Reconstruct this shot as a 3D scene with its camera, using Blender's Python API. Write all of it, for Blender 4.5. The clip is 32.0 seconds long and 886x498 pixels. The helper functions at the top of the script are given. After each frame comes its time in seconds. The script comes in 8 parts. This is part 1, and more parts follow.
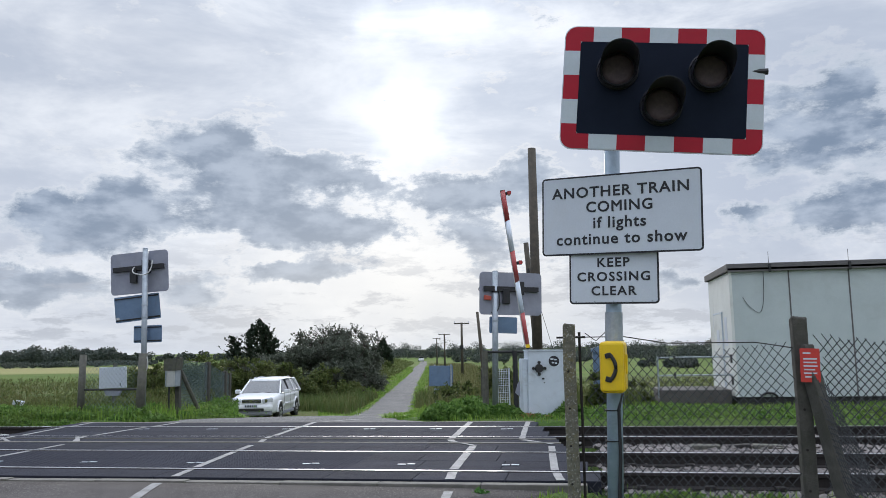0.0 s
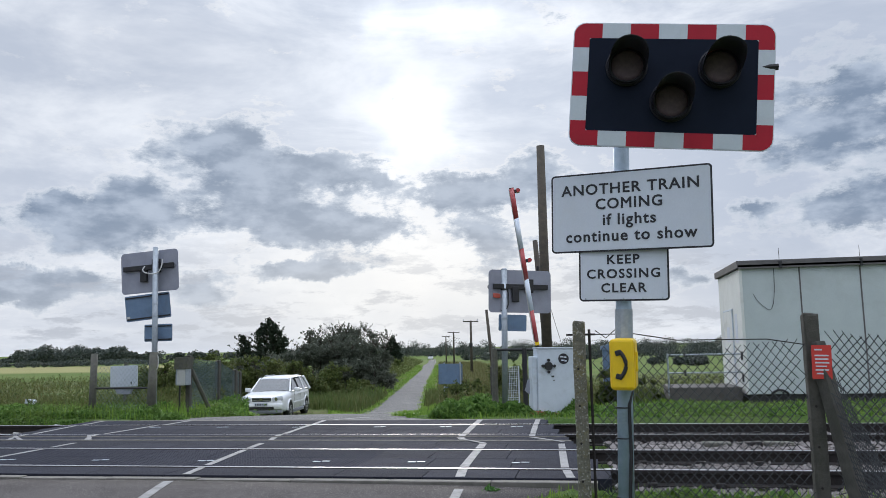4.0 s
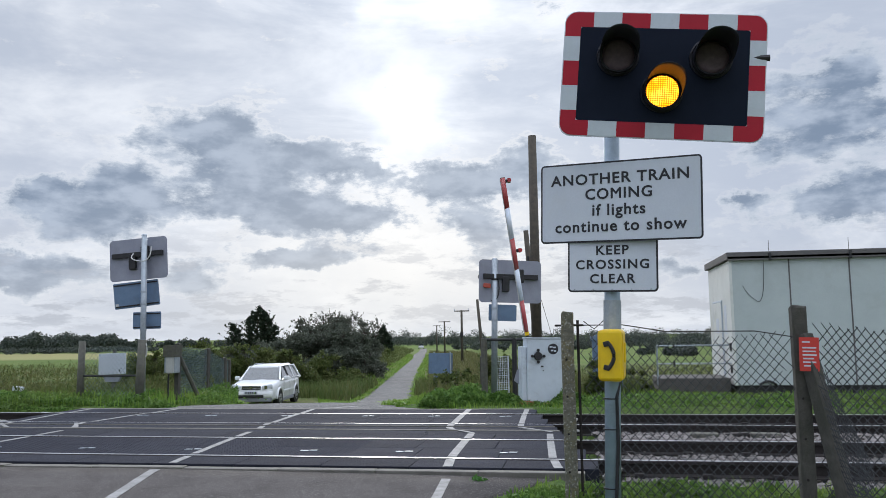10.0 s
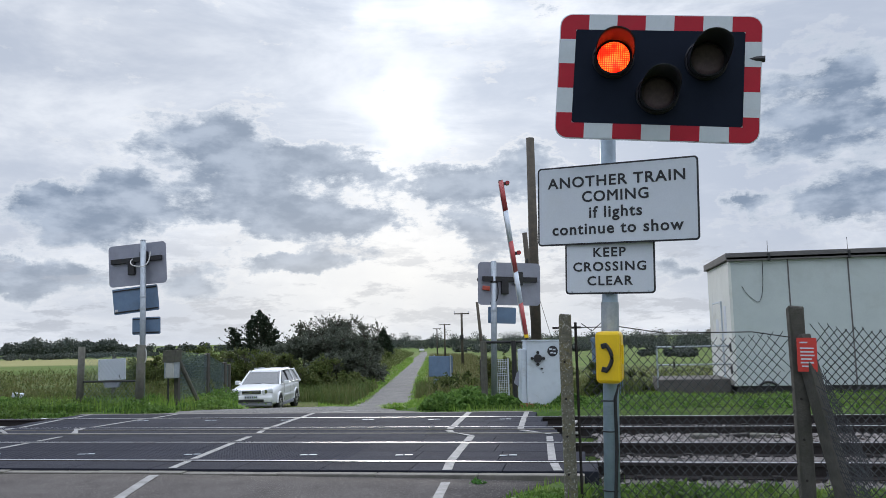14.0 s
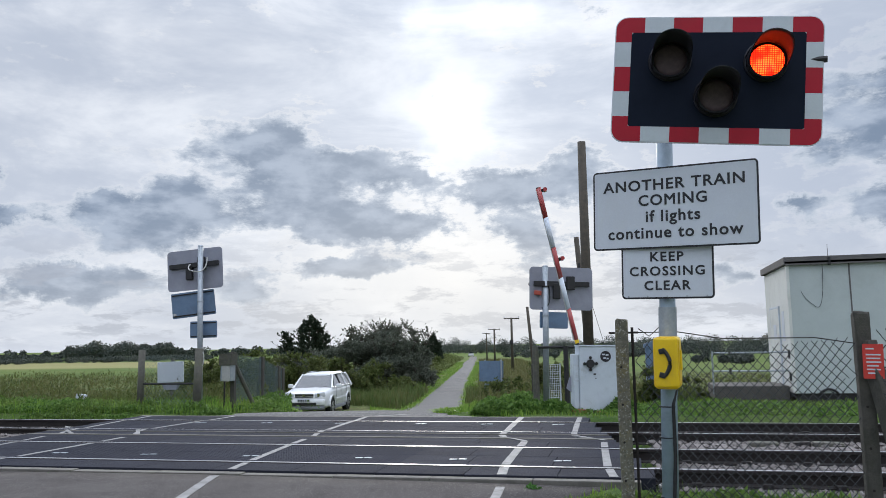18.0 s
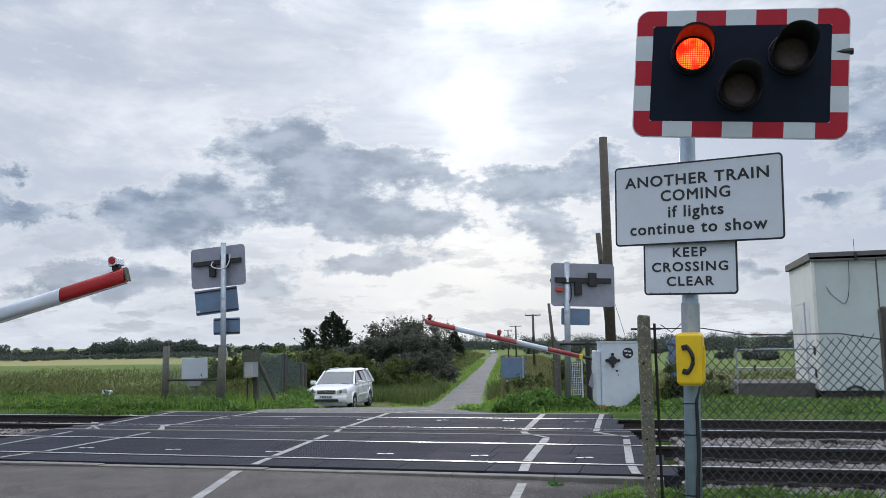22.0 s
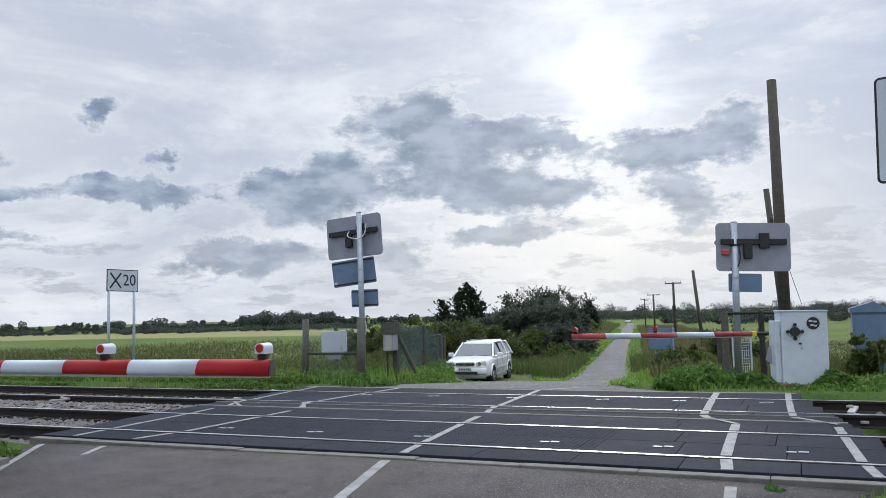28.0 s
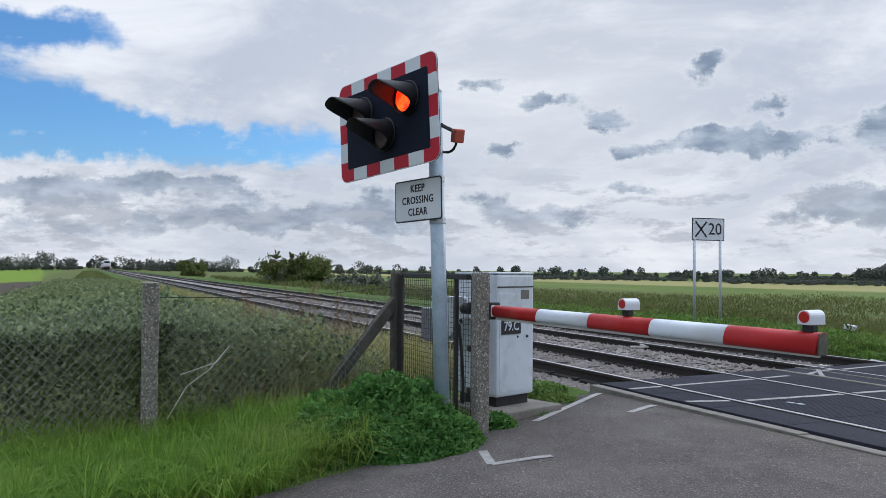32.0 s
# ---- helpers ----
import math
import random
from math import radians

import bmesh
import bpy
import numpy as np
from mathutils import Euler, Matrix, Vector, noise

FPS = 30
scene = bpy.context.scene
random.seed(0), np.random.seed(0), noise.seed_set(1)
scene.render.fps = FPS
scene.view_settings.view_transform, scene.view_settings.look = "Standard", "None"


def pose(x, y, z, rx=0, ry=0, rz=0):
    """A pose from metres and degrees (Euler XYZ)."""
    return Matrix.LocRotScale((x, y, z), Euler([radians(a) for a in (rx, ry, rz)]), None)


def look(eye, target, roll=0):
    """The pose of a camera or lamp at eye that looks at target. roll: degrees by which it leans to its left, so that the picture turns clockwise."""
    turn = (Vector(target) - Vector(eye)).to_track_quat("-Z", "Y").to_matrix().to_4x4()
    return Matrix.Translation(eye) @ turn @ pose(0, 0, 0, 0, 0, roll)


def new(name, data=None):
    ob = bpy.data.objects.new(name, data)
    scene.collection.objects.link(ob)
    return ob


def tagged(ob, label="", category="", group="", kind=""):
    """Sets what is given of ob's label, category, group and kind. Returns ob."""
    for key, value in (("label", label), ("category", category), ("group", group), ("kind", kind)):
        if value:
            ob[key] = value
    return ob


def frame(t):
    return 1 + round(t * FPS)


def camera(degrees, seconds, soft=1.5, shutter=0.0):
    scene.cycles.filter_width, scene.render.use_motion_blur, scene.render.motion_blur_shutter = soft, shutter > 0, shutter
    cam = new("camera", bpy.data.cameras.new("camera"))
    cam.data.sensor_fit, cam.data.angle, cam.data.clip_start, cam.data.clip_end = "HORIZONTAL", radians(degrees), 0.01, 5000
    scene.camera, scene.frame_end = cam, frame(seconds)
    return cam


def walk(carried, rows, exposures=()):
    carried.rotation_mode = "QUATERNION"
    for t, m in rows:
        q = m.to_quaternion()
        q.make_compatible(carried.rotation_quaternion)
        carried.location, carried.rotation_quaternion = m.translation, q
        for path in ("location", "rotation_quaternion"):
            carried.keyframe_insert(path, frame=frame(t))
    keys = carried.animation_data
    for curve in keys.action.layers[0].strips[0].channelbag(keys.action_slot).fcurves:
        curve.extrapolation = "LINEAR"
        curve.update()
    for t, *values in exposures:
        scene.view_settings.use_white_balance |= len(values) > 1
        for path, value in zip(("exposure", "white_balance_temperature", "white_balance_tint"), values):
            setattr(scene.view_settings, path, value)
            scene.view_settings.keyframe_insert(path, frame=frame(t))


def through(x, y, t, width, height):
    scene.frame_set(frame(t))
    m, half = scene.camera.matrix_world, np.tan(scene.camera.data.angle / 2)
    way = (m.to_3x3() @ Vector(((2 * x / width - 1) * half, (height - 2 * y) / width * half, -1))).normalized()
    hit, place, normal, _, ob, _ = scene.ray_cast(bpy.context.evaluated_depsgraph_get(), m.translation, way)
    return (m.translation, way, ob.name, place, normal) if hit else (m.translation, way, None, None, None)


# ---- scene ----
cam = camera(58.2, 32.0, 0.85)
PATH = [
    (0, (0.401, -8.398, 1.262), (0.07, -6.441, 1.51), -1.0),
    (1, (0.4, -8.397, 1.262), (0.065, -6.441, 1.508), -1.0),
    (2, (0.402, -8.394, 1.263), (0.056, -6.44, 1.507), -1.0),
    (3, (0.397, -8.405, 1.261), (0.046, -6.451, 1.506), -1.1),
    (5.5, (0.397, -8.379, 1.257), (0.043, -6.424, 1.488), -1.2),
    (6, (0.393, -8.376, 1.261), (0.041, -6.42, 1.484), -1.1),
    (7, (0.406, -8.373, 1.26), (0.057, -6.415, 1.478), -1.0),
    (8, (0.414, -8.382, 1.262), (0.075, -6.423, 1.478), -0.8),
    (9, (0.413, -8.368, 1.265), (0.084, -6.408, 1.48), -0.7),
    (10, (0.413, -8.358, 1.263), (0.08, -6.398, 1.48), -0.8),
    (11, (0.419, -8.351, 1.268), (0.083, -6.392, 1.486), -1.0),
    (12, (0.417, -8.343, 1.263), (0.079, -6.384, 1.48), -1.1),
    (13, (0.425, -8.362, 1.265), (0.088, -6.403, 1.487), -1.1),
    (13.5, (0.432, -8.357, 1.267), (0.097, -6.398, 1.49), -1.2),
    (15.5, (0.428, -8.369, 1.262), (0.101, -6.409, 1.489), -1.2),
    (16, (0.415, -8.374, 1.263), (0.074, -6.417, 1.49), -1.3),
    (16.5, (0.399, -8.379, 1.27), (0.019, -6.429, 1.5), -1.3),
    (17, (0.401, -8.384, 1.265), (-0.017, -6.442, 1.501), -1.2),
    (17.5, (0.395, -8.391, 1.267), (-0.049, -6.456, 1.504), -1.1),
    (18, (0.392, -8.4, 1.265), (-0.06, -6.467, 1.503), -1.0),
    (19, (0.388, -8.396, 1.267), (-0.097, -6.47, 1.504), -1.0),
    (20, (0.391, -8.396, 1.27), (-0.111, -6.474, 1.504), -0.9),
    (21, (0.387, -8.392, 1.261), (-0.117, -6.471, 1.494), -0.9),
    (22, (0.394, -8.397, 1.261), (-0.11, -6.476, 1.492), -1.0),
    (23, (0.395, -8.399, 1.261), (-0.109, -6.478, 1.493), -1.0),
    (24, (0.391, -8.374, 1.262), (-0.116, -6.453, 1.493), -1.1),
    (24.5, (0.399, -8.366, 1.261), (-0.108, -6.445, 1.492), -1.1),
    (26.5, (0.18, -8.147, 1.245), (-0.316, -6.222, 1.468), -0.9),
    (27, (0.125, -7.887, 1.255), (-0.399, -5.967, 1.45), -0.7),
    (27.5, (-0.104, -7.592, 1.249), (-0.788, -5.72, 1.42), -1.1),
    (28, (-0.288, -7.322, 1.281), (-1.101, -5.502, 1.446), -1.5),
    (28.5, (-0.403, -6.988, 1.293), (-1.5, -5.324, 1.456), -0.9),
    (29, (-0.541, -6.723, 1.289), (-1.862, -5.23, 1.441), -0.3),
    (29.5, (-0.668, -6.491, 1.32), (-2.06, -5.063, 1.473), -0.0),
    (30, (-0.682, -6.265, 1.322), (-2.258, -5.042, 1.473), 0.4),
    (30.5, (-0.688, -6.183, 1.316), (-2.446, -5.241, 1.456), 0.7),
    (31, (-0.7, -6.162, 1.328), (-2.503, -5.308, 1.454), 0.4),
    (31.5, (-0.723, -6.127, 1.311), (-2.545, -5.303, 1.376), 0.4),
    (32, (-0.745, -6.1, 1.313), (-2.571, -5.287, 1.365), 0.5),
]

walk(cam, [(t, look(eye, target, roll)) for t, eye, target, roll in PATH])

# ---- world and sun ----
SUN_AZ, SUN_EL = -12.4, 16.7          # degrees from +y towards +x, and above the horizon


def math_node(tree, op, a, b=None, c=None, clamp=False):
    n = tree.nodes.new("ShaderNodeMath")
    n.operation, n.use_clamp = op, clamp
    for i, v in enumerate((a, b, c)):
        if v is None:
            continue
        if isinstance(v, (int, float)):
            n.inputs[i].default_value = v
        else:
            tree.links.new(v, n.inputs[i])
    return n.outputs[0]


def smooth(tree, v, lo, hi):
    n = tree.nodes.new("ShaderNodeMapRange")
    n.interpolation_type = "SMOOTHSTEP"
    n.inputs[1].default_value, n.inputs[2].default_value = lo, hi
    tree.links.new(v, n.inputs[0])
    return n.outputs[0]


def mix_colour(tree, fac, a, b, kind="MIX"):
    n = tree.nodes.new("ShaderNodeMix")
    n.data_type, n.blend_type = "RGBA", kind
    for sock, v in ((n.inputs[0], fac), (n.inputs[6], a), (n.inputs[7], b)):
        if isinstance(v, (int, float)):
            sock.default_value = v
        elif isinstance(v, tuple):
            sock.default_value = (*v, 1)
        else:
            tree.links.new(v, sock)
    return n.outputs[2]


def noise_node(tree, vec, scale, detail=4.0, rough=0.55, distort=0.0):
    n = tree.nodes.new("ShaderNodeTexNoise")
    n.inputs["Scale"].default_value, n.inputs["Detail"].default_value = scale, detail
    n.inputs["Roughness"].default_value, n.inputs["Distortion"].default_value = rough, distort
    if vec is not None:
        tree.links.new(vec, n.inputs["Vector"])
    return n


def combine(tree, x, y, z):
    n = tree.nodes.new("ShaderNodeCombineXYZ")
    for i, v in enumerate((x, y, z)):
        if isinstance(v, (int, float)):
            n.inputs[i].default_value = v
        else:
            tree.links.new(v, n.inputs[i])
    return n.outputs[0]


def make_world():
    world = bpy.data.worlds.new("overcast_sky")
    world.use_nodes = True
    scene.world = world
    t = world.node_tree
    t.nodes.clear()
    out, bg = t.nodes.new("ShaderNodeOutputWorld"), t.nodes.new("ShaderNodeBackground")
    t.links.new(bg.outputs[0], out.inputs[0])
    co = t.nodes.new("ShaderNodeTexCoord")
    sep = t.nodes.new("ShaderNodeSeparateXYZ")
    t.links.new(co.outputs["Generated"], sep.inputs[0])
    x, y, z = sep.outputs
    M = lambda op, a, b=None, c=None: math_node(t, op, a, b, c)
    az0 = M("MULTIPLY", M("ARCTAN2", x, y), 57.2958)
    el0 = M("MULTIPLY", M("ARCSINE", z), 57.2958)
    # ragged edges: the angles are bent by noise at two sizes
    def bent(angle, reach, fine, channel):
        v = M("ADD", angle, M("MULTIPLY", M("SUBTRACT", coarse[channel], 0.5), reach))
        return M("ADD", v, M("MULTIPLY", M("SUBTRACT", crisp[channel], 0.5), fine))

    def channels(scale, detail):
        n = noise_node(t, co.outputs["Generated"], scale, detail, 0.62)
        split = t.nodes.new("ShaderNodeSeparateColor")
        t.links.new(n.outputs["Color"], split.inputs[0])
        return split.outputs

    coarse, crisp = channels(8.0, 3.0), channels(34.0, 5.0)
    az, el = bent(az0, 7.0, 3.2, 0), bent(el0, 4.0, 2.2, 1)

    def bell(a, e, wa, we):
        u, v = M("DIVIDE", M("SUBTRACT", az, a), wa), M("DIVIDE", M("SUBTRACT", el, e), we)
        return M("EXPONENT", M("MULTIPLY", M("ADD", M("MULTIPLY", u, u), M("MULTIPLY", v, v)), -1.0))

    # low dark cumulus, each a soft heap: azimuth, elevation, half width, half height, weight
    heaps = [(-33.5, 8.8, 3.8, 2.3, 1.6), (-36.6, 10.3, 1.6, 0.8, 0.7), (-26.4, 13.6, 4.0, 2.0, 1.1), (-22.6, 11.8, 2.8, 1.5, 0.8), (-18.2, 13.0, 3.5, 1.3, 1.25),
             (-22.8, 9.9, 6.8, 1.6, 0.85), (-17.0, 8.6, 5.0, 1.1, 0.85), (-19.8, 5.8, 3.6, 0.8, 1.25), (-37.6, 4.6, 4.2, 1.2, 1.05), (-28.0, 4.0, 3.4, 1.4, 0.95),
             (-42.9, 8.9, 1.6, 0.5, 0.8), (-7.9, 11.2, 4.4, 1.5, 1.0), (-3.0, 12.4, 3.0, 1.3, 0.8), (-6.4, 7.2, 3.4, 2.2, 0.85), (-14.0, 12.2, 1.0, 0.4, 0.7),
             (17.2, 14.2, 6.4, 4.0, 0.85), (17.6, 8.0, 3.6, 1.3, 1.15), (6.7, 4.4, 2.2, 0.8, 0.85), (12.4, 8.6, 1.4, 0.5, 0.6), (-39.4, 3.9, 3.4, 1.3, 0.9),
             (-47.0, 13.9, 1.7, 1.0, 1.15), (-45.9, 9.2, 4.6, 0.8, 1.3), (-43.4, 10.9, 1.5, 0.5, 0.95), (-54.3, 10.6, 2.2, 0.8, 1.0), (-58.4, 12.2, 1.9, 0.6, 0.85), (-61.0, 8.6, 1.3, 0.5, 0.7),
             (-63.4, 13.2, 2.4, 0.7, 0.7), (-51.9, 8.4, 1.4, 0.4, 0.8), (-52.0, 5.4, 3.0, 0.6, 0.6), (-62.0, 4.5, 3.0, 1.0, 0.9), (-58.0, 3.6, 3.0, 0.7, 0.7), (-70.2, 4.0, 4.2, 1.6, 1.0),
             (-84.0, 5.7, 8.0, 0.7, 0.75), (-92.0, 5.2, 7.0, 0.8, 0.8), (-78.0, 3.4, 6.0, 0.9, 0.8), (-88.0, 2.8, 12.0, 0.8, 0.75), (-86.0, 4.6, 15.0, 2.0, 0.22), (30.0, 9.0, 9.0, 2.5, 0.8), (45.0, 15.0, 12.0, 4.0, 0.7)]
    total = None
    for a, e, wa, we, w in heaps:
        g = M("MULTIPLY", bell(a, e, wa, we), w)
        total = g if total is None else M("ADD", total, g)
    puff = noise_node(t, combine(t, M("MULTIPLY", az0, 0.14), M("MULTIPLY", el0, 0.30), 3.0), 1.9, 10.0, 0.66)
    body = M("ADD", total, M("MULTIPLY", M("SUBTRACT", puff.outputs[0], 0.51), 2.2))
    low = smooth(t, body, 0.26, 0.56)
    # billows inside each cloud: the side towards the sun is paler
    shade0 = noise_node(t, combine(t, M("MULTIPLY", az0, 0.20), M("MULTIPLY", el0, 0.42), 5.0), 1.6, 7.0, 0.55)
    # small broken cloud near the horizon
    crumbs = noise_node(t, combine(t, M("MULTIPLY", az0, 0.16), M("MULTIPLY", el0, 0.55), 11.0), 1.3, 8.0, 0.66)
    band = M("MULTIPLY", smooth(t, el0, 0.0, 1.5), smooth(t, el0, 9.0, 3.5))
    small = M("MULTIPLY", smooth(t, crumbs.outputs[0], 0.49, 0.60), M("MULTIPLY", band, 0.75))
    # high veil, streaked along the horizon
    veil = noise_node(t, combine(t, M("MULTIPLY", az0, 0.035), M("MULTIPLY", el0, 0.10), 7.0), 1.5, 6.0, 0.6, 0.4)
    high = smooth(t, veil.outputs[0], 0.40, 0.72)
    # light round the hidden sun
    sa, se = radians(SUN_AZ), radians(SUN_EL)
    sx, sy, sz = math.sin(sa) * math.cos(se), math.cos(sa) * math.cos(se), math.sin(se)
    dot = M("ADD", M("ADD", M("MULTIPLY", x, sx), M("MULTIPLY", y, sy)), M("MULTIPLY", z, sz))
    ang = M("MULTIPLY", M("ARCCOSINE", M("MINIMUM", dot, 0.999999)), 57.2958)
    near = M("EXPONENT", M("MULTIPLY", M("POWER", M("DIVIDE", ang, 2.1), 2.0), -1.0))
    wide = M("EXPONENT", M("MULTIPLY", M("POWER", M("DIVIDE", ang, 17.0), 2.0), -1.0))
    skytex = t.nodes.new("ShaderNodeTexSky")
    skytex.sky_type, skytex.sun_disc = "NISHITA", False
    skytex.sun_elevation, skytex.sun_rotation = radians(SUN_EL + 12), radians(SUN_AZ)
    blue = mix_colour(t, 1.0, skytex.outputs[0], (0.062, 0.108, 0.160), "MULTIPLY")
    base = mix_colour(t, high, (0.49, 0.555, 0.68), (0.86, 0.905, 0.985))
    # gaps of clear sky, away from the sun
    gap = None
    for place in ((-85.0, 8.5, 15.0, 1.8), (-97.0, 10.0, 8.0, 2.4), (-93.5, 14.9, 9.0, 1.9), (-128.0, 22.0, 22.0, 10.0)):
        g = bell(*place)
        gap = g if gap is None else M("ADD", gap, g)
    open_sky = smooth(t, M("ADD", gap, M("MULTIPLY", M("SUBTRACT", veil.outputs[0], 0.5), -1.6)), 0.34, 0.74)
    base = mix_colour(t, M("MULTIPLY", bell(-27.0, 20.0, 14.0, 6.5), 0.30), base, (0.42, 0.47, 0.57))
    base = mix_colour(t, M("MULTIPLY", bell(-60.0, 12.0, 18.0, 9.0), 0.35), base, (0.92, 0.94, 0.97))
    base = mix_colour(t, open_sky, base, blue)
    # thin cloud under the sun lets most of its light through
    base = mix_colour(t, M("MULTIPLY", bell(-12.5, 6.5, 13.0, 6.0), 0.72), base, (1.05, 1.03, 0.99))
    lit = M("ADD", M("MULTIPLY", near, 0.36), M("MULTIPLY", wide, 0.15))
    for place in ((-13.8, 22.8, 2.2, 1.8), (-8.0, 23.2, 3.0, 1.5), (-11.5, 14.0, 2.2, 1.4)):
        lit = M("ADD", lit, M("MULTIPLY", bell(*place), 0.22))
    base = mix_colour(t, lit, base, (1.10, 1.11, 1.09), "ADD")
    inner = mix_colour(t, smooth(t, shade0.outputs[0], 0.36, 0.66), (0.185, 0.255, 0.37), (0.43, 0.51, 0.64))
    dark = mix_colour(t, M("MULTIPLY", wide, 0.40), inner, (0.54, 0.59, 0.66))
    rim = mix_colour(t, smooth(t, body, 0.36, 0.80), (0.60, 0.665, 0.76), dark)
    # a thin bright lining where a cloud's edge lets the light through
    lining = M("MULTIPLY", M("MULTIPLY", smooth(t, body, 0.16, 0.30), smooth(t, body, 0.44, 0.32)), M("MULTIPLY_ADD", wide, 0.75, 0.25))
    sky = mix_colour(t, M("MULTIPLY", low, 0.90), base, rim)
    sky = mix_colour(t, M("MULTIPLY", lining, 0.40), sky, (0.98, 0.98, 0.98))
    sky = mix_colour(t, small, sky, mix_colour(t, wide, (0.36, 0.41, 0.51), (0.58, 0.60, 0.65)))
    warm = M("EXPONENT", M("MULTIPLY", M("POWER", M("DIVIDE", M("SUBTRACT", el0, 2.0), 4.0), 2.0), -1.0))
    sky = mix_colour(t, M("MULTIPLY", warm, M("MULTIPLY_ADD", wide, 0.55, 0.14)), sky, (0.97, 0.95, 0.90))
    # an overcast vault is brighter towards the zenith
    lift = M("MULTIPLY_ADD", smooth(t, el0, 20.0, 75.0), 2.8, 1.0)
    vault = t.nodes.new("ShaderNodeVectorMath")
    vault.operation = "SCALE"
    t.links.new(sky, vault.inputs[0])
    t.links.new(lift, vault.inputs["Scale"])
    sky = vault.outputs[0]
    sky = mix_colour(t, smooth(t, el0, -0.6, 0.0), (0.10, 0.11, 0.09), sky)
    t.links.new(sky, bg.inputs[0])
    bg.inputs[1].default_value = 1.0


make_world()
sun = new("sun", bpy.data.lights.new("sun", "SUN"))
sun.data.energy, sun.data.angle, sun.data.color = 0.9, radians(12), (1.0, 0.95, 0.87)
sun.matrix_world = look((-60 * math.sin(radians(-SUN_AZ)), 60 * math.cos(radians(SUN_AZ)), 60 * math.tan(radians(SUN_EL))), (0, 0, 0))
scene.view_settings.exposure = 0.0

# ---- materials ----


def material(name, c1, c2=None, scale=6.0, rough=0.6, metal=0.0, bump=0.15, bscale=90.0, vary=0.0, coat=0.0, dirt=None, dscale=2.0, damount=0.5, spec=0.5, speck=None):
    """Two-colour grain at two sizes, relief, and stains of a third colour."""
    m = bpy.data.materials.new(name)
    m.use_nodes = True
    t = m.node_tree
    b = t.nodes["Principled BSDF"]
    co = t.nodes.new("ShaderNodeTexCoord").outputs["Object"]
    col = mix_colour(t, smooth(t, noise_node(t, co, scale, 6.0, 0.65).outputs[0], 0.3, 0.7), c1, c2 or tuple(v * 0.8 for v in c1))
    fine = noise_node(t, co, bscale, 3.0, 0.7)
    col = mix_colour(t, math_node(t, "MULTIPLY", fine.outputs[0], 0.35), col, tuple(v * 0.55 for v in c1))
    if dirt:
        stain = smooth(t, noise_node(t, co, dscale, 7.0, 0.7, 0.6).outputs[0], 0.47, 0.70)
        col = mix_colour(t, math_node(t, "MULTIPLY", stain, damount), col, dirt)
    if speck:
        chips = smooth(t, noise_node(t, co, speck[3], 2.0, 0.5).outputs[0], 0.56, 0.68)
        col = mix_colour(t, chips, col, speck[:3])
        holes = smooth(t, noise_node(t, co, speck[3] * 0.7, 2.0, 0.5).outputs[0], 0.42, 0.32)
        col = mix_colour(t, math_node(t, "MULTIPLY", holes, 0.7), col, tuple(v * 0.35 for v in c1))
    if vary:
        info = t.nodes.new("ShaderNodeObjectInfo")
        hsv = t.nodes.new("ShaderNodeHueSaturation")
        t.links.new(math_node(t, "MULTIPLY_ADD", info.outputs["Random"], 2 * vary, 1 - vary), hsv.inputs["Value"])
        t.links.new(col, hsv.inputs["Color"])
        col = hsv.outputs[0]
    t.links.new(col, b.inputs["Base Color"])
    b.inputs["Metallic"].default_value = metal
    b.inputs["Coat Weight"].default_value = coat
    b.inputs["Specular IOR Level"].default_value = spec
    t.links.new(math_node(t, "MULTIPLY_ADD", fine.outputs[0], 0.25, rough - 0.12, True), b.inputs["Roughness"])
    if bump:
        bn = t.nodes.new("ShaderNodeBump")
        bn.inputs["Strength"].default_value, bn.inputs["Distance"].default_value = bump, 0.01
        t.links.new(fine.outputs[0], bn.inputs["Height"])
        t.links.new(bn.outputs[0], b.inputs["Normal"])
    return m


def leaf_material(name, c1, c2, c3=None, rough=0.55, through=0.35):
    """Leaves and blades: each island its own tone, some light passing through."""
    m = bpy.data.materials.new(name)
    m.use_nodes = True
    t = m.node_tree
    b = t.nodes["Principled BSDF"]
    geo = t.nodes.new("ShaderNodeNewGeometry")
    co = t.nodes.new("ShaderNodeTexCoord").outputs["Object"]
    col = mix_colour(t, geo.outputs["Random Per Island"], c1, c2)
    patch = smooth(t, noise_node(t, co, 0.6, 4.0, 0.6).outputs[0], 0.42, 0.68)
    col = mix_colour(t, math_node(t, "MULTIPLY", patch, 0.7), col, c3 or c2)
    t.links.new(col, b.inputs["Base Color"])
    b.inputs["Roughness"].default_value = rough
    b.inputs["Specular IOR Level"].default_value = 0.14
    tr = t.nodes.new("ShaderNodeBsdfTranslucent")
    t.links.new(col, tr.inputs[0])
    mx = t.nodes.new("ShaderNodeMixShader")
    mx.inputs[0].default_value = through
    t.links.new(b.outputs[0], mx.inputs[1])
    t.links.new(tr.outputs[0], mx.inputs[2])
    t.links.new(mx.outputs[0], t.nodes["Material Output"].inputs[0])
    return m


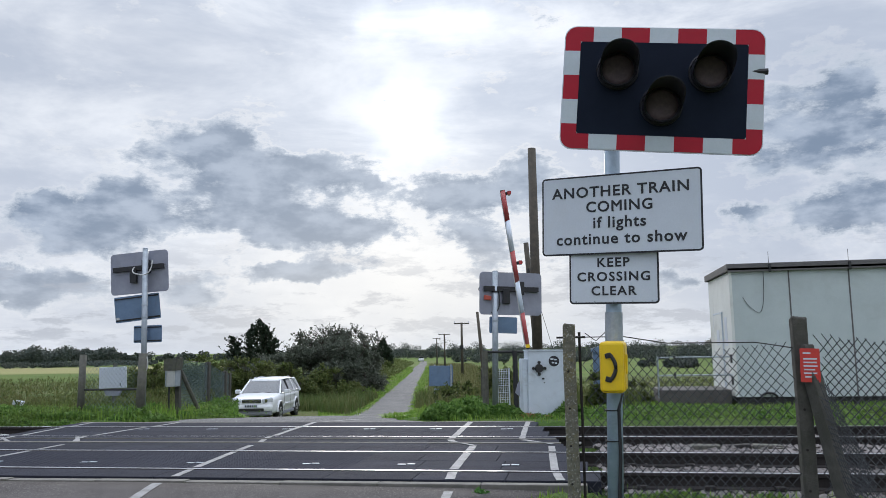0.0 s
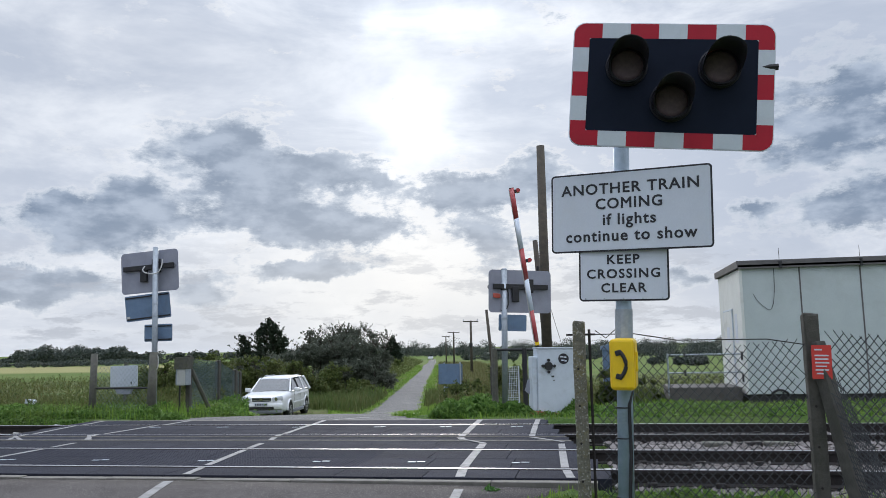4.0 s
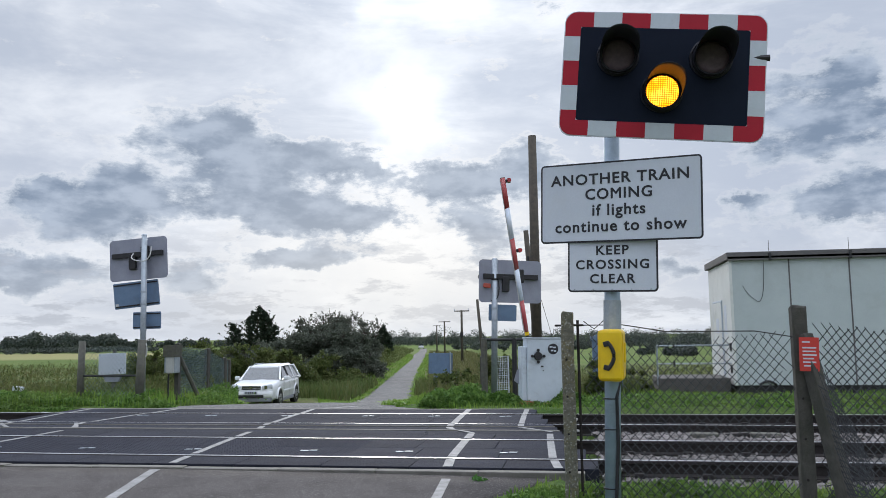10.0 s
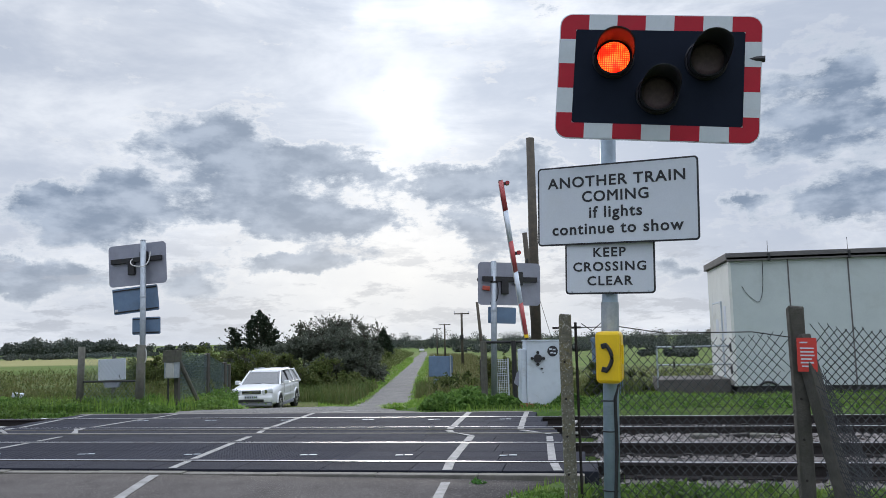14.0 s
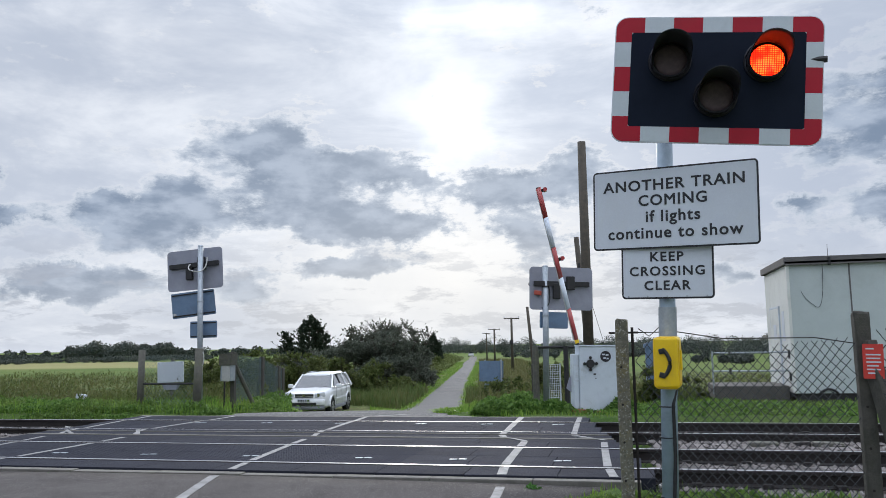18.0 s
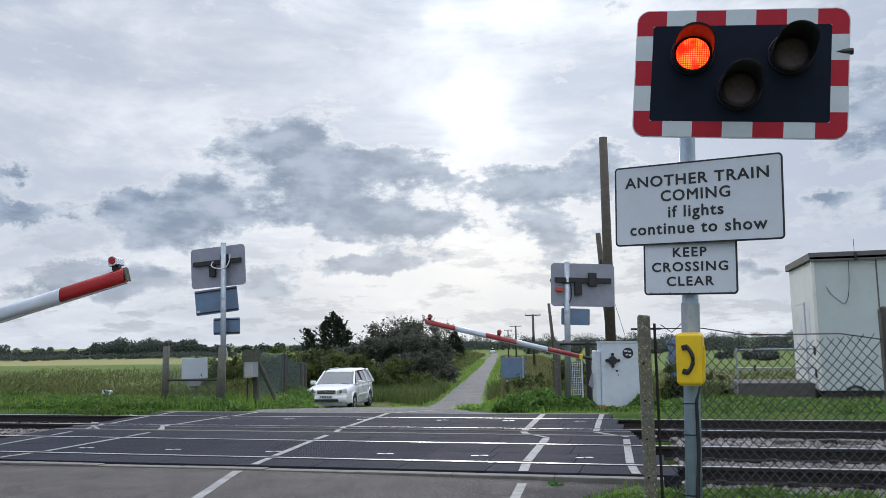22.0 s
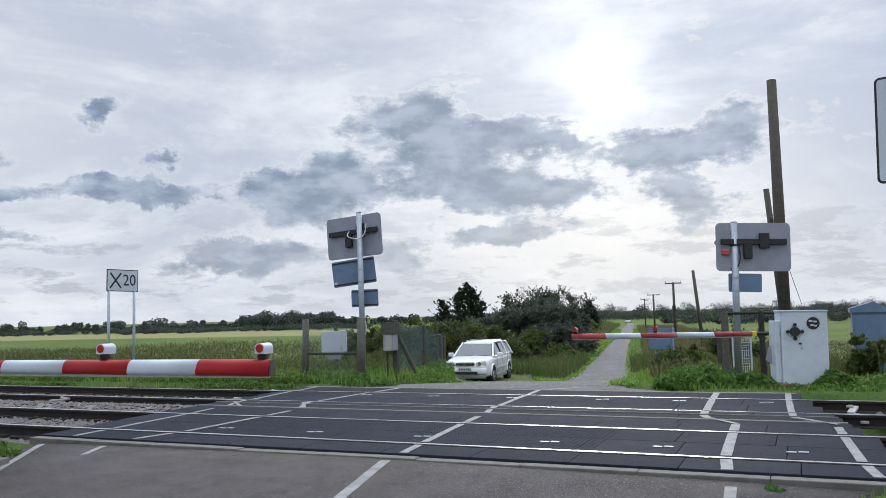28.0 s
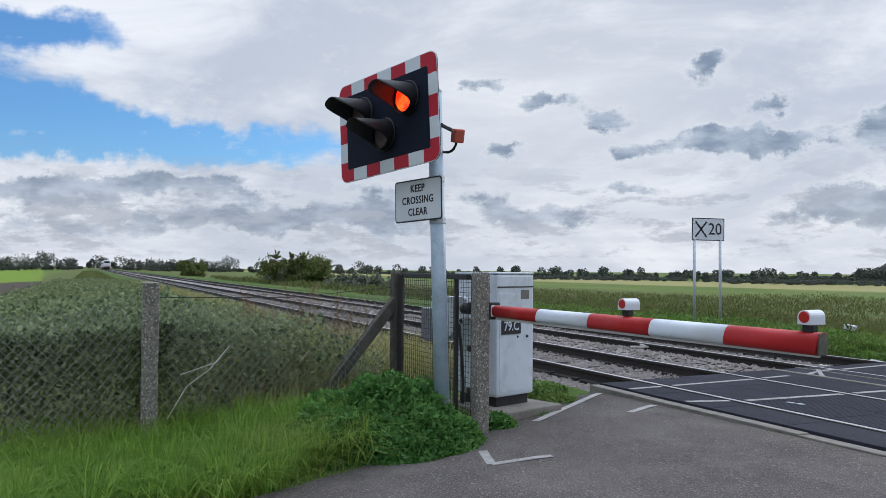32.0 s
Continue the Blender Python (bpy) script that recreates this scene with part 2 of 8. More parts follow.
def led_material(name, core, rim, power):
    """A lit array of small lamps behind a lens: bright dots on a glowing ground."""
    m = bpy.data.materials.new(name)
    m.use_nodes = True
    t = m.node_tree
    b = t.nodes["Principled BSDF"]
    co = t.nodes.new("ShaderNodeTexCoord").outputs["Object"]
    sep = t.nodes.new("ShaderNodeSeparateXYZ")
    t.links.new(co, sep.inputs[0])
    M = lambda op, a, c=None: math_node(t, op, a, c)
    u = M("ABSOLUTE", M("SINE", M("MULTIPLY", sep.outputs[0], 200.0)))
    v = M("ABSOLUTE", M("SINE", M("MULTIPLY", sep.outputs[2], 200.0)))
    dots = smooth(t, M("MULTIPLY", u, v), 0.1, 0.6)
    patch = smooth(t, noise_node(t, co, 9.0, 2.0).outputs[0], 0.40, 0.60)
    hot = M("MULTIPLY", dots, M("MULTIPLY_ADD", patch, 0.8))
    col = mix_colour(t, M("MULTIPLY", dots, patch), rim, core)
    t.links.new(col, b.inputs["Emission Color"])
    t.links.new(M("ADD", M("MULTIPLY", dots, power), power * 0.45), b.inputs["Emission Strength"])
    b.inputs["Base Color"].default_value = (*[v * 0.3 for v in rim], 1)
    b.inputs["Roughness"].default_value = 0.3
    return m


asphalt = material("asphalt", (0.116, 0.106, 0.102), (0.084, 0.076, 0.074), 2.2, 0.9, bump=0.7, bscale=130, dirt=(0.150, 0.138, 0.130), dscale=0.8, damount=0.5, spec=0.04, speck=(0.23, 0.215, 0.20, 85.0))
lane_asphalt = material("worn_lane_asphalt", (0.150, 0.148, 0.146), (0.085, 0.084, 0.083), 0.7, 0.9, bump=0.4, bscale=60, dirt=(0.065, 0.065, 0.065), dscale=1.3, damount=0.8, spec=0.2, speck=(0.30, 0.29, 0.28, 22.0))
rubber_panel = material("studded_rubber", (0.037, 0.039, 0.051), (0.027, 0.029, 0.039), 3.0, 0.85, bump=0.5, bscale=120, vary=0.12, dirt=(0.034, 0.034, 0.040), dscale=2.5, damount=0.40, spec=0.07)
steel_rail = material("worn_rail_head", (0.62, 0.62, 0.65), (0.50, 0.50, 0.53), 3.0, 0.32, 1.0, bump=0.03, bscale=40)
rust = material("rusty_steel", (0.026, 0.020, 0.018), (0.016, 0.013, 0.012), 6.0, 0.85, bump=0.4, bscale=60)
concrete = material("weathered_concrete", (0.092, 0.086, 0.075), (0.050, 0.047, 0.041), 9.0, 0.9, bump=0.6, bscale=70, dirt=(0.055, 0.055, 0.042), dscale=5.0, damount=0.75)
edge_concrete = material("edge_beam_concrete", (0.20, 0.185, 0.165), (0.125, 0.118, 0.105), 5.0, 0.9, bump=0.4, bscale=60, dirt=(0.10, 0.105, 0.07), dscale=3.0, damount=0.5)
sleeper_concrete = material("sleeper_concrete", (0.105, 0.098, 0.092), (0.07, 0.066, 0.062), 6.0, 0.9, vary=0.2, dirt=(0.08, 0.06, 0.05), dscale=5.0)
paint_white = material("worn_road_paint", (0.34, 0.335, 0.33), (0.19, 0.185, 0.18), 7.0, 0.75, bump=0.3, bscale=120, dirt=(0.15, 0.145, 0.14), dscale=6.0, damount=0.75)
sign_white = material("sign_white", (0.62, 0.66, 0.73), (0.58, 0.62, 0.69), 3.0, 0.45, bump=0.02, dirt=(0.55, 0.56, 0.56), dscale=2.0, damount=0.25)
flaked_white = material("flaking_white_paint", (0.52, 0.52, 0.50), (0.36, 0.35, 0.33), 9.0, 0.7, bump=0.3, dirt=(0.16, 0.13, 0.11), dscale=7.0, damount=0.7)
sign_black = material("sign_black", (0.012, 0.013, 0.018), (0.02, 0.02, 0.026), 4.0, 0.55, bump=0.02)
board_black = material("backboard_black", (0.007, 0.011, 0.023), (0.010, 0.015, 0.029), 2.0, 0.6, bump=0.03, spec=0.08)
sign_red = material("reflective_red", (0.43, 0.016, 0.034), (0.37, 0.014, 0.030), 3.0, 0.5, bump=0.02, dirt=(0.32, 0.03, 0.035), dscale=3.0, damount=0.3, spec=0.2)
sign_grey_white = material("reflective_white", (0.56, 0.61, 0.66), (0.50, 0.56, 0.61), 4.0, 0.4, bump=0.02, dirt=(0.42, 0.45, 0.47), dscale=3.0, damount=0.4)
plate_back = material("bare_aluminium_back", (0.33, 0.34, 0.40), (0.27, 0.28, 0.34), 3.0, 0.5, 0.25, bump=0.03, dirt=(0.22, 0.22, 0.25), dscale=1.6)
plate_blue = material("blue_grey_plate_back", (0.16, 0.24, 0.36), (0.12, 0.19, 0.29), 3.0, 0.5, 0.1, bump=0.03, dirt=(0.11, 0.14, 0.19), dscale=2.0)
galv = material("galvanised_steel", (0.42, 0.46, 0.50), (0.33, 0.37, 0.41), 14.0, 0.5, 0.45, bump=0.06, bscale=50, dirt=(0.22, 0.24, 0.25), dscale=3.0, damount=0.5)
blue_pole = material("grey_blue_painted_pole", (0.40, 0.50, 0.60), (0.31, 0.40, 0.49), 9.0, 0.5, 0.15, bump=0.05, dirt=(0.17, 0.20, 0.22), dscale=3.0, damount=0.5)
dark_steel = material("dark_painted_steel", (0.022, 0.022, 0.026), (0.035, 0.033, 0.032), 9.0, 0.6, 0.2, bump=0.1)
hood_black = material("hood_black", (0.010, 0.010, 0.015), (0.016, 0.016, 0.021), 6.0, 0.5, bump=0.1, spec=0.25)
hood_inner = material("hood_lining", (0.034, 0.036, 0.048), (0.022, 0.024, 0.034), 5.0, 0.6, bump=0.02)
lens_dark = material("unlit_lens", (0.160, 0.115, 0.130), (0.105, 0.078, 0.092), 30.0, 0.5, bump=0.2, bscale=200, spec=0.2)
red_lit = led_material("red_led_lit", (1.0, 0.085, 0.010), (1.0, 0.010, 0.003), 3.4)
amber_lit = led_material("amber_led_lit", (1.0, 0.42, 0.03), (1.0, 0.24, 0.003), 2.6)
red_lens = material("red_lens", (0.50, 0.02, 0.02), (0.36, 0.012, 0.012), 9.0, 0.18, bump=0.0, coat=0.6)
red_lens_lit = led_material("small_red_lit", (0.9, 0.03, 0.03), (0.7, 0.012, 0.012), 0.10)
phone_yellow = material("yellow_plastic", (0.86, 0.57, 0.010), (0.80, 0.52, 0.010), 5.0, 0.4, bump=0.03, dirt=(0.40, 0.30, 0.06), dscale=5.0, damount=0.3)
cabinet_grey = material("pale_grey_enamel", (0.60, 0.66, 0.72), (0.54, 0.60, 0.66), 3.0, 0.5, 0.0, bump=0.05, dirt=(0.26, 0.26, 0.24), dscale=2.4, damount=0.45)
wall_panel = material("pale_green_grey_panel", (0.52, 0.575, 0.575), (0.47, 0.525, 0.53), 1.5, 0.6, bump=0.04, bscale=30, dirt=(0.38, 0.41, 0.40), dscale=0.9, damount=0.45)
wall_light = material("cream_end_panel", (0.74, 0.75, 0.72), (0.68, 0.69, 0.66), 1.5, 0.6, bump=0.04, bscale=30, dirt=(0.33, 0.33, 0.30), dscale=0.9, damount=0.35)
roof_felt = material("dark_roof_felt", (0.15, 0.14, 0.14), (0.11, 0.105, 0.105), 3.0, 0.85, bump=0.2)
old_wood = material("weathered_timber", (0.125, 0.12, 0.10), (0.075, 0.073, 0.062), 12.0, 0.9, bump=0.5, bscale=50, dirt=(0.10, 0.11, 0.055), dscale=5.0, damount=0.6)
pole_wood = material("tarred_pole_timber", (0.085, 0.070, 0.052), (0.050, 0.043, 0.034), 9.0, 0.9, bump=0.4, bscale=40)
boom_red = material("boom_red_paint", (0.43, 0.012, 0.015), (0.37, 0.010, 0.013), 3.0, 0.4, bump=0.02, dirt=(0.40, 0.06, 0.05), dscale=2.0, damount=0.3)
faded_red = material("faded_red_paint", (0.42, 0.060, 0.060), (0.34, 0.05, 0.05), 3.0, 0.5, bump=0.02, dirt=(0.45, 0.22, 0.2), dscale=3.0, damount=0.4)
boom_white = material("boom_white_paint", (0.66, 0.72, 0.80), (0.60, 0.66, 0.74), 4.0, 0.4, bump=0.02, dirt=(0.48, 0.48, 0.47), dscale=2.0, damount=0.4)
pale_wire = material("galvanised_wire", (0.165, 0.175, 0.155), (0.10, 0.11, 0.095), 20.0, 0.6, 0.3, bump=0.0)
mossy_concrete = material("mossy_concrete", (0.21, 0.20, 0.155), (0.115, 0.11, 0.085), 22.0, 0.95, bump=0.8, bscale=100, dirt=(0.20, 0.165, 0.045), dscale=11.0, damount=0.6, speck=(0.36, 0.35, 0.31, 60.0))
lichen_concrete = material("lichened_concrete", (0.26, 0.245, 0.215), (0.095, 0.088, 0.074), 34.0, 0.9, bump=0.8, bscale=110, dirt=(0.06, 0.058, 0.048), dscale=16.0, damount=0.8, speck=(0.46, 0.45, 0.42, 60.0))
wire = material("rusted_wire", (0.055, 0.058, 0.062), (0.03, 0.03, 0.032), 20.0, 0.6, 0.5, bump=0.0)
wire_green = material("plastic_coated_wire", (0.10, 0.15, 0.155), (0.07, 0.11, 0.12), 20.0, 0.6, bump=0.0)
cable_black = material("black_cable", (0.012, 0.012, 0.014), (0.02, 0.02, 0.022), 20.0, 0.6, bump=0.0)
cable_white = material("pale_conduit", (0.55, 0.55, 0.53), (0.45, 0.45, 0.43), 10.0, 0.5, bump=0.0)
red_sign_paint = material("red_notice_face", (0.62, 0.045, 0.035), (0.56, 0.04, 0.03), 5.0, 0.5, bump=0.02)
orange_red = material("orange_red_plastic", (0.50, 0.09, 0.05), (0.40, 0.07, 0.05), 8.0, 0.5, bump=0.05)
stone = material("ballast_stone", (0.225, 0.200, 0.188), (0.125, 0.112, 0.106), 14.0, 0.9, bump=0.5, bscale=60, dirt=(0.30, 0.285, 0.275), dscale=9.0, damount=0.55)
brick_red = material("broken_brick", (0.30, 0.11, 0.055), (0.20, 0.08, 0.045), 14.0, 0.9, bump=0.5)
car_paint = material("silver_white_car_paint", (0.78, 0.79, 0.81), (0.76, 0.77, 0.79), 2.0, 0.30, 0.0, bump=0.0, coat=0.8)
car_black = material("black_trim", (0.012, 0.012, 0.013), (0.02, 0.02, 0.021), 6.0, 0.5, bump=0.03)
tyre_black = material("tyre_rubber", (0.014, 0.014, 0.015), (0.024, 0.023, 0.022), 12.0, 0.85, bump=0.2)
alloy = material("alloy_rim", (0.50, 0.50, 0.52), (0.42, 0.42, 0.44), 8.0, 0.35, 0.7, bump=0.02)
chrome = material("chrome_trim", (0.70, 0.70, 0.72), (0.6, 0.6, 0.62), 8.0, 0.15, 1.0, bump=0.0)
dark_glass = material("tinted_glass", (0.014, 0.018, 0.019), (0.010, 0.013, 0.014), 1.5, 0.16, bump=0.0, spec=0.3)
screen_glass = material("screen_glass", (0.030, 0.036, 0.038), (0.022, 0.027, 0.028), 1.5, 0.16, bump=0.0, coat=1.0)
lamp_glass = material("headlamp_glass", (0.62, 0.64, 0.68), (0.50, 0.52, 0.56), 20.0, 0.12, 0.0, bump=0.05, coat=1.0)
grass_blade = leaf_material("grass_blades", (0.080, 0.178, 0.025), (0.225, 0.362, 0.062), (0.235, 0.305, 0.073), through=0.45)
dry_blade = leaf_material("dry_grass_blades", (0.095, 0.125, 0.038), (0.070, 0.112, 0.033), (0.16, 0.150, 0.065))
nettle_leaf = leaf_material("nettle_leaves", (0.032, 0.100, 0.024), (0.135, 0.29, 0.072), (0.060, 0.155, 0.040), through=0.4)
bramble_leaf = leaf_material("bramble_leaves", (0.042, 0.076, 0.036), (0.25, 0.31, 0.165), (0.20, 0.23, 0.098), through=0.4)
straw_blade = leaf_material("straw_coloured_grass", (0.36, 0.33, 0.16), (0.24, 0.26, 0.09), (0.26, 0.22, 0.12))
straw_weed = leaf_material("brown_green_weeds", (0.105, 0.115, 0.045), (0.17, 0.165, 0.070), (0.13, 0.11, 0.055))
dead_stem = leaf_material("brown_dead_stems", (0.13, 0.075, 0.045), (0.20, 0.13, 0.08), (0.12, 0.08, 0.05), through=0.1)
bush_leaf = leaf_material("hawthorn_leaves", (0.055, 0.070, 0.052), (0.155, 0.172, 0.130), (0.125, 0.130, 0.105), through=0.2)
hedge_leaf = leaf_material("hedge_leaves", (0.060, 0.090, 0.028), (0.15, 0.175, 0.055), (0.14, 0.145, 0.06))
conifer_leaf = leaf_material("conifer_needles", (0.016, 0.028, 0.018), (0.034, 0.050, 0.028), (0.028, 0.040, 0.022), through=0.1)
# distance haze is painted into this leaf colour: paler, greyer, bluer green
hazed_leaf = leaf_material("hazed_wood_leaves", (0.050, 0.066, 0.060), (0.082, 0.098, 0.080), (0.085, 0.090, 0.074), through=0.12)
bark = material("bark", (0.075, 0.060, 0.048), (0.045, 0.038, 0.030), 10.0, 0.95, bump=0.6, bscale=40)


def ground_material():
    """Soil under the grass: field green, stubble and ploughed strips further out."""
    m = bpy.data.materials.new("meadow_ground")
    m.use_nodes = True
    t = m.node_tree
    b = t.nodes["Principled BSDF"]
    co = t.nodes.new("ShaderNodeTexCoord").outputs["Object"]
    sep = t.nodes.new("ShaderNodeSeparateXYZ")
    t.links.new(co, sep.inputs[0])
    x, y, _ = sep.outputs
    M = lambda op, a, c=None, d=None: math_node(t, op, a, c, d)
    near = mix_colour(t, smooth(t, noise_node(t, co, 1.4, 7.0, 0.7).outputs[0], 0.35, 0.7), (0.055, 0.105, 0.022), (0.12, 0.155, 0.045))
    near = mix_colour(t, smooth(t, noise_node(t, co, 25.0, 3.0, 0.7).outputs[0], 0.3, 0.8), near, (0.035, 0.06, 0.018))
    field = mix_colour(t, smooth(t, noise_node(t, co, 0.05, 6.0, 0.6).outputs[0], 0.35, 0.68), (0.076, 0.118, 0.028), (0.115, 0.145, 0.042))
    # strips of other crops, told by the distance from the line
    wob = M("MULTIPLY_ADD", noise_node(t, co, 0.01, 2.0).outputs[0], 30.0, -15.0)
    yy = M("ADD", y, wob)
    left_of_road = smooth(t, x, -60.0, -75.0)
    straw = M("MULTIPLY", M("MULTIPLY", smooth(t, yy, 120.0, 135.0), smooth(t, yy, 230.0, 215.0)), left_of_road)
    field = mix_colour(t, M("MULTIPLY", straw, 0.65), field, (0.31, 0.27, 0.13))
    green2 = M("MULTIPLY", smooth(t, yy, 250.0, 280.0), smooth(t, yy, 420.0, 400.0))
    field = mix_colour(t, M("MULTIPLY", green2, 0.6), field, (0.10, 0.155, 0.030))
    soil = M("MULTIPLY", smooth(t, M("ADD", y, M("MULTIPLY", x, -0.045)), -5.6, -7.2), smooth(t, x, -14.0, -18.0))
    far_soil = M("MULTIPLY", soil, smooth(t, x, -176.0, -170.0))
    field = mix_colour(t, M("MULTIPLY", soil, smooth(t, x, -170.0, -176.0)), field, (0.13, 0.20, 0.03))
    field = mix_colour(t, far_soil, field, (0.065, 0.055, 0.045))
    rough = mix_colour(t, smooth(t, noise_node(t, co, 0.35, 8.0, 0.75).outputs[0], 0.38, 0.66), (0.060, 0.092, 0.026), (0.135, 0.135, 0.055))
    near = mix_colour(t, smooth(t, M("ABSOLUTE", M("SUBTRACT", y, 3.0)), 6.0, 12.0), near, rough)
    reach = M("ADD", smooth(t, M("ADD", y, M("MULTIPLY", wob, 0.5)), 74.0, 80.0), smooth(t, y, -14.0, -20.0), None)
    reach = M("MAXIMUM", reach, soil)
    col = mix_colour(t, reach, near, field)
    t.links.new(col, b.inputs["Base Color"])
    b.inputs["Roughness"].default_value = 0.95
    b.inputs["Specular IOR Level"].default_value = 0.1
    bn = t.nodes.new("ShaderNodeBump")
    bn.inputs["Strength"].default_value, bn.inputs["Distance"].default_value = 0.8, 0.05
    t.links.new(noise_node(t, co, 9.0, 6.0, 0.7).outputs[0], bn.inputs["Height"])
    t.links.new(bn.outputs[0], b.inputs["Normal"])
    return m


meadow = ground_material()

# ---- mesh helpers ----


def empty(name, m, **tags):
    ob = new(name)
    ob.empty_display_size = 0.1
    ob.matrix_world = m
    return tagged(ob, **tags)


def link(name, bm, mats, parent=None, label="", smooth_faces=False, m=None):
    me = bpy.data.meshes.new(name)
    bm.to_mesh(me)
    bm.free()
    for mt in mats if isinstance(mats, (list, tuple)) else [mats]:
        me.materials.append(mt)
    if smooth_faces:
        me.polygons.foreach_set("use_smooth", [True] * len(me.polygons))
    ob = new(name, me)
    if parent:
        ob.parent = parent
    if m is not None:
        ob.matrix_basis = m
    if label:
        ob["label"] = label
    return ob


def part(name, bm, mat, parent, label="", m=None, smooth_faces=False):
    return link(name, bm, mat, parent, label, smooth_faces, m)


def box(c, s, bevel=0.0, m=None, bm=None, mat=0):
    bm = bm or bmesh.new()
    r = bmesh.ops.create_cube(bm, size=1.0, matrix=(m or Matrix()) @ Matrix.Translation(c) @ Matrix.Diagonal((*s, 1)))
    if bevel:
        edges = list({e for v in r["verts"] for e in v.link_edges})
        bmesh.ops.bevel(bm, geom=edges, offset=bevel, segments=2, affect="EDGES", profile=0.6)
    if mat:
        for f in {f for v in r["verts"] if v.is_valid for f in v.link_faces}:
            f.material_index = mat
    return bm


def rod(p0, p1, r0, r1=None, n=12, bm=None, caps=True):
    bm = bm or bmesh.new()
    p0, p1 = Vector(p0), Vector(p1)
    d = p1 - p0
    m = Matrix.Translation((p0 + p1) / 2) @ d.to_track_quat("Z", "Y").to_matrix().to_4x4()
    bmesh.ops.create_cone(bm, cap_ends=caps, segments=n, radius1=r0, radius2=r0 if r1 is None else r1, depth=d.length, matrix=m)
    return bm


def tube(pts, r, n=8, bm=None):
    """A bent pipe through the points."""
    bm = bm or bmesh.new()
    pts = [Vector(p) for p in pts]
    rings = []
    for i, p in enumerate(pts):
        d = (pts[min(i + 1, len(pts) - 1)] - pts[max(i - 1, 0)]).normalized()
        q = d.to_track_quat("Z", "Y")
        rings.append([bm.verts.new(p + q @ Vector((r * math.cos(a), r * math.sin(a), 0))) for a in (2 * math.pi * k / n for k in range(n))])
    for a, b in zip(rings, rings[1:]):
        for k in range(n):
            bm.faces.new((a[k], a[(k + 1) % n], b[(k + 1) % n], b[k]))
    bm.faces.new(rings[0][::-1])
    bm.faces.new(rings[-1])
    return bm


def bend(p0, p1, p2, n=8):
    """Points on a curve from p0 to p2, drawn towards p1."""
    p0, p1, p2 = Vector(p0), Vector(p1), Vector(p2)
    return [(1 - s) ** 2 * p0 + 2 * s * (1 - s) * p1 + s * s * p2 for s in (k / n for k in range(n + 1))]


def rounded(w, h, r, n=5):
    pts = []
    for cx, cy, a0 in ((w / 2 - r, h / 2 - r, 0), (-w / 2 + r, h / 2 - r, 90), (-w / 2 + r, -h / 2 + r, 180), (w / 2 - r, -h / 2 + r, 270)):
        for k in range(n + 1):
            a = radians(a0 + 90 * k / n)
            pts.append((cx + r * math.cos(a), cy + r * math.sin(a)))
    return pts


def slab(outline, y0, y1, bm=None, mat=0):
    """An upright plate: its outline in x and z, from y0 (front) to y1 (back)."""
    bm = bm or bmesh.new()
    f = [bm.verts.new((x, y0, z)) for x, z in outline]
    b = [bm.verts.new((x, y1, z)) for x, z in outline]
    n = len(f)
    faces = [bm.faces.new(f), bm.faces.new(b[::-1])]
    for k in range(n):
        faces.append(bm.faces.new((f[k], b[k], b[(k + 1) % n], f[(k + 1) % n])))
    for fc in faces:
        fc.material_index = mat
    bmesh.ops.recalc_face_normals(bm, faces=faces)
    return bm


def flat(outline, z0, z1, bm=None):
    """A lying plate: its outline in x and y, from z0 to z1."""
    bm = bm or bmesh.new()
    lo = [bm.verts.new((x, y, z0)) for x, y in outline]
    hi = [bm.verts.new((x, y, z1)) for x, y in outline]
    n = len(lo)
    faces = [bm.faces.new(hi), bm.faces.new(lo[::-1])]
    for k in range(n):
        faces.append(bm.faces.new((lo[k], lo[(k + 1) % n], hi[(k + 1) % n], hi[k])))
    bmesh.ops.recalc_face_normals(bm, faces=faces)
    return bm


def raw(name, verts, faces, mat, parent=None, label="", smooth_faces=False):
    me = bpy.data.meshes.new(name)
    me.from_pydata(np.asarray(verts).tolist() if not isinstance(verts, list) else verts, [], np.asarray(faces).tolist() if not isinstance(faces, list) else faces)
    for mt in mat if isinstance(mat, (list, tuple)) else [mat]:
        me.materials.append(mt)
    if smooth_faces:
        me.polygons.foreach_set("use_smooth", [True] * len(me.polygons))
    me.update()
    ob = new(name, me)
    if parent:
        ob.parent = parent
    if label:
        ob["label"] = label
    return ob


def triangles(name, verts, faces, mat, parent=None):
    """A mesh of many triangles from arrays."""
    me = bpy.data.meshes.new(name)
    n = len(faces)
    me.vertices.add(len(verts))
    me.vertices.foreach_set("co", np.ascontiguousarray(verts, dtype=np.float32).ravel())
    me.loops.add(3 * n)
    me.loops.foreach_set("vertex_index", np.ascontiguousarray(faces, dtype=np.int32).ravel())
    me.polygons.add(n)
    me.polygons.foreach_set("loop_start", np.arange(0, 3 * n, 3, dtype=np.int32))
    me.materials.append(mat)
    me.update(calc_edges=True)
    ob = new(name, me)
    if parent:
        ob.parent = parent
    return ob


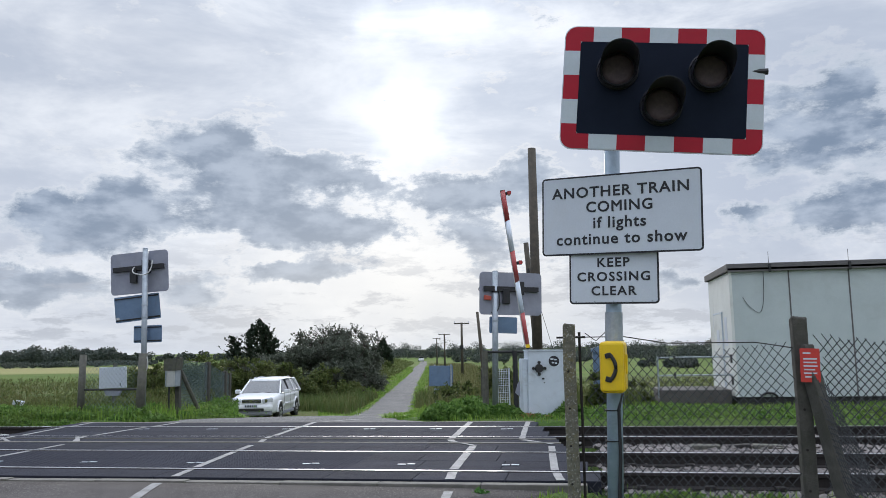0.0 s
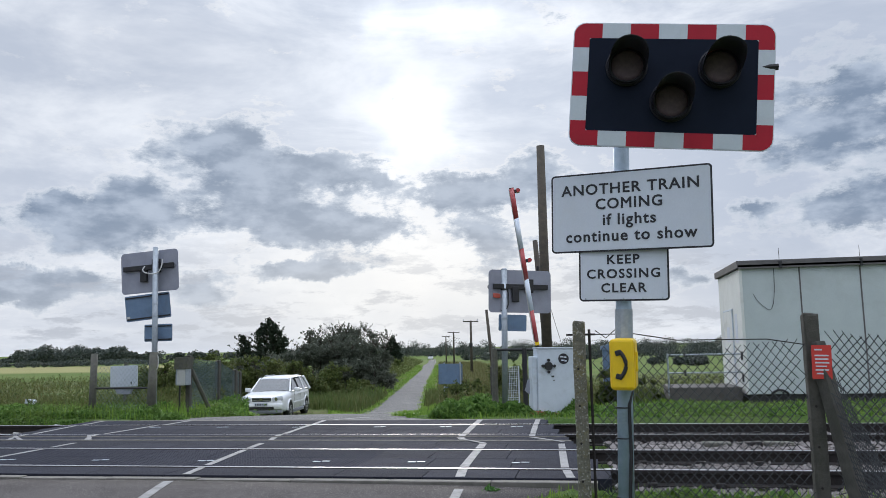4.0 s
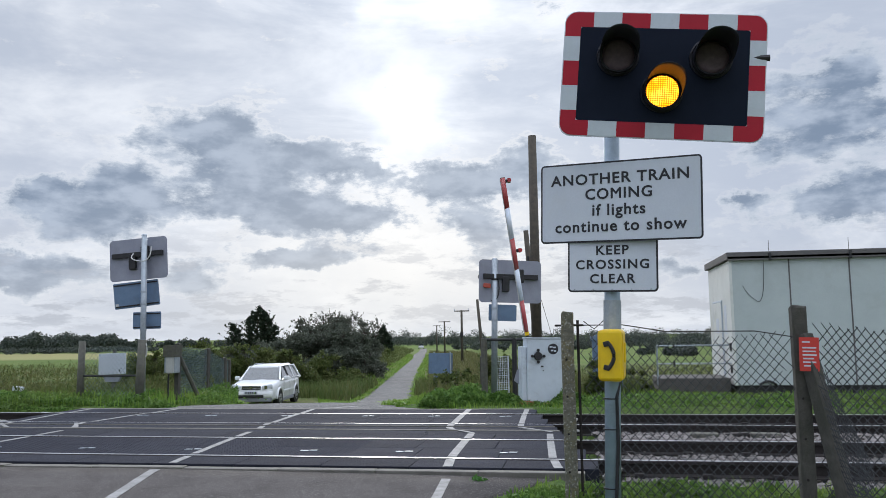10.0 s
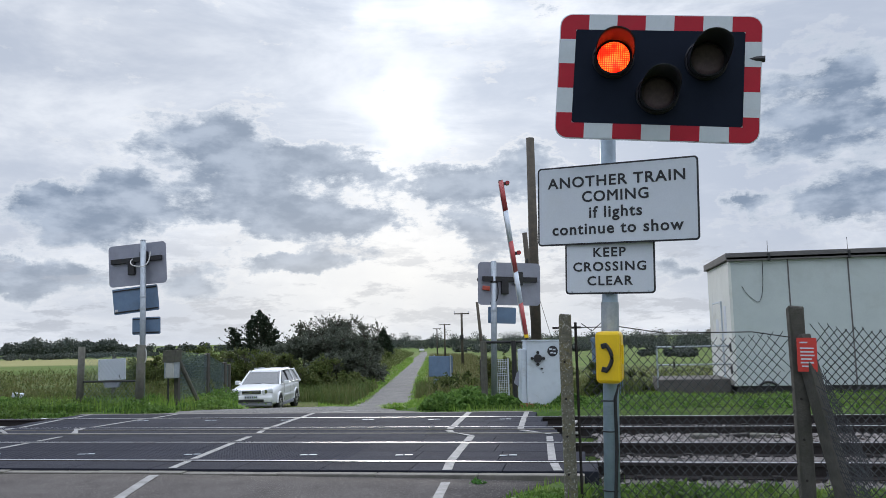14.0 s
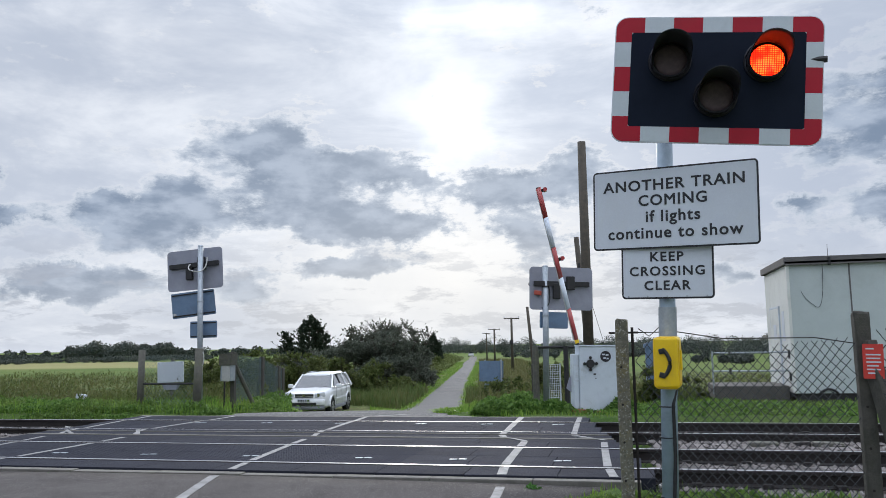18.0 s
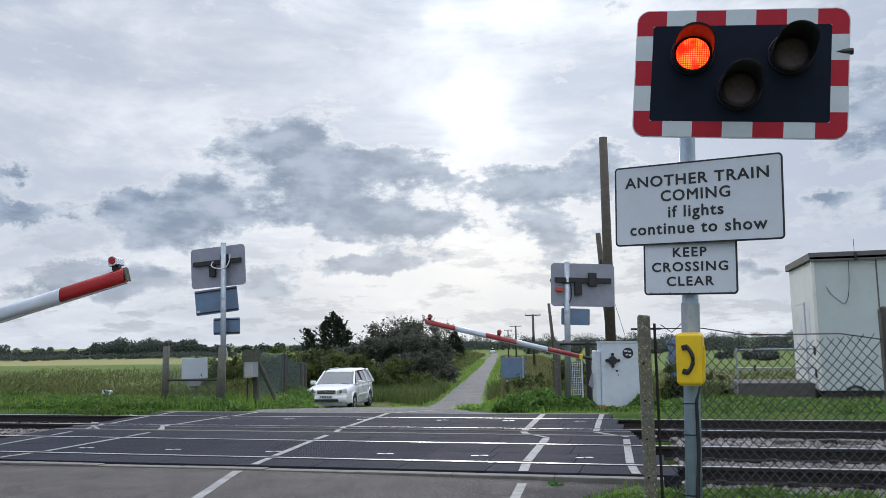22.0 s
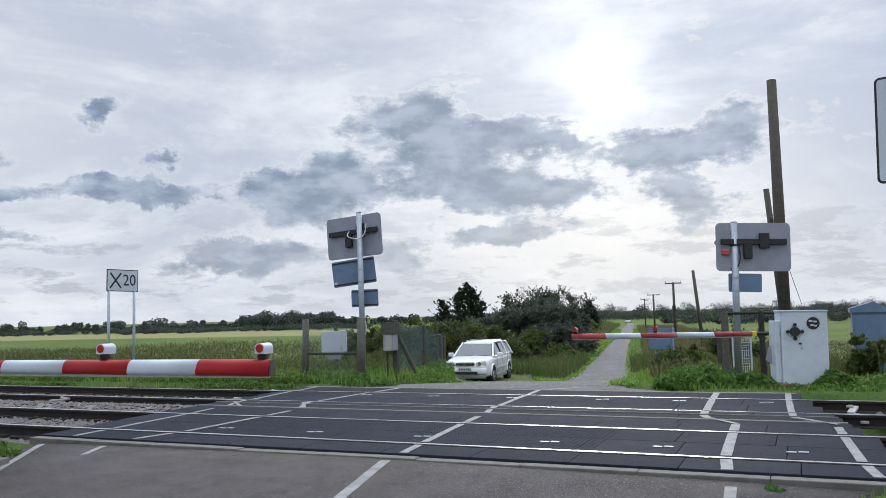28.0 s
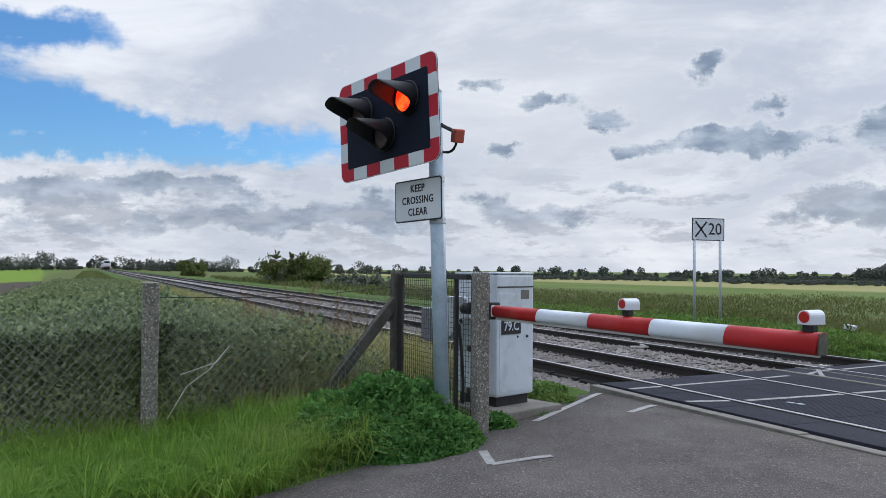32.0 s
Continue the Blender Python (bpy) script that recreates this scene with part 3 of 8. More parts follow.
def lettering(name, text, size, at, parent, mat, bold=0.012, spread=1.05, narrow=1.0, m=None):
    """Words in the built-in font, standing upright and facing -y, centred on at."""
    cu = bpy.data.curves.new(name, "FONT")
    cu.body, cu.size, cu.align_x, cu.align_y = text, size, "CENTER", "CENTER"
    cu.extrude, cu.bevel_depth, cu.bevel_resolution, cu.space_character, cu.resolution_u = 0.0008, bold * size, 0, spread, 3
    tmp = bpy.data.objects.new(name, cu)
    me = bpy.data.meshes.new_from_object(tmp)
    me.transform((m or Matrix()) @ Matrix.Translation(at) @ Matrix.Rotation(radians(90), 4, "X") @ Matrix.Diagonal((narrow, 1, 1, 1)))
    bpy.data.objects.remove(tmp)
    me.materials.clear()
    me.materials.append(mat)
    # each letter is a piece of its own: islands that overlap sideways belong together
    n = len(me.vertices)
    root = list(range(n))

    def find(i):
        while root[i] != i:
            root[i] = root[root[i]]
            i = root[i]
        return i

    for e in me.edges:
        a, b = find(e.vertices[0]), find(e.vertices[1])
        if a != b:
            root[a] = b
    inv = (m or Matrix()).inverted()
    along = [(inv @ v.co).x for v in me.vertices]
    spans = {}
    for i in range(n):
        r = find(i)
        lo, hi = spans.get(r, (1e9, -1e9))
        spans[r] = (min(lo, along[i]), max(hi, along[i]))
    order = sorted(spans, key=lambda r: spans[r][0])
    letter, groups, end = {}, [], -1e9
    for r in order:
        if spans[r][0] > end - 0.15 * size * 0.3:
            groups.append([])
        groups[-1].append(r)
        letter[r] = len(groups) - 1
        end = max(end, spans[r][1]) if len(groups[-1]) > 1 else spans[r][1]
    polys = [[] for _ in groups]
    for p in me.polygons:
        polys[letter[find(p.vertices[0])]].append(list(p.vertices))
    for faces in polys:
        used = sorted({i for f in faces for i in f})
        at_new = {i: k for k, i in enumerate(used)}
        raw("letter", [tuple(me.vertices[i].co) for i in used], [[at_new[i] for i in f] for f in faces], mat, parent)
    bpy.data.meshes.remove(me)


# ---- ground ----
Y_KNOTS = [-3000, -60, -22, -12, -8.4, -3.0, -1.0, 6.3, 8, 12, 16, 22, 32, 60, 190, 600, 3500]
Z_KNOTS = [-1.9, -1.7, -1.25, -0.65, -0.36, -0.07, -0.02, -0.06, -0.13, -0.43, -0.78, -1.28, -1.60, -1.80, -2.65, -3.6, -6.0]


def between(v, xs, ys):
    """Straight lines between knots, level beyond both ends."""
    if v <= xs[0]:
        return ys[0]
    for k in range(1, len(xs)):
        if v <= xs[k]:
            return ys[k - 1] + (ys[k] - ys[k - 1]) * (v - xs[k - 1]) / (xs[k] - xs[k - 1])
    return ys[-1]


def level(y):
    """Height of the road and verges: the line lies on a low bank, the road climbs over it."""
    return between(y, Y_KNOTS, Z_KNOTS)


def edge(points, y):
    if y <= points[0][1]:
        return points[0][0]
    for (xa, ya), (xb, yb) in zip(points, points[1:]):
        if y <= yb:
            return xa + (xb - xa) * (y - ya) / (yb - ya)
    return points[-1][0]


NEAR_LEFT = [(-3.0, -26), (-4.6, -14), (-5.4, -8), (-6.0, -5.5), (-6.6, -3.9), (-7.2, -2.9), (-7.9, -1.7), (-8.45, -0.62)]
NEAR_RIGHT = [(3.6, -26), (2.0, -16), (0.8, -9), (0.3, -6), (-0.25, -3), (-0.42, -1.6), (0.15, -0.72), (0.25, -0.62)]
FAR_LEFT = [(-8.5, 5.9), (-8.2, 7.2), (-7.9, 10), (-7.9, 15), (-8.5, 21), (-9.5, 27), (-10.7, 33), (-13.0, 45.6), (-17.5, 70), (-25.6, 114), (-33.1, 152), (-40.7, 194), (-51.6, 250)]
FAR_RIGHT = [(-0.2, 5.9), (-2.2, 6.5), (-3.4, 7.7), (-4.3, 12.5), (-5.8, 20), (-6.95, 27), (-8.2, 33), (-10.7, 45.6), (-15.3, 70), (-23.4, 114), (-30.9, 152), (-38.5, 194), (-49.4, 250)]




def lay_by(x, y):
    """The trodden pull-in beside the lane on which the car stands."""
    return 9.5 < y < 26.5 and -14.6 < x < -7.0 and -0.445 < (x - 0.4) / (y + 8.4) < -0.335


def ground_z(x, y):
    z = level(y)
    z += 0.22 * max(0.0, min(1.0, (x + 1.5) / 2.0)) * max(0.0, min(1.0, (y - 8) / 4, (26 - y) / 8))
    z += 0.15 * max(0.0, min(1.0, (-8.5 - x) / 1.0)) * (0.0 if lay_by(x, y) else 1.0) * max(0.0, min(1.0, (y - 8) / 4, (18 - y) / 4))
    z -= 0.75 * max(0.0, min(1.0, (-13 - x) / 8)) * max(0.0, min(1.0, (-6.0 - y + 0.03 * (x + 20)) / 3.5, (y + 60) / 30))
    if -0.95 < y < 6.0 and (x > 0.6 or x < -8.9):
        z -= 0.42
    elif -1.2 < y < 6.5 and (x > 0.3 or x < -8.5):
        z -= 0.2
    on_road = (-26 < y < -0.6 and edge(NEAR_LEFT, y) - 0.2 < x < edge(NEAR_RIGHT, y) + 0.2) or (5.9 < y < 250 and edge(FAR_LEFT, y) - 0.3 < x < edge(FAR_RIGHT, y) + 0.3) or (-0.95 < y < 6.0 and -8.9 < x < 0.6)
    if on_road:
        return z - (0.35 if -0.7 < y < 6.0 else 0.08)
    if lay_by(x, y):
        return z - 0.06
    bumpy = noise.noise((x * 0.35, y * 0.35, 0)) * 0.10 + noise.noise((x * 1.3, y * 1.3, 5)) * 0.03
    return z + bumpy * min(1.0, max(0.0, (abs(y - 2.5) - 3.5) / 4))


def spread_axis(dense, lo, hi):
    a = list(dense)
    step = a[1] - a[0]
    while a[0] > lo:
        step *= 1.28
        a.insert(0, a[0] - step)
    step = dense[-1] - dense[-2]
    while a[-1] < hi:
        step *= 1.28
        a.append(a[-1] + step)
    return a


def make_ground():
    xs = spread_axis([-44 + 0.4 * k for k in range(70)] + [-16 + 0.3 * k for k in range(88)], -4000, 4000)
    ys = spread_axis([-9 + 0.25 * k for k in range(100)] + [16 + k for k in range(180)], -4000, 4500)
    verts = [(x, y, ground_z(x, y)) for y in ys for x in xs]
    n = len(xs)
    faces = [(j * n + i, j * n + i + 1, (j + 1) * n + i + 1, (j + 1) * n + i) for j in range(len(ys) - 1) for i in range(n - 1)]
    g = raw("ground", verts, faces, meadow, smooth_faces=True)
    tagged(g, "rough green meadow and fields reaching the flat horizon", "ground", kind="structure")


make_ground()


def road_strip(name, left, right, ys, mat, label, lift=0.0):
    bm = bmesh.new()
    rows = []
    for y in ys:
        l, r = edge(left, y), edge(right, y)
        rag = 0.07 if y < 10 else 0.20
        jl, jr = noise.noise((y * 1.7, 1, 0)) * rag, noise.noise((y * 1.7, 9, 0)) * rag
        rows.append([(l + jl) * (1 - s) + (r + jr) * s for s in (0, 0.12, 0.5, 0.88, 1)])
    vs = [[bm.verts.new((x, y, level(y) + lift + c - 0.02)) for x, c in zip(row, (-0.02, 0.0, 0.02, 0.0, -0.02))] for row, y in zip(rows, ys)]
    for a, b in zip(vs, vs[1:]):
        for k in range(4):
            bm.faces.new((a[k], a[k + 1], b[k + 1], b[k]))
    r = bmesh.ops.extrude_face_region(bm, geom=bm.faces[:])
    for v in [g for g in r["geom"] if isinstance(g, bmesh.types.BMVert)]:
        v.co.z -= 0.12
    bmesh.ops.recalc_face_normals(bm, faces=bm.faces[:])
    return tagged(link(name, bm, mat, smooth_faces=True), label, "road", kind="structure")


road_near = road_strip("road_near", NEAR_LEFT, NEAR_RIGHT, [-26 + 0.4 * k for k in range(63)] + [-0.78], asphalt, "dark patched asphalt road climbing to the crossing")
road_far = road_strip("road_far", FAR_LEFT, FAR_RIGHT, [6.02 + 0.4 * k for k in range(53)] + [27.5 + 0.9 * k for k in range(160)] + [172 + 3 * k for k in range(27)], lane_asphalt, "narrow worn grey lane running away between verges")

# ---- rails, sleepers and ballast ----
RAILS = [0.0, 1.505, 3.42, 4.925]
TRACKS = [(0.7525, 0.0), (4.17, -0.025)]
X0, X1 = -1500.0, 260.0


def rail_profile():
    half = [(0.070, -0.158), (0.070, -0.147), (0.012, -0.130), (0.010, -0.045), (0.035, -0.034), (0.036, -0.008), (0.028, 0.0)]
    return half + [(-x, z) for x, z in reversed(half)]


def make_rail(y, z):
    bm = bmesh.new()
    prof = rail_profile()
    a = [bm.verts.new((X0, y + u, z + w)) for u, w in prof]
    b = [bm.verts.new((X1, y + u, z + w)) for u, w in prof]
    n = len(prof)
    for k in range(n):
        f = bm.faces.new((a[k], b[k], b[(k + 1) % n], a[(k + 1) % n]))
        f.material_index = 1 if k == 6 else 0
    bm.faces.new(a)
    bm.faces.new(b[::-1])
    bmesh.ops.recalc_face_normals(bm, faces=bm.faces[:])
    return link("rail", bm, [rust, steel_rail])


for i, (yc, z) in enumerate(TRACKS):
    track = empty("railway_track", pose(0, 0, 0), label="rusty-sided rails with bright worn heads on concrete sleepers", category="railway track", group="railway tracks")
    for y in RAILS[2 * i:2 * i + 2]:
        make_rail(y, z).parent = track
    sl = bmesh.new()
    box((0, 0, -0.25), (0.26, 2.5, 0.17), 0.03, bm=sl)
    box((0, 0, -0.20), (0.24, 0.9, 0.10), 0.0, bm=sl)
    me = bpy.data.meshes.new("sleeper")
    sl.to_mesh(me)
    sl.free()
    me.materials.append(sleeper_concrete)
    for k in range(150):
        x = 0.95 + 0.65 * k if k < 25 else -9.2 - 0.65 * (k - 25)
        ob = new("sleeper", me)
        ob.parent = track
        ob.location = (x + random.uniform(-0.02, 0.02), yc, z)
    far = bmesh.new()
    for k in range(700):
        box((-9.2 - 0.65 * (125 + k), yc, z - 0.25), (0.26, 2.5, 0.17), bm=far)
    for k in range(120):
        box((0.95 + 0.65 * (25 + k), yc, z - 0.25), (0.26, 2.5, 0.17), bm=far)
    tagged(link("far_sleepers", far, sleeper_concrete, track), kind="stuff")
    cl = bmesh.new()
    box((0, 0, 0), (0.10, 0.20, 0.05), 0.012, bm=cl)
    cme = bpy.data.meshes.new("rail_clip")
    cl.to_mesh(cme)
    cl.free()
    cme.materials.append(rust)
    for k in list(range(14)) + list(range(25, 60)):
        x = 0.95 + 0.65 * k if k < 25 else -9.2 - 0.65 * (k - 25)
        for y in RAILS[2 * i:2 * i + 2]:
            ob = new("rail_clip", cme)
            ob.parent = track
            ob.location = (x, y, z - 0.145)


def bed_height(y):
    return between(y, [-1.45, -0.9, -0.5, 0.75, 2.0, 2.6, 3.0, 4.2, 5.4, 5.9, 6.5], [-0.52, -0.32, -0.19, -0.178, -0.16, -0.06, -0.14, -0.195, -0.20, -0.34, -0.56])


def make_ballast():
    parts_v, parts_f, base = [], [], 0
    rows = np.linspace(-1.45, 6.5, 34)
    for xs in (np.concatenate([np.arange(-1500, -60, 12.0), np.arange(-60, -26, 1.5), np.arange(-26, -8.85, 0.3)]), np.concatenate([np.arange(0.6, 9, 0.3), np.arange(9, 60, 2.5), np.arange(60, 262, 20.0)])):
        n = len(xs)
        for y in rows:
            for x in xs:
                parts_v.append((x, y, bed_height(y) + 0.03 * noise.noise((x * 2.2, y * 2.2, 3))))
        for j in range(len(rows) - 1):
            for i in range(n - 1):
                parts_f.append((base + j * n + i, base + j * n + i + 1, base + (j + 1) * n + i + 1, base + (j + 1) * n + i))
        base = len(parts_v)
    tagged(raw("ballast_bed", parts_v, parts_f, stone, smooth_faces=True), "grey crushed-stone bed under both tracks", "ballast", kind="structure")
    rng = np.random.default_rng(4)
    proto = np.array([(1, 0, -0.2), (0.2, 0.9, 0), (-0.8, 0.5, 0.1), (-0.7, -0.6, -0.1), (0.3, -0.9, 0.1), (0.1, 0.1, 0.75), (0, 0, -0.6)])
    pf = [(0, 1, 5), (1, 2, 5), (2, 3, 5), (3, 4, 5), (4, 0, 5), (1, 0, 6), (2, 1, 6), (3, 2, 6), (4, 3, 6), (0, 4, 6)]
    vs, fs = [], []
    def scatter(count, xlo, xhi, smin, smax, power=1.0):
        for k in range(count):
            x = xlo + (xhi - xlo) * rng.random() ** power
            y = rng.uniform(-1.3, 6.2)
            s = rng.uniform(smin, smax)
            a = rng.uniform(0, 6.28)
            c, sn = math.cos(a), math.sin(a)
            p = proto * rng.uniform(0.65, 1.25, (7, 3)) * s
            q = np.stack([p[:, 0] * c - p[:, 1] * sn + x, p[:, 0] * sn + p[:, 1] * c + y, p[:, 2] + bed_height(y) + s * 0.25], 1)
            b = 7 * len(vs)
            vs.append(q)
            fs.extend([(i + b, j + b, l + b) for i, j, l in pf])
    scatter(15000, -8.9, -24, 0.022, 0.05, 1.5)
    scatter(5000, -18, -48, 0.045, 0.08, 1.4)
    scatter(9000, 0.55, 8.5, 0.022, 0.05)
    tagged(raw("ballast_stones", np.concatenate(vs), fs, stone), "loose grey and pale ballast stones between the rails", "ballast", kind="stuff")


make_ballast()

# ---- crossing deck ----


def deck_x(y, side):
    """The deck's ends: the road meets the line at a slant."""
    return (-8.62 - 0.10 * y) if side < 0 else (0.50 - 0.16 * y)


deck = empty("crossing_deck", pose(0, 0, 0), label="dark rubber crossing panels between the rails with studded tread", category="crossing deck", kind="structure")
STRIPS = [(-0.56, -0.075, 0.0), (0.075, 0.745, 0.0), (0.755, 1.43, 0.0), (1.58, 2.10, 0.0), (2.115, 2.42, -0.005), (2.50, 2.92, -0.008), (2.94, 3.345, -0.012), (3.495, 4.165, -0.025), (4.175, 4.85, -0.025), (5.0, 5.85, -0.035)]
for j, (ya, yb, zt) in enumerate(STRIPS):
    xa, xb, k = deck_x((ya + yb) / 2, -1), deck_x((ya + yb) / 2, 1), 0
    width = 0.9 if j not in (4, 5) else 1.8
    count = max(1, round((xb - xa) / width))
    w = (xb - xa) / count
    bm = box((0, 0, -0.09), (w - 0.006, yb - ya, 0.18), 0.006)
    me = bpy.data.meshes.new("panel")
    bm.to_mesh(me)
    bm.free()
    me.materials.append(rubber_panel)
    for k in range(count):
        ob = new("panel", me)
        ob.parent = deck
        ob.location = (xa + (k + 0.5) * w, (ya + yb) / 2, zt - 0.004)

# raised studs on the tread of the panels that show it
studs_v, studs_f = [], []
for ya, yb, z in ((0.10, 1.40, 0.0),):
    for i in range(100):
        for j in range(18):
            x, y = -6.9 + i * 0.048, ya + j * 0.072 + (0.036 if i % 2 else 0)
            b = len(studs_v)
            for sx, sy, h in ((-1, -1, 0), (1, -1, 0), (1, 1, 0), (-1, 1, 0), (0, 0, 1)):
                studs_v.append((x + sx * 0.013, y + sy * 0.013, z - 0.004 + h * 0.007))
            studs_f += [(b, b + 1, b + 4), (b + 1, b + 2, b + 4), (b + 2, b + 3, b + 4), (b + 3, b, b + 4)]
st = raw("tread_studs", studs_v, studs_f, rubber_panel, deck)
st["kind"] = "stuff"

# lifting plates let into the deck, four per strip
for y, z in ((0.42, 0.0), (4.5, -0.025)):
    for x in (-6.6, -5.35, -4.0, -2.6, -1.5, -0.35):
        bm = bmesh.new()
        for s in (-1, 1):
            box((s * 0.05, s * 0.012, 0), (0.085, 0.05, 0.006), 0.002, bm=bm)
        part("lifting_plate", bm, galv, deck, "small dull metal lifting plate", pose(x - 0.1 * y, y, z + 0.001))

# concrete edge beams along the road ends
for name, y, z, xa, xb in (("edge_beam", -0.68, -0.02, deck_x(-0.7, -1), 0.42), ("edge_beam", 5.94, -0.045, deck_x(5.9, -1), deck_x(5.9, 1))):
    n = 9
    for k in range(n):
        w = (xb - xa) / n
        bm = box((0, 0, -0.1), (w - 0.006, 0.125, 0.21), 0.008)
        part("edge_beam", bm, edge_concrete, deck, "pale concrete edge beam", pose(xa + (k + 0.5) * w, y, z + random.uniform(-0.004, 0.004), 0, random.uniform(-0.2, 0.2), 0))


# pale joint beams between the two tracks
for y, w in ((2.46, 0.075), (2.93, 0.03)):
    xa, xb = deck_x(y, -1), deck_x(y, 1)
    for k in range(6):
        bw = (xb - xa) / 6
        part("joint_beam", box((0, 0, -0.08), (bw - 0.008, w, 0.17), 0.006), edge_concrete, deck, "pale joint beam", pose(xa + (k + 0.5) * bw, y, 0.002 - 0.006))


# ---- paint on road and deck ----
paint = empty("road_markings", pose(0, 0, 0), label="worn white paint lines across the deck and road", category="road marking", kind="structure")


def road_z(x, y):
    l, r = (edge(NEAR_LEFT, y), edge(NEAR_RIGHT, y)) if y < 0 else (edge(FAR_LEFT, y), edge(FAR_RIGHT, y))
    return level(y) - 0.02 + float(np.interp((x - l) / (r - l), [0, 0.12, 0.5, 0.88, 1], [-0.02, 0.0, 0.02, 0.0, -0.02]))


def stroke(x0, y0, x1, y1, w, z=None):
    """One painted stroke, broken slightly at its edges."""
    w *= 0.64
    d = Vector((x1 - x0, y1 - y0, 0))
    nrm = Vector((-d.y, d.x, 0)).normalized() * w / 2
    n = max(2, int(d.length / 0.12))
    outline = []
    for s in (1, -1):
        for k in range(n + 1) if s > 0 else range(n, -1, -1):
            p = Vector((x0, y0, 0)) + d * (k / n) + nrm * s * (1 + 0.12 * noise.noise((x0 + k * 0.9, y0, s * 3)))
            outline.append((p.x, p.y))
    bm = bmesh.new()
    half = len(outline) // 2
    lift = lambda x, y: road_z(x, y) + 0.005 if z is None else z
    a = [bm.verts.new((x, y, lift(x, y))) for x, y in outline[:half]]
    b = [bm.verts.new((x, y, lift(x, y))) for x, y in outline[:half - 1:-1]]
    for k in range(half - 1):
        bm.faces.new((a[k], a[k + 1], b[k + 1], b[k]))
    r = bmesh.ops.extrude_face_region(bm, geom=bm.faces[:])
    for v in [g for g in r["geom"] if isinstance(g, bmesh.types.BMVert)]:
        v.co.z -= 0.003
    bmesh.ops.recalc_face_normals(bm, faces=bm.faces[:])
    part("stroke", bm, paint_white, paint)


GAPS = ((-0.54, -0.09), (0.09, 1.41), (1.60, 2.09), (2.52, 2.91), (2.95, 3.33), (3.51, 4.83), (5.02, 5.84))
LINES = [([(-8.05, -0.55), (-8.15, 1.2), (-8.3, 2.4), (-8.55, 3.0), (-8.75, 4.2), (-8.9, 5.9)], 0.11),
         ([(-7.14, -0.5), (-6.93, 0.2), (-6.9, 2.3), (-7.38, 3.2), (-7.3, 4.0), (-7.1, 5.9)], 0.12),
         ([(-3.78, -0.55), (-3.95, 0.8), (-4.1, 2.4), (-4.28, 3.2), (-4.35, 4.5), (-4.45, 5.9)], 0.13),
         ([(-0.90, -0.55), (-0.97, 0.2), (-1.02, 2.1), (-1.44, 2.65), (-1.50, 4.0), (-1.57, 5.9)], 0.15),
         ([(0.17, -0.55), (0.08, 0.2), (-0.02, 2.3), (-0.44, 2.8), (-0.50, 4.0), (-0.55, 5.9)], 0.13)]
for pts, w in LINES:
    for ya, yb in GAPS:
        z = 0.0 if yb < 2.5 else -0.012 if yb < 3.4 else -0.025 if yb < 4.9 else -0.035
        z += 0.0035 - 0.004
        stroke(edge(pts, ya), ya, edge(pts, yb), yb, w, z + 0.002)
stroke(-1.42, 2.66, -1.0, 2.13, 0.09, 0.001)
stroke(-0.42, 2.80, 0.0, 2.32, 0.09, 0.001)
stroke(-7.36, 3.1, -6.95, 2.5, 0.09, 0.001)
stroke(-8.6, 3.0, -8.05, 2.45, 0.09, 0.001)
for x0, y0, x1, y1, w in ((-3.80, -0.85, -3.42, -2.45, 0.15), (-3.1, -4.0, -2.75, -6.0, 0.15), (-0.84, -0.98, -0.80, -1.75, 0.13), (-8.2, -0.85, -7.15, -2.3, 0.11), (-7.26, -0.85, -7.05, -1.3, 0.11),
                          (-6.35, -3.25, -5.95, -3.38, 0.11), (-5.95, -3.38, -5.92, -2.88, 0.11), (-4.4, 6.15, -4.0, 7.3, 0.13)):
    stroke(x0, y0, x1, y1, w)

# ---- flashing signals ----
BOARD_W, BOARD_H, RIM = 1.43, 0.93, 0.112
LAMPS = {"left": (-0.325, 0.135), "right": (0.335, 0.135), "amber": (0.0, -0.125)}
LENS_Y, LENS_R = -0.045, 0.124


def make_hood():
    """A long hood, cut back towards its underside, with a rim at its foot."""
    bm = bmesh.new()
    n, steps = 36, 6
    grid = []
    for k in range(n):
        a = 2 * math.pi * k / n
        f = max(0.0, min(1.0, ((1 + math.sin(a)) / 2 - 0.22) / 0.66))
        reach = 0.085 + 0.29 * f * f * (3 - 2 * f)
        grid.append([(0.137 * math.cos(a), -reach * s / steps, 0.137 * math.sin(a) - 0.09 * reach * s / steps) for s in range(steps + 1)])
    outer = [[bm.verts.new(p) for p in row] for row in grid]
    inner = [[bm.verts.new((p[0] * 0.965, p[1], p[2] * 0.965)) for p in row] for row in grid]
    for k in range(n):
        j = (k + 1) % n
        for s in range(steps):
            bm.faces.new((outer[k][s], outer[j][s], outer[j][s + 1], outer[k][s + 1])).material_index = 0
            bm.faces.new((inner[k][s], inner[k][s + 1], inner[j][s + 1], inner[j][s])).material_index = 1
        bm.faces.new((outer[k][steps], outer[j][steps], inner[j][steps], inner[k][steps]))
    bmesh.ops.recalc_face_normals(bm, faces=bm.faces[:])
    return bm


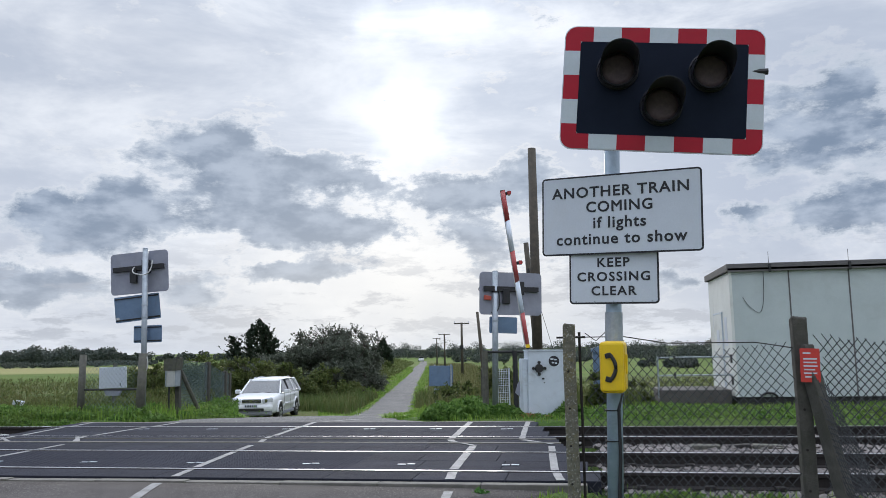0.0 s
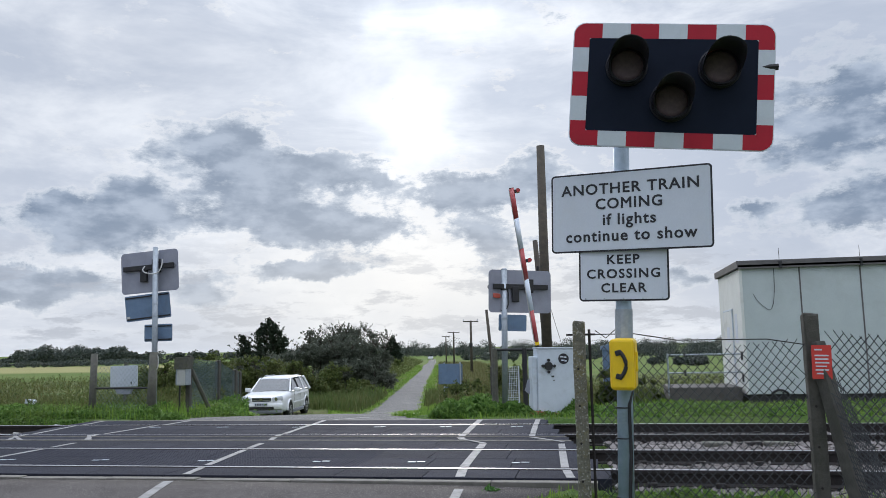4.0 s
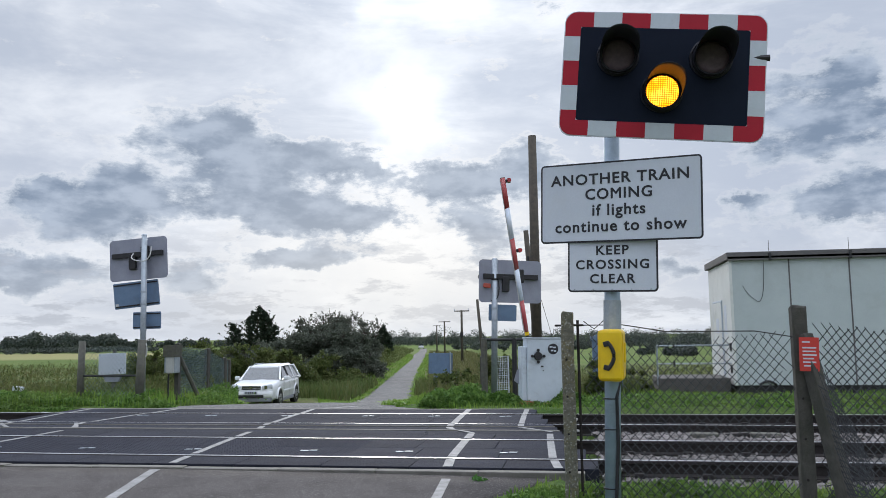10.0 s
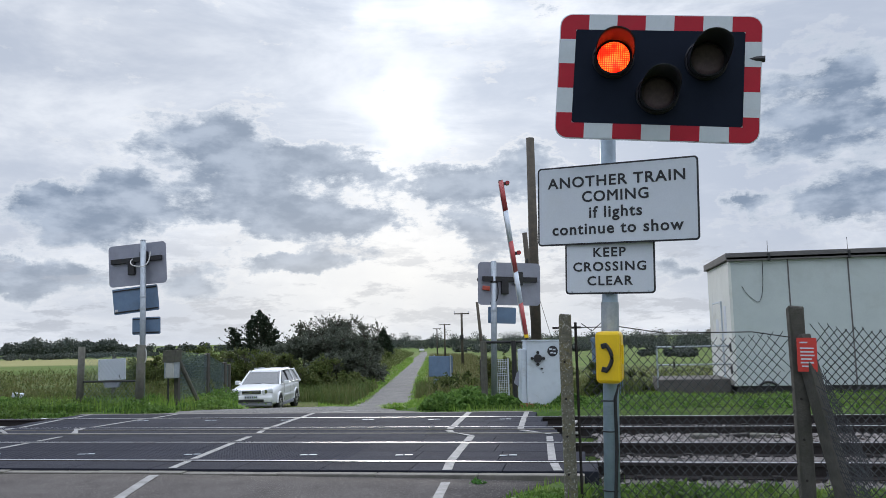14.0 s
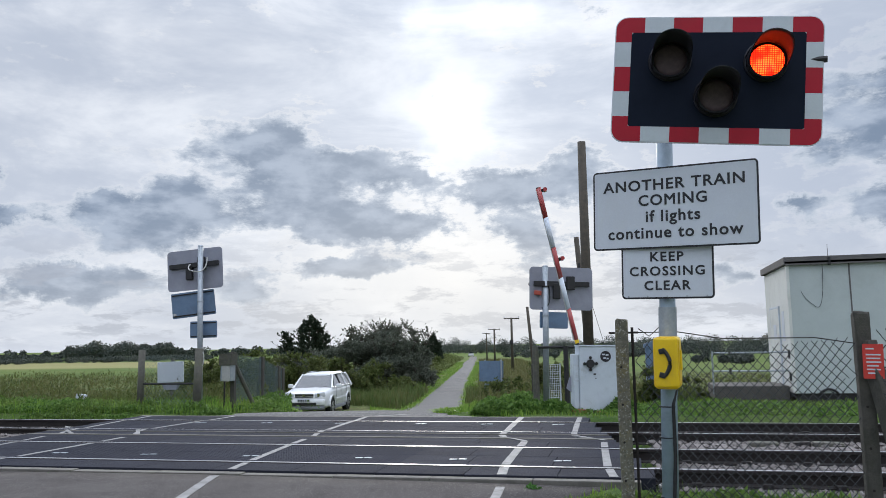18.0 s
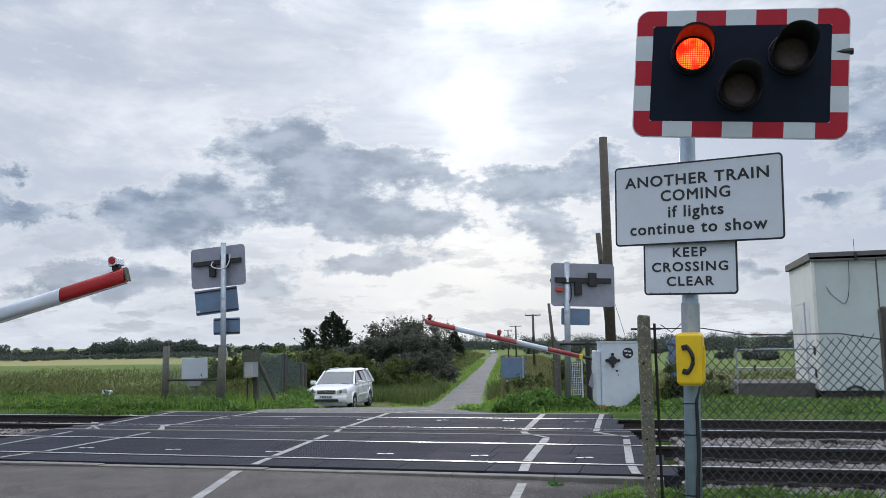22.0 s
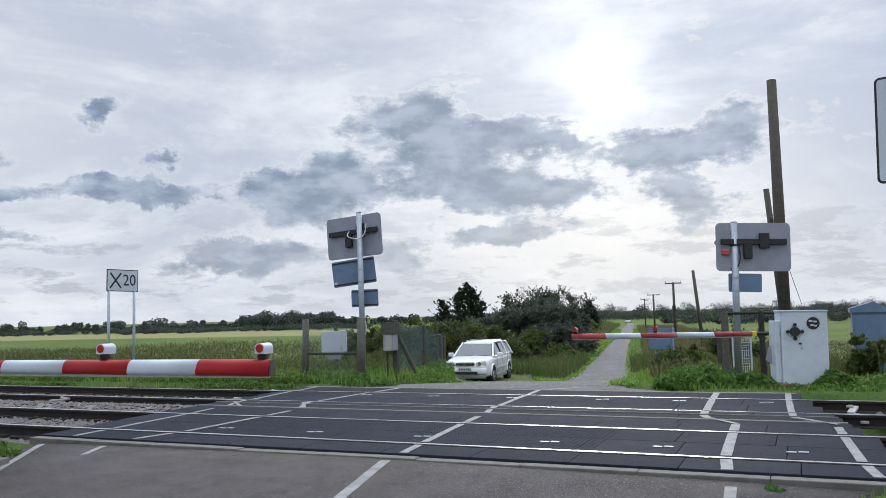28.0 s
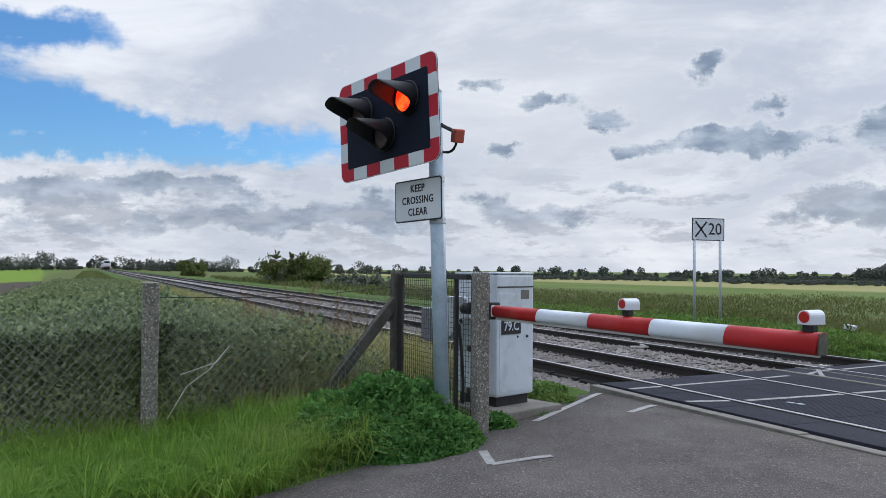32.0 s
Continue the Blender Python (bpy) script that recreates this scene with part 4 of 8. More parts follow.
def lens_disc():
    """A domed disc that turns on its upright axis: its front face carries the lit lamps, its other face the dark lens."""
    bm = bmesh.new()
    n = 32
    rings = []
    for y, mat in ((-1, 1), (1, 0)):
        side = []
        for r, d in ((1.0, 0.004), (0.7, 0.012), (0.35, 0.017)):
            side.append([bm.verts.new((LENS_R * r * math.cos(2 * math.pi * k / n), y * d, LENS_R * r * math.sin(2 * math.pi * k / n))) for k in range(n)])
        tip = bm.verts.new((0, y * 0.019, 0))
        for a, b in zip(side, side[1:]):
            for k in range(n):
                bm.faces.new((a[k], a[(k + 1) % n], b[(k + 1) % n], b[k])).material_index = mat
        for k in range(n):
            bm.faces.new((side[-1][k], side[-1][(k + 1) % n], tip)).material_index = mat
        rings.append(side[0])
    for k in range(n):
        bm.faces.new((rings[0][k], rings[0][(k + 1) % n], rings[1][(k + 1) % n], rings[1][k]))
    bmesh.ops.recalc_face_normals(bm, faces=bm.faces[:])
    return bm


def rim_block(col, row):
    """One block of the chequered rim; corner blocks are rounded."""
    xs = [-BOARD_W / 2 + BOARD_W * k / 7 for k in range(8)]
    zs = [-BOARD_H / 2 + BOARD_H * k / 5 for k in range(6)]
    x0, x1, z0, z1 = xs[col], xs[col + 1], zs[row], zs[row + 1]
    if row in (0, 4):
        z0, z1 = (zs[0], zs[0] + RIM) if row == 0 else (zs[5] - RIM, zs[5])
        if col in (0, 6):
            corner = [(x, z) for x, z in rounded(BOARD_W, BOARD_H, 0.085) if (x > 0) == (col == 6) and (z > 0) == (row == 4)]
            sx, sz = (1 if col == 6 else -1), (1 if row == 4 else -1)
            outer_z, inner_x = zs[1] if row == 0 else zs[4], xs[1] if col == 0 else xs[6]
            xi, zi = sx * (BOARD_W / 2 - RIM), sz * (BOARD_H / 2 - RIM)
            last = corner[-1]
            a = (inner_x, sz * BOARD_H / 2), (inner_x, zi), (xi, zi), (xi, outer_z), (sx * BOARD_W / 2, outer_z)
            on_top_last = abs(abs(last[1]) - BOARD_H / 2) < 1e-6
            return corner + (list(a) if on_top_last else list(a)[::-1])
    else:
        x0, x1 = (xs[0], xs[0] + RIM) if col == 0 else (xs[7] - RIM, xs[7])
    return [(x0, z0), (x1, z0), (x1, z1), (x0, z1)]


def plate(name, parent, w, h, m, face, back, label, r=0.03, border=None):
    """A flat sign plate with a dark rim; returns it so that words can be put on it."""
    bm = slab(rounded(w, h, r), 0.0, 0.004)
    p = part(name, bm, back, parent, label, m)
    if border:
        part("border", slab(rounded(w, h, r), -0.002, -0.0002), border, p)
    part("face", slab(rounded(w - 0.026, h - 0.026, max(0.01, r - 0.012)), -0.0045, -0.0022), face, p)
    return p


def signal_board(parent, m, back, rear_bar=True, cable=None):
    board = part("backboard", slab(rounded(BOARD_W + 0.014, BOARD_H + 0.014, 0.09), 0.0, 0.006), back, parent, "", m)
    part("white_edge", slab(rounded(BOARD_W + 0.014, BOARD_H + 0.014, 0.09), -0.0028, -0.0002), sign_white, board, "thin white edge")
    inner = part("black_panel", slab(rounded(BOARD_W - 2 * RIM, BOARD_H - 2 * RIM, 0.02), -0.006, -0.003), board_black, board)
    for col in range(7):
        for row in range(5):
            if col in (0, 6) or row in (0, 4):
                part("rim_block", slab(rim_block(col, row), -0.0058, -0.003), sign_red if (col + row) % 2 == 0 else sign_grey_white, board)
    discs = {}
    for key, (x, z) in LAMPS.items():
        at = pose(x, 0, z)
        part("hood", make_hood(), [hood_black, hood_inner], board, "long black lamp hood", at, True)
        ring = tube([(0.143 * math.cos(2 * math.pi * k / 24), -0.015, 0.143 * math.sin(2 * math.pi * k / 24)) for k in range(25)], 0.012, 6)
        part("lamp_ring", ring, hood_black, board, "", at)
        # added ring that blocks glow leaking round the disc from its lit face
        stop_ring = bmesh.new()
        rims = [[stop_ring.verts.new((r * math.cos(2 * math.pi * k / 28), y, r * math.sin(2 * math.pi * k / 28) - (0.22 * 0.07 if r > 0.13 else 0.01))) for k in range(28)] for r, y in ((0.1365, -0.066), (0.116, -0.066), (0.116, -0.060), (0.1365, -0.060))]
        for a, b in zip(rims, rims[1:]):
            for k in range(28):
                stop_ring.faces.new((a[k], a[(k + 1) % 28], b[(k + 1) % 28], b[k]))
        bmesh.ops.recalc_face_normals(stop_ring, faces=stop_ring.faces[:])
        part("light_stop", stop_ring, hood_black, board, "", at)
        discs[key] = part("lens", lens_disc(), [lens_dark, amber_lit if key == "amber" else red_lit], board, "amber lamp lens" if key == "amber" else "red lamp lens", pose(x, LENS_Y, z, 0, 0, 180), True)
    if rear_bar:
        bm = box((0, 0.045, 0.10), (1.26, 0.07, 0.11), 0.008)
        part("rear_bar", bm, dark_steel, board, "black rear mounting bar")
        part("terminal_box", box((0.12, 0.05, -0.06), (0.16, 0.08, 0.34), 0.015), dark_steel, board, "black terminal box")
        part("clamp_box", box((-0.20, 0.05, 0.12), (0.18, 0.09, 0.30), 0.015), dark_steel, board)
    if cable:
        pts = bend((-0.40, 0.12, 0.24), (-0.46, 0.26, -0.16), (-0.16, 0.26, -0.08), 9) + bend((-0.16, 0.26, -0.08), (0.12, 0.24, -0.02), (0.06, 0.10, 0.12), 6)[1:]
        part("cable_loop", tube(pts, 0.014, 6), cable, board, "looped cable")
    return board, discs


def pole_parts(parent, base, top, r, mat, bands=()):
    part("pole", rod(base, top, r, n=20), mat, parent, "", None, True)
    part("cap", rod(top, (top[0], top[1], top[2] + 0.02), r * 1.06, r * 0.8, 16), mat, parent)
    d = Vector(top) - Vector(base)
    for s, h, m2 in bands:
        p = Vector(base) + d * s
        part("clamp", rod(p - d.normalized() * h / 2, p + d.normalized() * h / 2, r * 1.12, n=16), m2, parent)


def signal_base(parent, at):
    part("footing", flat([(0.17 * math.cos(2 * math.pi * k / 12) + at[0], 0.17 * math.sin(2 * math.pi * k / 12) + at[1]) for k in range(12)], at[2] - 0.2, at[2] + 0.02), concrete, parent)


DISCS = {}

# -- beside the camera: three plates and an emergency telephone on one pole
O = Vector((0.60, -2.31, -0.05))
near_right = empty("crossing_signal", Matrix.Translation(O), label="red and white chequered flashing signal with white warning plates", category="crossing signal", group="crossing signals")
L = lambda x, y, z, rx=0, ry=0, rz=0: pose(x - O.x, y - O.y, z - O.z, rx, ry, rz)
pole_parts(near_right, (0, 0, -0.2), (0.10, 0.0, 2.95), 0.058, blue_pole, ((0.55, 0.05, galv), (0.80, 0.05, galv), (0.515, 0.17, galv)))
_, DISCS["near_right"] = signal_board(near_right, L(1.06, -2.55, 3.12, 0, 5.2, 2.0), board_black)
part("side_arm", rod((1.0, -0.19, 3.27), (1.215, -0.21, 3.26), 0.024, n=8), dark_steel, near_right)
p = plate("warning_plate", near_right, 1.19, 0.60, L(0.72, -2.46, 2.23, 0, 1.7, -16.5), sign_white, sign_black, "white plate warning of another train", border=sign_black)
for txt, z, size in (("ANOTHER TRAIN", 0.17, 0.112), ("COMING", 0.055, 0.112), ("if lights", -0.065, 0.118), ("continue to show", -0.185, 0.118)):
    lettering("words", txt, size, (0, -0.0055, z), p, sign_black, 0.020, 1.12, 1.06 if "TRAIN" in txt else 1.02)
p = plate("keep_clear_plate", near_right, 0.66, 0.40, L(0.66, -2.412, 1.765, 0, 1.6, -14.0), sign_white, sign_black, "white keep crossing clear plate", border=sign_black)
for txt, z in (("KEEP", 0.105), ("CROSSING", 0.0), ("CLEAR", -0.105)):
    lettering("words", txt, 0.094, (0, -0.0055, z), p, sign_black, 0.022, 1.18, 1.06)
for x in (-0.28, -0.14, 0.0, 0.14, 0.28):
    part("rivet", rod((x, -0.008, -0.182), (x, -0.003, -0.182), 0.006, n=8), galv, p)
phone = part("telephone_box", slab(rounded(0.178, 0.365, 0.035), -0.075, 0.075), phone_yellow, near_right, "yellow plastic emergency telephone box", L(0.632, -2.46, 1.11, 2, 1.0, -9))
bmesh_lid = bmesh.new()
box((0, -0.080, 0.003), (0.168, 0.036, 0.35), 0.016, bm=bmesh_lid)
part("door", bmesh_lid, phone_yellow, phone)
part("hinge", rod((0.092, -0.03, -0.05), (0.092, -0.03, 0.09), 0.012, n=8), phone_yellow, phone)
pts = bend((-0.012, -0.1015, 0.090), (0.066, -0.1015, 0.0), (-0.012, -0.1015, -0.090), 12)
hs = tube(pts, 0.014, 8)
for s in (1, -1):
    box((0, 0, 0), (0.046, 0.016, 0.038), 0.007, m=pose(-0.024, -0.1015, 0.084 * s, 0, -14 * s, 0), bm=hs)
part("handset_mark", hs, sign_black, phone, "black telephone handset mark")
part("back_plate", box((-0.088, 0.05, -0.02), (0.03, 0.03, 0.30), 0.006), galv, phone)
part("conduit", tube([(0.085, -0.02, 0.96), (0.06, -0.055, 0.85), (0.058, -0.06, 0.5), (0.03, -0.062, 0.1), (0.0, -0.07, -0.1)], 0.013, 6), cable_black, near_right, "black cable strapped to the pole")
for z in (0.2, 0.62, 0.84):
    part("strap", rod((0.03 * z, 0, z - 0.004), (0.03 * z, 0, z + 0.004), 0.064, n=14), cable_black, near_right)
signal_base(near_right, (0, 0, -0.02))

# -- on the near side of the line, across the road
O = Vector((-7.0, -3.3, -0.08))
near_left = empty("crossing_signal", Matrix.Translation(O), label="leaning flashing signal with long black hoods and a keep clear plate", category="crossing signal", group="crossing signals")
pole_parts(near_left, (0, 0, -0.1), (-0.30, 0.02, 3.0), 0.065, blue_pole, ((0.62, 0.05, galv), (0.74, 0.05, galv)))
_, DISCS["near_left"] = signal_board(near_left, L(-7.49, -3.67, 2.65, 0, -4.1, 17.6), board_black)
p = plate("keep_clear_plate", near_left, 0.637, 0.378, L(-7.30, -3.43, 1.93, 0, -1.8, 18.3), sign_white, sign_black, "white keep crossing clear plate", border=sign_black)
for txt, z in (("KEEP", 0.105), ("CROSSING", 0.0), ("CLEAR", -0.105)):
    lettering("words", txt, 0.092, (0, -0.0055, z), p, sign_black, 0.024, 1.10, 0.90)
for x in (-0.28, -0.1, 0.1, 0.28):
    for z in (-0.172, 0.172):
        part("rivet", rod((x, -0.008, z), (x, -0.003, z), 0.006, n=8), galv, p)
part("bracket", tube([(-0.27, 0.03, 2.72), (-0.18, 0.08, 2.66), (-0.05, 0.12, 2.60)], 0.018, 6), dark_steel, near_left)
part("bracket_arm", tube(bend((-0.25, 0.05, 2.46), (-0.08, 0.12, 2.38), (-0.02, 0.12, 2.53), 6), 0.012, 6), cable_black, near_left)
part("red_sounder", box((0, 0, 0), (0.095, 0.095, 0.12), 0.016, m=pose(-0.01, 0.12, 2.56, 0, 12, 0)), orange_red, near_left, "small faded red sounder box")
signal_base(near_left, (0, 0, -0.02))

# -- beyond the line, seen from behind
O = Vector((-9.13, 8.04, -0.15))
far_left = empty("crossing_signal", Matrix.Translation(O), label="flashing signal seen from behind with bare metal and blue-grey plate backs", category="crossing signal", group="crossing signals")
pole_parts(far_left, (0, 0, -0.1), (-0.055, 0, 3.76), 0.062, galv, ((0.52, 0.03, galv), (0.60, 0.03, galv), (0.67, 0.03, galv), (0.45, 0.03, galv)))
board, DISCS["far_left"] = signal_board(far_left, L(-9.41, 8.20, 3.09, 0, 3.2, 178.0), plate_back, True, cable_white)
p = plate("warning_plate", far_left, 1.02, 0.58, L(-9.42, 8.18, 2.29, 0, 6.3, 190.0), sign_white, plate_blue, "blue-grey back of a warning plate")
for z in (-0.24, 0.24):
    part("rail", box((0, 0.012, z), (0.98, 0.014, 0.03), 0.003), dark_steel, p)
part("label", slab([(0.42, -0.25), (0.49, -0.25), (0.49, -0.17), (0.42, -0.17)], 0.0045, 0.006), cable_white, p, "small pale label")
p = plate("keep_clear_plate", far_left, 0.66, 0.385, L(-9.15, 8.18, 1.70, 0, 1.0, 184.0), sign_white, plate_blue, "blue-grey back of a small plate")
for z in (-0.15, 0.15):
    part("rail", box((0, 0.012, z), (0.62, 0.012, 0.025), 0.003), dark_steel, p)
signal_base(far_left, (0, 0, 0.0))

O = Vector((-1.47, 9.1, -0.15))
far_right = empty("crossing_signal", Matrix.Translation(O), label="flashing signal seen from behind beside the barrier with an orange sounder", category="crossing signal", group="crossing signals")
pole_parts(far_right, (0, 0, -0.1), (0.07, 0, 3.08), 0.066, galv, ((0.58, 0.03, galv), (0.66, 0.03, galv), (0.86, 0.04, dark_steel)))
board, DISCS["far_right"] = signal_board(far_right, L(-1.08, 9.26, 2.44, 0, -1.6, 203.0), plate_back)
p = plate("keep_clear_plate", far_right, 0.64, 0.36, L(-1.26, 9.22, 1.75, 0, -2.5, 202.0), sign_white, plate_blue, "blue-grey back of a small plate")
part("sounder", box((0, 0, 0), (0.16, 0.12, 0.10), 0.02, m=pose(-0.10, -0.06, 2.50, 0, 8, 0)), orange_red, far_right, "small orange-red sounder")
part("sounder_cable", tube(bend((-0.14, -0.02, 2.48), (-0.14, 0.0, 2.25), (0.0, -0.02, 2.16), 8), 0.012, 6), cable_black, far_right)
part("cable_hoop", tube(bend((0.06, -0.02, 2.95), (0.26, -0.02, 2.30), (0.05, -0.04, 2.16), 10), 0.013, 6), cable_black, far_right)
part("cable_coil", tube([(-0.17 + 0.13 * math.cos(a), -0.03, 2.70 + 0.06 * math.sin(a)) for a in (2 * math.pi * k / 14 for k in range(14))], 0.013, 6), cable_black, far_right)
signal_base(far_right, (0, 0, 0.0))


# ---- half barriers ----


def make_boom(parent, pivot, yaw, length, start, lens_sides, size, housing_mat, hot, red):
    """A boom along local +x from its pivot: a spar in five painted lengths, with two lamps on its top edge."""
    boom = part("boom", rod((0.0, 0, 0), (start + 0.06, 0, 0), 0.035, n=10), dark_steel, parent, "red and white striped barrier boom", pose(*pivot, 0, 0, yaw))
    step = (length - start) / 5
    for k in range(5):
        x0, x1 = start + k * step, start + (k + 1) * step
        h0, h1 = size * (0.80 + 0.04 * k), size * (0.80 + 0.04 * (k + 1))
        bm = bmesh.new()
        rings = []
        for x, h in ((x0, h0), (x1 - 0.001, h1)):
            sec = [(math.copysign(abs(math.cos(a)) ** 0.75, math.cos(a)) * 0.047, math.copysign(abs(math.sin(a)) ** 0.75, math.sin(a)) * h / 2) for a in (2 * math.pi * (j + 0.5) / 24 for j in range(24))]
            lean = 0.03
            rings.append([bm.verts.new((x + (0 if k == 0 and x == x0 else lean * (z / h)), y, z)) for y, z in sec])
        for j in range(24):
            bm.faces.new((rings[0][j], rings[0][(j + 1) % 24], rings[1][(j + 1) % 24], rings[1][j])).smooth = True
        bm.faces.new(rings[0])
        bm.faces.new(rings[1][::-1])
        bmesh.ops.recalc_face_normals(bm, faces=bm.faces[:])
        part("stripe", bm, red if k % 2 == 0 else boom_white, boom)
    part("under_strip", box(((start + length) / 2, 0, -size * 0.5), (length - start - 0.02, 0.022, 0.022), 0.004), cable_white, boom)
    part("end_cap", box((length + 0.006, 0, 0), (0.014, 0.075, size * 0.92), 0.004), old_wood, boom)
    part("root_collar", box((start - 0.03, 0, 0), (0.08, 0.085, size * 0.78), 0.012), phone_yellow if lens_sides > 1 else boom_white, boom)
    for x in (start + 2.6 * step, length - 0.07):
        z = size * 0.5
        part("lamp_stem", box((x, 0, z + 0.018), (0.07, 0.05, 0.045), 0.01), dark_steel, boom)
        hz = bmesh.new()
        half = [(0.040 * math.cos(a), 0.042 + 0.038 * math.sin(a)) for a in (math.pi * k / 10 for k in range(11))]
        slab([(u, v) for u, v in half] + [(-0.040, 0.0), (0.040, 0.0)], -0.055, 0.08, bm=hz)
        part("lamp_housing", hz, housing_mat, boom, "white barrier lamp housing", pose(x, 0, z + 0.04))
        for s in ((-1,) if lens_sides == 1 else (-1, 1)):
            part("lamp_lens", rod((x, s * 0.0555, z + 0.082), (x, s * 0.061, z + 0.082), 0.033, 0.029, 18), hot, boom, "red lamp lens")
    return boom


# near side, pivot in front of its machine cabinet
NB = Vector((-7.35, -2.90, -0.05))
barrier_near = empty("half_barrier", Matrix.Translation(NB), label="half barrier with striped boom and pale grey machine cabinet", category="level crossing barrier", group="half barriers")
boom_near = make_boom(barrier_near, (0, 0, 1.01), 7.6, 3.50, 0.44, 1, 0.128, sign_white, red_lens_lit, boom_red)
cm = pose(-7.90 - NB.x, -2.34 - NB.y, 0.0 - NB.z, 0, 0, 19)
body = part("cabinet", box((0, 0, 0.68), (0.58, 0.54, 1.19), 0.025), cabinet_grey, barrier_near, "pale grey machine cabinet", cm)
part("top_seam", box((0.292, 0, 1.15), (0.006, 0.53, 0.012), 0.002), dark_steel, body)
part("lid", box((0, 0, 1.283), (0.586, 0.546, 0.02), 0.008), cabinet_grey, body)
part("door_panel", box((0.292, 0, 0.61), (0.006, 0.47, 0.96), 0.003), cabinet_grey, body)
part("maker_plate", box((0.296, 0.13, 1.075), (0.004, 0.12, 0.09), 0.002), edge_concrete, body, "small tan label")
part("lock", rod((0.292, 0.16, 0.66), (0.305, 0.16, 0.66), 0.014, n=10), dark_steel, body)
part("lock", rod((0.292, 0.02, 0.66), (0.305, 0.02, 0.66), 0.010, n=10), dark_steel, body)
tagp = part("stencil_plate", box((0.299, -0.075, 0.765), (0.006, 0.28, 0.15), 0.003), sign_black, body, "black stencilled plate with white characters")
lettering("characters", "79.C", 0.125, (0, 0, 0), tagp, sign_white, 0.02, 1.0, 0.9, pose(0.3035, -0.075, 0.765, 0, 0, 90))
part("plinth", box((0.0, 0, 0.035), (0.50, 0.46, 0.11), 0.005), dark_steel, body)
part("base_slab", box((0.06, 0, -0.09), (0.95, 0.85, 0.16), 0.02), edge_concrete, body, "pale concrete base slab")
mech = part("crank_arm", slab([(-0.12, 1.09), (-0.92, 1.08), (-0.98, 1.0), (-0.98, 0.74), (-0.60, 0.66), (-0.12, 0.92)], 0.04, 0.15), cabinet_grey, barrier_near, "grey crank arm cover with a slanting underside")
part("rim_plate", slab([(-0.14, 1.105), (-0.93, 1.095), (-0.93, 1.075), (-0.14, 1.085)], 0.02, 0.17), cabinet_grey, mech)
part("balance_weight", box((-1.02, 0.10, 0.80), (0.24, 0.20, 0.34), 0.02), plate_back, mech, "dark grey balance weight")
part("spindle", rod((-0.12, 0.02, 1.0), (0.10, 0.0, 1.01), 0.05, n=14), dark_steel, mech)
for x, z in ((-0.30, 1.0), (-0.22, 0.88), (-0.36, 0.80)):
    part("bolt", rod((x, 0.02, z), (x, 0.045, z), 0.018, n=8), dark_steel, mech)
part("cable", tube(bend((-0.16, -0.02, 0.85), (-0.02, -0.03, 0.5), (-0.14, 0.02, 0.12), 10), 0.016, 6), cable_black, mech)
part("root_band", box((0.40, 0, 0), (0.05, 0.11, 0.15), 0.01), dark_steel, boom_near)

# far side
FB = Vector((-0.60, 8.10, -0.10))
barrier_far = empty("half_barrier", Matrix.Translation(FB), label="half barrier with striped boom and a leaning grey machine cabinet", category="level crossing barrier", group="half barriers")
boom_far = make_boom(barrier_far, (0, 0, 0.90), 186.0, 3.76, 0.52, 2, 0.105, red_lens, red_lens_lit, faded_red)
cm = pose(-0.335 - FB.x, 7.72 - FB.y, -0.06 - FB.z, 0, 1.0, 16)
body = part("cabinet", box((0, 0, 0.62), (0.75, 0.42, 1.24), 0.02), cabinet_grey, barrier_far, "scuffed pale grey machine cabinet", cm)
part("lid", box((0, 0, 1.25), (0.78, 0.45, 0.025), 0.01), cabinet_grey, body)
hub = part("crank_boss", rod((-0.16, -0.212, 0.90), (-0.16, -0.262, 0.90), 0.085, 0.075, 18), dark_steel, body, "dark round crank boss with four lugs")
for k in range(4):
    a = radians(90 * k)
    part("lug", rod((-0.16 + 0.115 * math.cos(a), -0.208, 0.90 + 0.115 * math.sin(a)), (-0.16 + 0.115 * math.cos(a), -0.24, 0.90 + 0.115 * math.sin(a)), 0.030, n=10), dark_steel, hub)
part("lock", box((-0.08, -0.214, 0.70), (0.05, 0.02, 0.03), 0.004), dark_steel, body)
part("lock", rod((-0.06, -0.208, 0.62), (-0.06, -0.22, 0.62), 0.012, n=8), dark_steel, body)
badge = part("round_sign", rod((0.14, -0.2105, 1.04), (0.14, -0.216, 1.04), 0.105, n=28), sign_black, body, "round black stencilled disc")
for x, z, w in ((0.10, 1.08, 0.06), (0.17, 1.07, 0.055), (0.12, 1.01, 0.05), (0.18, 1.0, 0.045)):
    part("character_bar", box((x, -0.217, z), (w, 0.003, 0.028), 0.0), sign_white, badge)
part("side_cover", box((-0.425, 0.03, 0.56), (0.10, 0.38, 1.05), 0.02), cabinet_grey, body, "hinged side cover")
part("arm_guard", slab([(-0.60, 0.42), (-0.5, 0.34), (-0.5, 0.66), (-0.54, 0.62)], -0.02, 0.0), plate_back, body)
part("base_slab", box((0.02, 0.05, -0.10), (0.85, 0.55, 0.16), 0.02), concrete, body)
part("crank", box((0.06, 0.10, 0.88), (0.30, 0.08, 0.10), 0.02), dark_steel, barrier_far)
bits = empty("brick_rubble", pose(-0.45, 7.36, -0.09), label="broken red bricks under the barrier cabinet", category="rubble")
